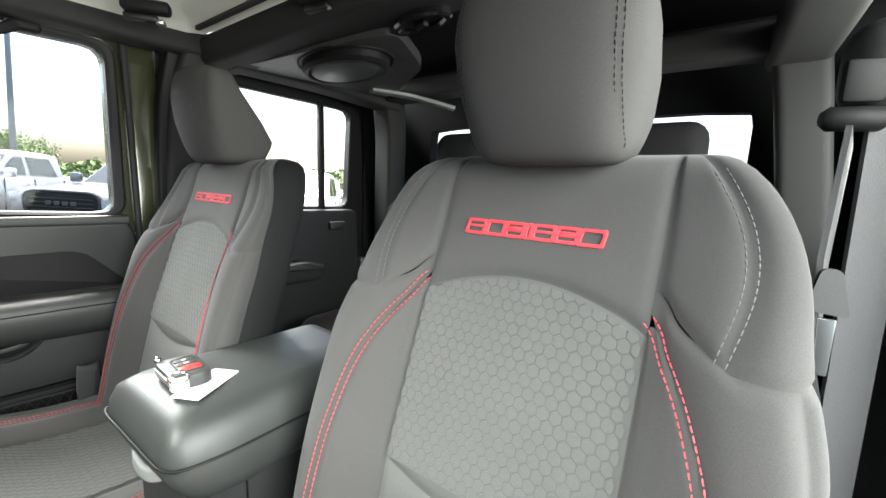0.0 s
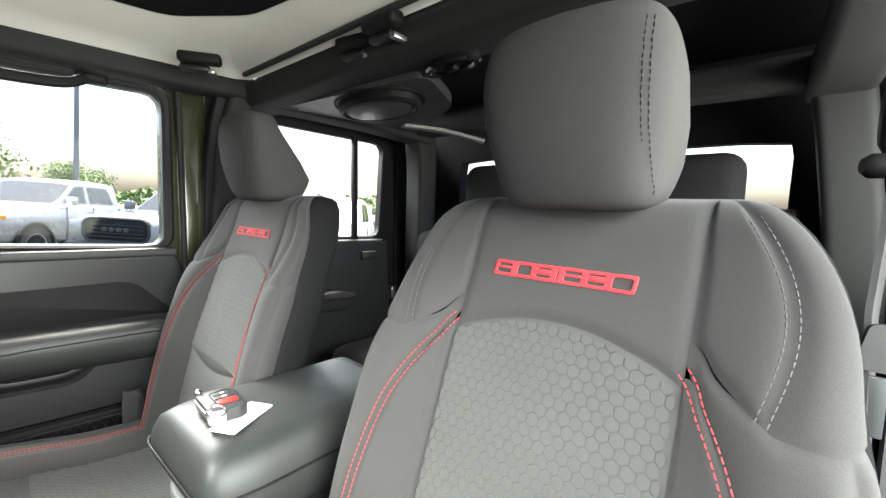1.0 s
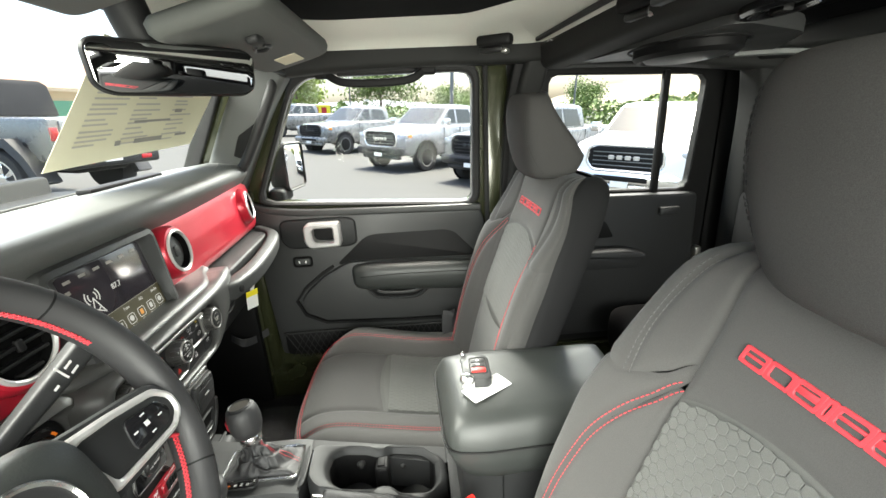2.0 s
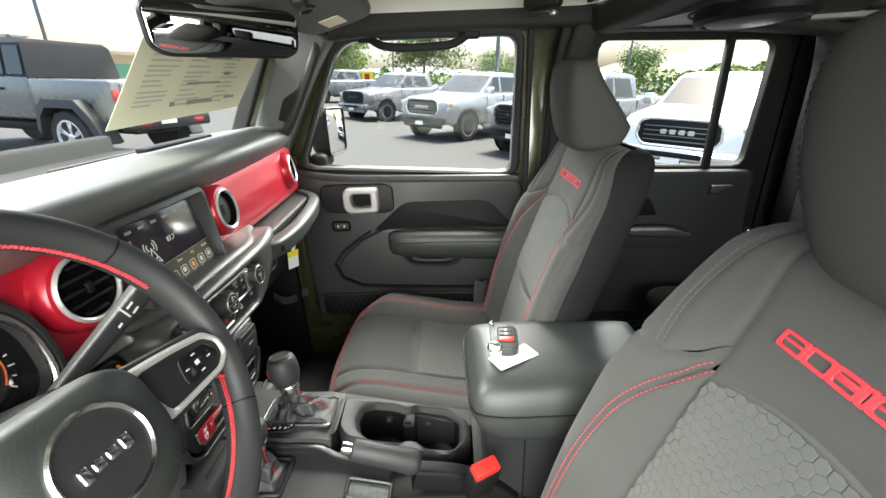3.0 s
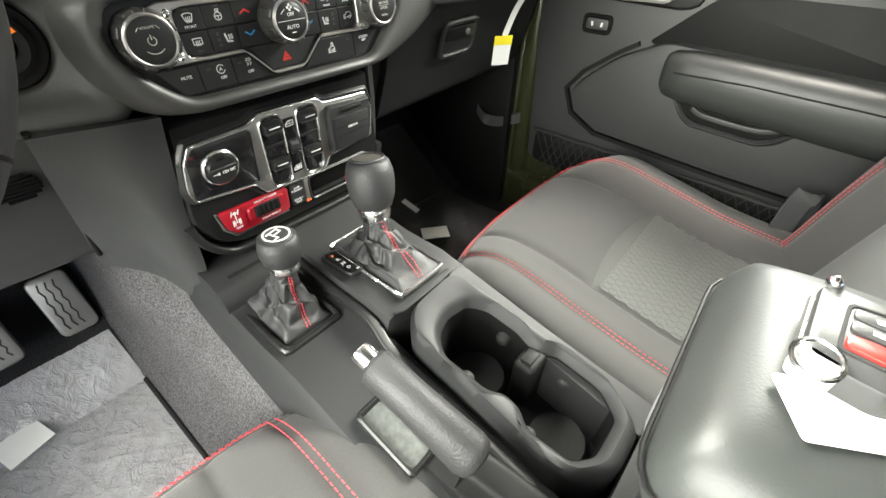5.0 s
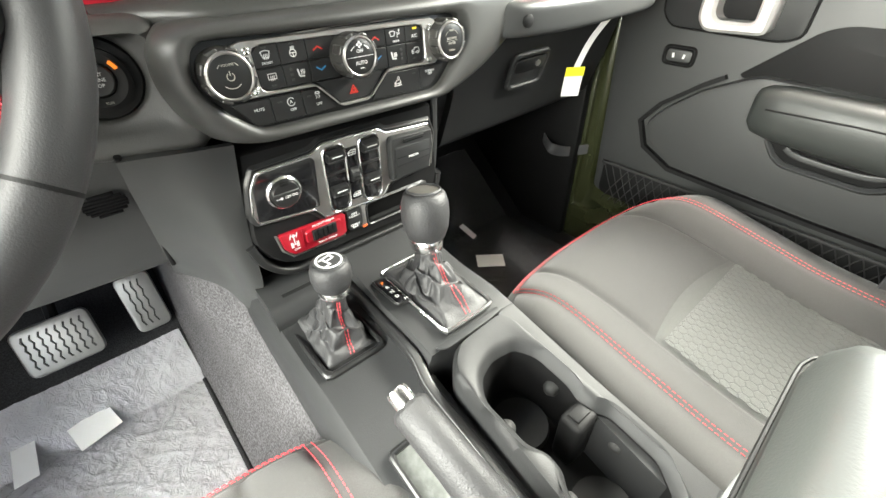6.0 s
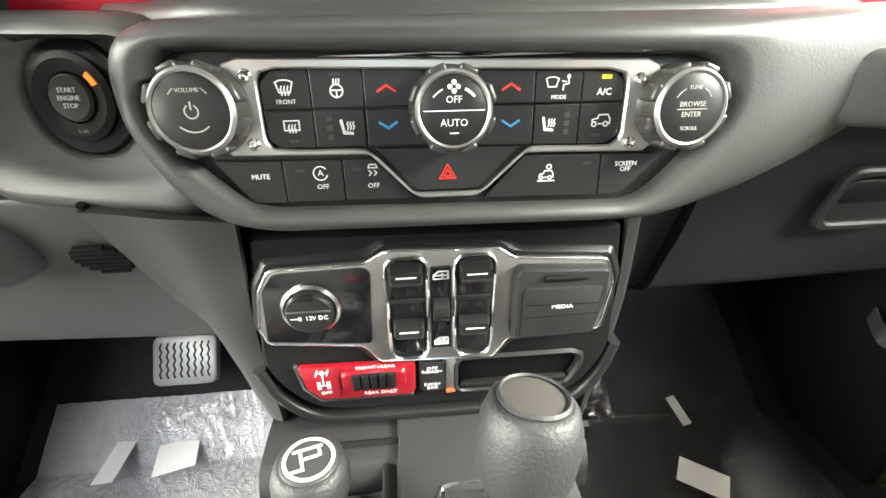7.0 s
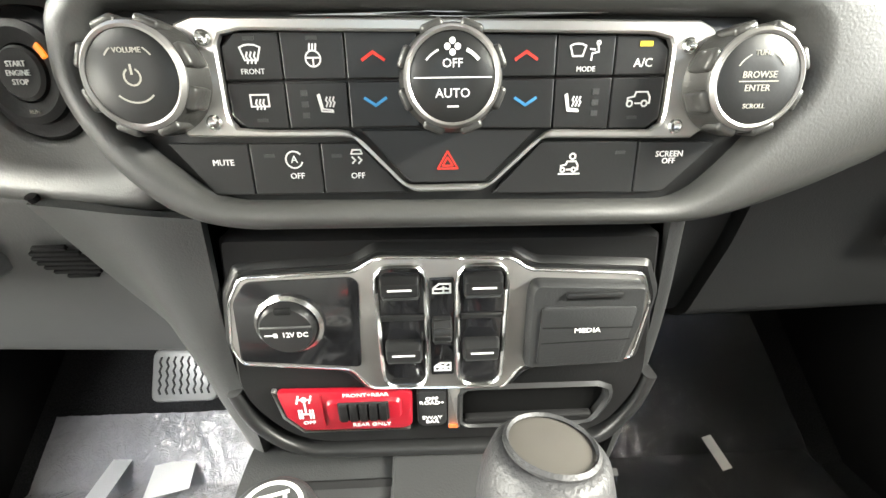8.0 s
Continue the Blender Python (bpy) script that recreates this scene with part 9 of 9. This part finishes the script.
    go = rounded([(-0.62, 0.86), (-0.52, 0.74), (0.52, 0.74), (0.62, 0.86), (0.60, 1.08), (0.50, 1.13), (-0.50, 1.13), (-0.60, 1.08)], 0.04)
    g = part("grille", plate(go, 0.05, 0.01, gm_), M_PLASTIC_DARK, t, "black grille")
    part("grille_surround", frame_ring(inset(go, -0.05), go, 0.07, 0.015, gm_, n=64, c=(0, 0.94)), M_CHROME if chrome else M_PLASTIC, g, "grille surround")
    for k in range(4):
        part("grille_bar", box((2.79, 0, 0.81 + 0.075 * k), (0.02, 1.06, 0.018), 0.005, 1), M_GREYMETAL if chrome else M_PLASTIC, g)
    part("badge_block", merge(*[box((2.80, -0.21 + 0.14 * k, 0.95), (0.03, 0.10, 0.075), 0.01, 1) for k in range(4)]), M_SILVER if chrome else M_PLASTIC_MID, g, "plain block badge")
    part("front_bumper", merge(box((2.78, 0, 0.60), (0.22, 1.86, 0.22), 0.07, 3), box((2.74, 0, 0.44), (0.16, 1.5, 0.14), 0.05, 2)), (M_CHROME if bar == "chrome" else P if bar == "paint" else M_PLASTIC), t, "front bumper")
    part("bumper_slot", box((2.885, 0, 0.60), (0.03, 0.9, 0.09), 0.02, 2), M_PLASTIC_DARK, t)
    part("blank_plate", box((2.895, 0.0, 0.50), (0.012, 0.30, 0.10), 0.004, 1), M_WHITE, t, "blank white plate")
    part("rear_bumper", box((-2.95, 0, 0.62), (0.16, 1.8, 0.18), 0.05, 2), M_CHROME if chrome else M_PLASTIC, t)
    settle(t)
    return t


pickup((14.1, -1.38), 138, "silver", "grey metallic pickup truck with chrome rims, parked at an angle", True, "black")
pickup((19.27, 1.78), 140, "dark", "dark grey pickup truck parked farther along the row", False, "paint")
pickup((11.05, -3.9), 131, "dark", "dark pickup truck with a black grille, parked at an angle", False, "black")
pickup((8.45, -5.92), 137, "white", "white pickup truck with chrome grille and bumper", True, "chrome")
pickup((12.6, -9.4), 140, "white", "white pickup truck parked behind the others", True, "paint")
pickup((27.5, 6.5), 135, "dark", "dark pickup truck at the end of the row", False, "black")
pickup((5.0, -14.0), 60, "white", "white pickup truck behind the cab", True, "paint")
pickup((22.0, 21.5), 200, "white", "white pickup truck by the green fence", True, "paint")
pickup((26.0, 14.5), 215, "grey", "grey pickup truck by the green fence", True, "paint")


def boxy_pickup(pos, heading):
    t = thing("crew_cab_truck", Matrix.Translation((*pos, GROUND)) @ Matrix.Rotation(radians(heading), 4, "Z"), "boxy dark grey crew cab truck with wide fender flares", "pickup truck", local=True)
    P = PAINT["dark"]
    part("body", merge(box((0.25, 0, 0.98), (2.3, 1.58, 0.66), 0.05, 3), box((-1.75, 0, 0.98), (1.7, 1.56, 0.62), 0.04, 3), box((2.0, 0, 1.02), (1.35, 1.42, 0.50), 0.08, 3)), P, t, "flat sided painted body")
    part("hard_top", loft([[(1.05, -0.76, 1.30), (1.05, 0.76, 1.30), (-0.92, 0.76, 1.30), (-0.92, -0.76, 1.30)], [(0.62, -0.70, 1.80), (0.62, 0.70, 1.80), (-0.88, 0.70, 1.80), (-0.88, -0.70, 1.80)], [(0.55, -0.62, 1.87), (0.55, 0.62, 1.87), (-0.84, 0.62, 1.87), (-0.84, -0.62, 1.87)]]), M_PLASTIC, t, "dark hard top")
    for sy in (1, -1):
        for x0, x1, x2, x3 in ((0.90, 0.58, 0.16, 0.16), (0.08, 0.08, -0.42, -0.42), (-0.50, -0.50, -0.84, -0.86)):
            part("side_window", loft([[(x0, sy * 0.775, 1.34), (x1, sy * 0.722, 1.76), (x2, sy * 0.722, 1.76), (x3, sy * 0.775, 1.34)], [(x0, sy * 0.74, 1.34), (x1, sy * 0.69, 1.76), (x2, sy * 0.69, 1.76), (x3, sy * 0.74, 1.34)]]), M_CARGLASS, t, "dark side window")
        for ax_ in (1.75, -1.74):
            car_wheel(t, ax_, sy * 0.80, 0.42, True, 0.29)
            part("fender_flare", loft([[(ax_ + px * f, sy * yy, pz * f + 0.1) for f, yy in ((1.0, 0.95), (0.86, 0.97), (0.86, 0.66), (1.0, 0.66))] for px, pz in ((0.66, 0.42), (0.58, 0.72), (0.40, 0.90), (-0.28, 0.90), (-0.52, 0.66), (-0.72, 0.28))]), M_PLASTIC_MID, t, "grey angular fender flare", smooth=30)
            # Black block just proud of the body, coloured as the hollow's shade.
            part("arch_well", box((ax_, sy * 0.70, 0.78), (0.92, 0.20, 0.40), 0.08, 2), M_PLASTIC_DARK, t)
        part("rear_light", box((-2.60, sy * 0.72, 1.06), (0.05, 0.11, 0.19), 0.02, 2), M_LAMP_RED, t, "red tail light")
        part("bumper_light", box((-2.82, sy * 0.52, 0.66), (0.03, 0.20, 0.07), 0.01, 2), M_LAMP_RED, t, "small red bumper light")
        part("door_handle", box((-0.28, sy * 0.80, 1.12), (0.16, 0.03, 0.04), 0.01, 2), M_PLASTIC, t)
        part("rock_rail", box((0.1, sy * 0.80, 0.55), (2.2, 0.10, 0.12), 0.03, 2), M_PLASTIC_DARK, t)
    part("bed_floor", box((-1.75, 0, 1.20), (1.5, 1.3, 0.1), 0.01), M_PLASTIC_DARK, t)
    part("tailgate", box((-2.61, 0, 1.0), (0.05, 1.28, 0.5), 0.02, 2), P, t)
    part("tailgate_strip", box((-2.64, 0, 0.80), (0.02, 1.3, 0.06), 0.01, 1), M_TRIM_GREY, t)
    part("rear_bumper", box((-2.72, 0, 0.66), (0.20, 1.62, 0.20), 0.05, 3), M_PLASTIC, t, "grey steel bumper")
    part("blank_plate", box((-2.83, 0.1, 0.70), (0.012, 0.30, 0.13), 0.004, 1), M_WHITE, t, "blank white plate")
    part("underbody", box((-0.2, 0, 0.55), (4.6, 0.9, 0.18), 0.05, 2), M_PLASTIC_DARK, t)
    return t


settle(boxy_pickup((7.37, 7.05), 75))

# ---- trees ----
M_BARK = mat("bark", (0.16, 0.12, 0.09), 0.9, var=0.3, vscale=6, grain=0.8, gscale=60)
M_LEAF = mat("green_leaves", (0.12, 0.18, 0.045), 0.6, var=0.45, vscale=0.9, fine=0.3, gscale=3)
M_LEAF_LIGHT = mat("yellow_green_leaves", (0.20, 0.27, 0.05), 0.6, var=0.4, vscale=0.9, fine=0.3, gscale=3)


def tree(x, y, h, spread, seed, leafmat, n=5200, label="green leafy tree at the edge of the lot"):
    rnd = random.Random(seed)
    t = thing("tree", (x, y, GROUND), label, "tree", "lot trees")
    limbs = [tube([(x, y, GROUND), (x + 0.1, y, h * 0.25), (x, y + 0.1, h * 0.55), (x + 0.1, y, h * 0.8)], 0.16 * h / 7, 8, scale=[1.2, 1.0, 0.6, 0.25])]
    tips = []
    for k in range(11):
        a, z0 = k * 2.4 + rnd.random(), h * (0.28 + 0.45 * rnd.random())
        L = spread * (0.5 + 0.5 * rnd.random()) * (1.1 - z0 / h * 0.5)
        p1 = (x + 0.5 * L * math.cos(a), y + 0.5 * L * math.sin(a), z0 + 0.14 * h)
        p2 = (x + L * math.cos(a), y + L * math.sin(a), z0 + (0.16 + 0.14 * rnd.random()) * h)
        limbs.append(tube([(x, y, z0), p1, p2], 0.06 * h / 7, 6, scale=[1, 0.6, 0.2]))
        tips += [p1, p2, p2]
    tips.append((x, y, h * 0.88))
    part("trunk", merge(*limbs), M_BARK, t, "brown trunk and limbs")
    bm = bmesh.new()
    for k in range(n):
        c = Vector(tips[rnd.randrange(len(tips))])
        d = Vector((rnd.gauss(0, 1), rnd.gauss(0, 1), rnd.gauss(0, 0.8))) * spread * 0.22
        p = c + d
        s = rnd.uniform(0.12, 0.24) * h / 7
        u = Vector((rnd.gauss(0, 1), rnd.gauss(0, 1), rnd.gauss(0, 1))).normalized()
        v = u.cross(Vector((rnd.gauss(0, 1), rnd.gauss(0, 1), rnd.gauss(0, 1)))).normalized()
        bm.faces.new([bm.verts.new(q) for q in (p - u * s, p + v * s * 0.5 + u * s * 0.1, p + u * s, p - v * s * 0.5 + u * s * 0.1)])
    cr = part("crown", bm, leafmat, t, "loose crown of small leaves", smooth=0)
    cr["kind"] = "stuff"
    settle(t)


tree(46, 2.2, 7.0, 3.6, 1, M_LEAF)
tree(40, 9.4, 6.2, 2.6, 2, M_LEAF_LIGHT)
tree(60, 15.5, 6.0, 3.0, 3, M_LEAF)
tree(75, -9, 5.5, 3.4, 4, M_LEAF)
tree(58, -6.2, 4.6, 2.6, 5, M_LEAF)
tree(34, -24, 2.6, 2.2, 6, M_LEAF_LIGHT)
tree(29, -30.5, 4.2, 2.6, 7, M_LEAF_LIGHT)
tree(70, -30, 6.6, 3.5, 8, M_LEAF)
tree(44, 24, 4.6, 2.8, 9, M_LEAF_LIGHT, 3000)

# far hedge of shrubs, nobody could count them
rnd = random.Random(11)
bm = bmesh.new()
for k in range(9000):
    a = radians(rnd.uniform(64, 132))
    d = rnd.uniform(66, 84)
    hz = 2.6 + 1.6 * noise.noise((a * 9, 0, 0)) + 0.8 * noise.noise((a * 40, 3, 0))
    p = Vector((d * math.sin(a), d * math.cos(a), lot(d * math.cos(a)) + max(0.1, rnd.random() * (hz + max(0, -d * math.cos(a)) * 0.045))))
    s = rnd.uniform(0.25, 0.5)
    u = Vector((rnd.gauss(0, 1), rnd.gauss(0, 1), rnd.gauss(0, 1))).normalized() * s
    v = u.cross(Vector((rnd.gauss(0, 1), rnd.gauss(0, 1), rnd.gauss(0, 1)))).normalized() * s * 0.6
    bm.faces.new([bm.verts.new(q) for q in (p - u, p + v, p + u, p - v)])
solo("shrubs", bm, M_LEAF, "dense far row of green shrubs", "shrubs", kind="stuff", smooth=0)


# ---- hills ----
def ridge_of(name, d, a0, a1, top, seed, material, label):
    def at(u, v):
        a = radians(a0 + (a1 - a0) * u)
        h = top * max(0.0, math.sin(math.pi * u)) ** 0.7 * (0.72 + 0.35 * noise.noise((u * 4 + seed, 0, 0)) + 0.08 * noise.noise((u * 22 + seed, 1, 0)))
        r = d + (1 - v) * -d * 0.25
        return Vector((r * math.sin(a), r * math.cos(a), GROUND - 2 + h * v ** 0.8 + (2 if v > 0.99 else 0)))
    solo(name, grid(at, 120, 14), material, label, "hill", kind="structure")


M_HILL = mat("dry_hillside", (0.21, 0.19, 0.13), 0.9, var=0.3, vscale=0.02, fine=0.2, gscale=0.3)
# Pale bluish tone: distance haze put into the ridge's colour.
M_HILL_HAZED = mat("hazed_hillside", (0.30, 0.34, 0.36), 0.9, var=0.12, vscale=0.005)
ridge_of("hill", 420, 106, 152, 36, 2.0, M_HILL, "dry brown hill beyond the lot")
ridge_of("far_hill", 1050, 66, 100, 48, 6.0, M_HILL_HAZED, "far mountain ridge with distance haze in its colour")

# ---- building, fence and poles ----
M_STUCCO = mat("tan_stucco", (0.55, 0.44, 0.3), 0.85, var=0.12, vscale=0.8, grain=0.4, gscale=60)
M_TILE = mat("brown_roof_tiles", (0.3, 0.17, 0.11), 0.8, var=0.25, vscale=3, fine=0.3, gscale=14)
M_FENCE = mat("green_fence_screen", (0.05, 0.22, 0.13), 0.75, var=0.2, vscale=2)
bl = thing("building", Matrix.Translation((33, 31, GROUND)) @ Matrix.Rotation(radians(-40), 4, "Z"), "long tan building with a brown tiled roof", "building", local=True)
part("wall", box((0, 4, 1.6), (46, 8, 3.2), 0.02), M_STUCCO, bl)
part("roof", loft([[(-24, -1.2, 3.1), (24, -1.2, 3.1), (24, 9.2, 3.1), (-24, 9.2, 3.1)], [(-22, 4, 5.4), (22, 4, 5.4), (22, 4.2, 5.4), (-22, 4.2, 5.4)]]), M_TILE, bl)
part("fascia", box((0, -1.22, 3.05), (48, 0.08, 0.25)), M_STUCCO, bl)
for k in range(-5, 6):
    wn = part("window", box((k * 4.0, -0.02, 1.7), (1.6, 0.06, 1.3), 0.02), M_CARGLASS, bl)
    part("window_frame", frame_ring(rect(1.8, 1.5), rect(1.6, 1.3), 0.08, 0.01, Matrix(((1, 0, 0, k * 4.0), (0, 0, -1, -0.0), (0, 1, 0, 1.7), (0, 0, 0, 1))), n=32, c=(0, 0)), M_WHITE, wn)
canopy = thing("canopy", Matrix.Translation((20, 29.5, GROUND)) @ Matrix.Rotation(radians(-40), 4, "Z"), "white flat shade canopy on posts", "canopy", local=True)
part("canopy_roof", box((0, 0, 3.4), (16, 5, 0.25), 0.03), M_WHITE, canopy)
for k in range(5):
    part("post", box((-7 + 3.5 * k, -2.2, 1.65), (0.15, 0.15, 3.3), 0.01), M_TRIM_GREY, canopy)
fence = thing("fence", Matrix.Translation((26, 23.5, GROUND)) @ Matrix.Rotation(radians(-40), 4, "Z"), "green screened chain fence along the lot", "fence", local=True)
part("screen", box((0, 0, 1.0), (30, 0.04, 2.0)), M_FENCE, fence)
for k in range(11):
    part("post", tube([(-15 + 3 * k, -0.05, 0), (-15 + 3 * k, -0.05, 2.1)], 0.04, 8), M_GREYMETAL, fence)


def street_lamp(x, y, h, r=0.09):
    s = thing("street_lamp", (x, y, GROUND), "grey steel parking lot lamp post", "street lamp", "lot lamps")
    part("pole", tube([(x, y, GROUND), (x, y, h * 0.5), (x, y, h)], r, 10, scale=[1, 0.85, 0.7], up=(0, 1, 0)), M_GREYMETAL, s)
    part("arm", tube([(x, y, h), (x - 0.9, y + 0.3, h + 0.05)], 0.05, 8), M_GREYMETAL, s)
    part("lamp_head", box((x - 1.1, y + 0.35, h + 0.03), (0.7, 0.35, 0.14), 0.04, 2), M_GREYMETAL, s)
    settle(s)


settle(bl), settle(canopy), settle(fence)
street_lamp(27.0, -3.2, 9.0, 0.14)
street_lamp(44.0, 5.2, 6.4)
street_lamp(24.0, -10.0, 8.0, 0.06)
street_lamp(16.5, 14.8, 9.0, 0.07)
bn = thing("banner", (39, 7.6, GROUND), "yellow and red lot banner on short posts", "banner")
part("cloth", box((39, 7.9, 1.5), (0.05, 3.2, 1.1)), M_YELLOW, bn)
part("block", merge(*[box((38.96, 6.9 + 0.7 * k, 1.5), (0.02, 0.45, 0.7)) for k in range(4)]), M_LAMP_RED, bn)
for k in (0, 1):
    part("post", box((39, 6.3 + 3.2 * k, 1.0), (0.08, 0.08, 2.0)), M_GREYMETAL, bn)

settle(bn)
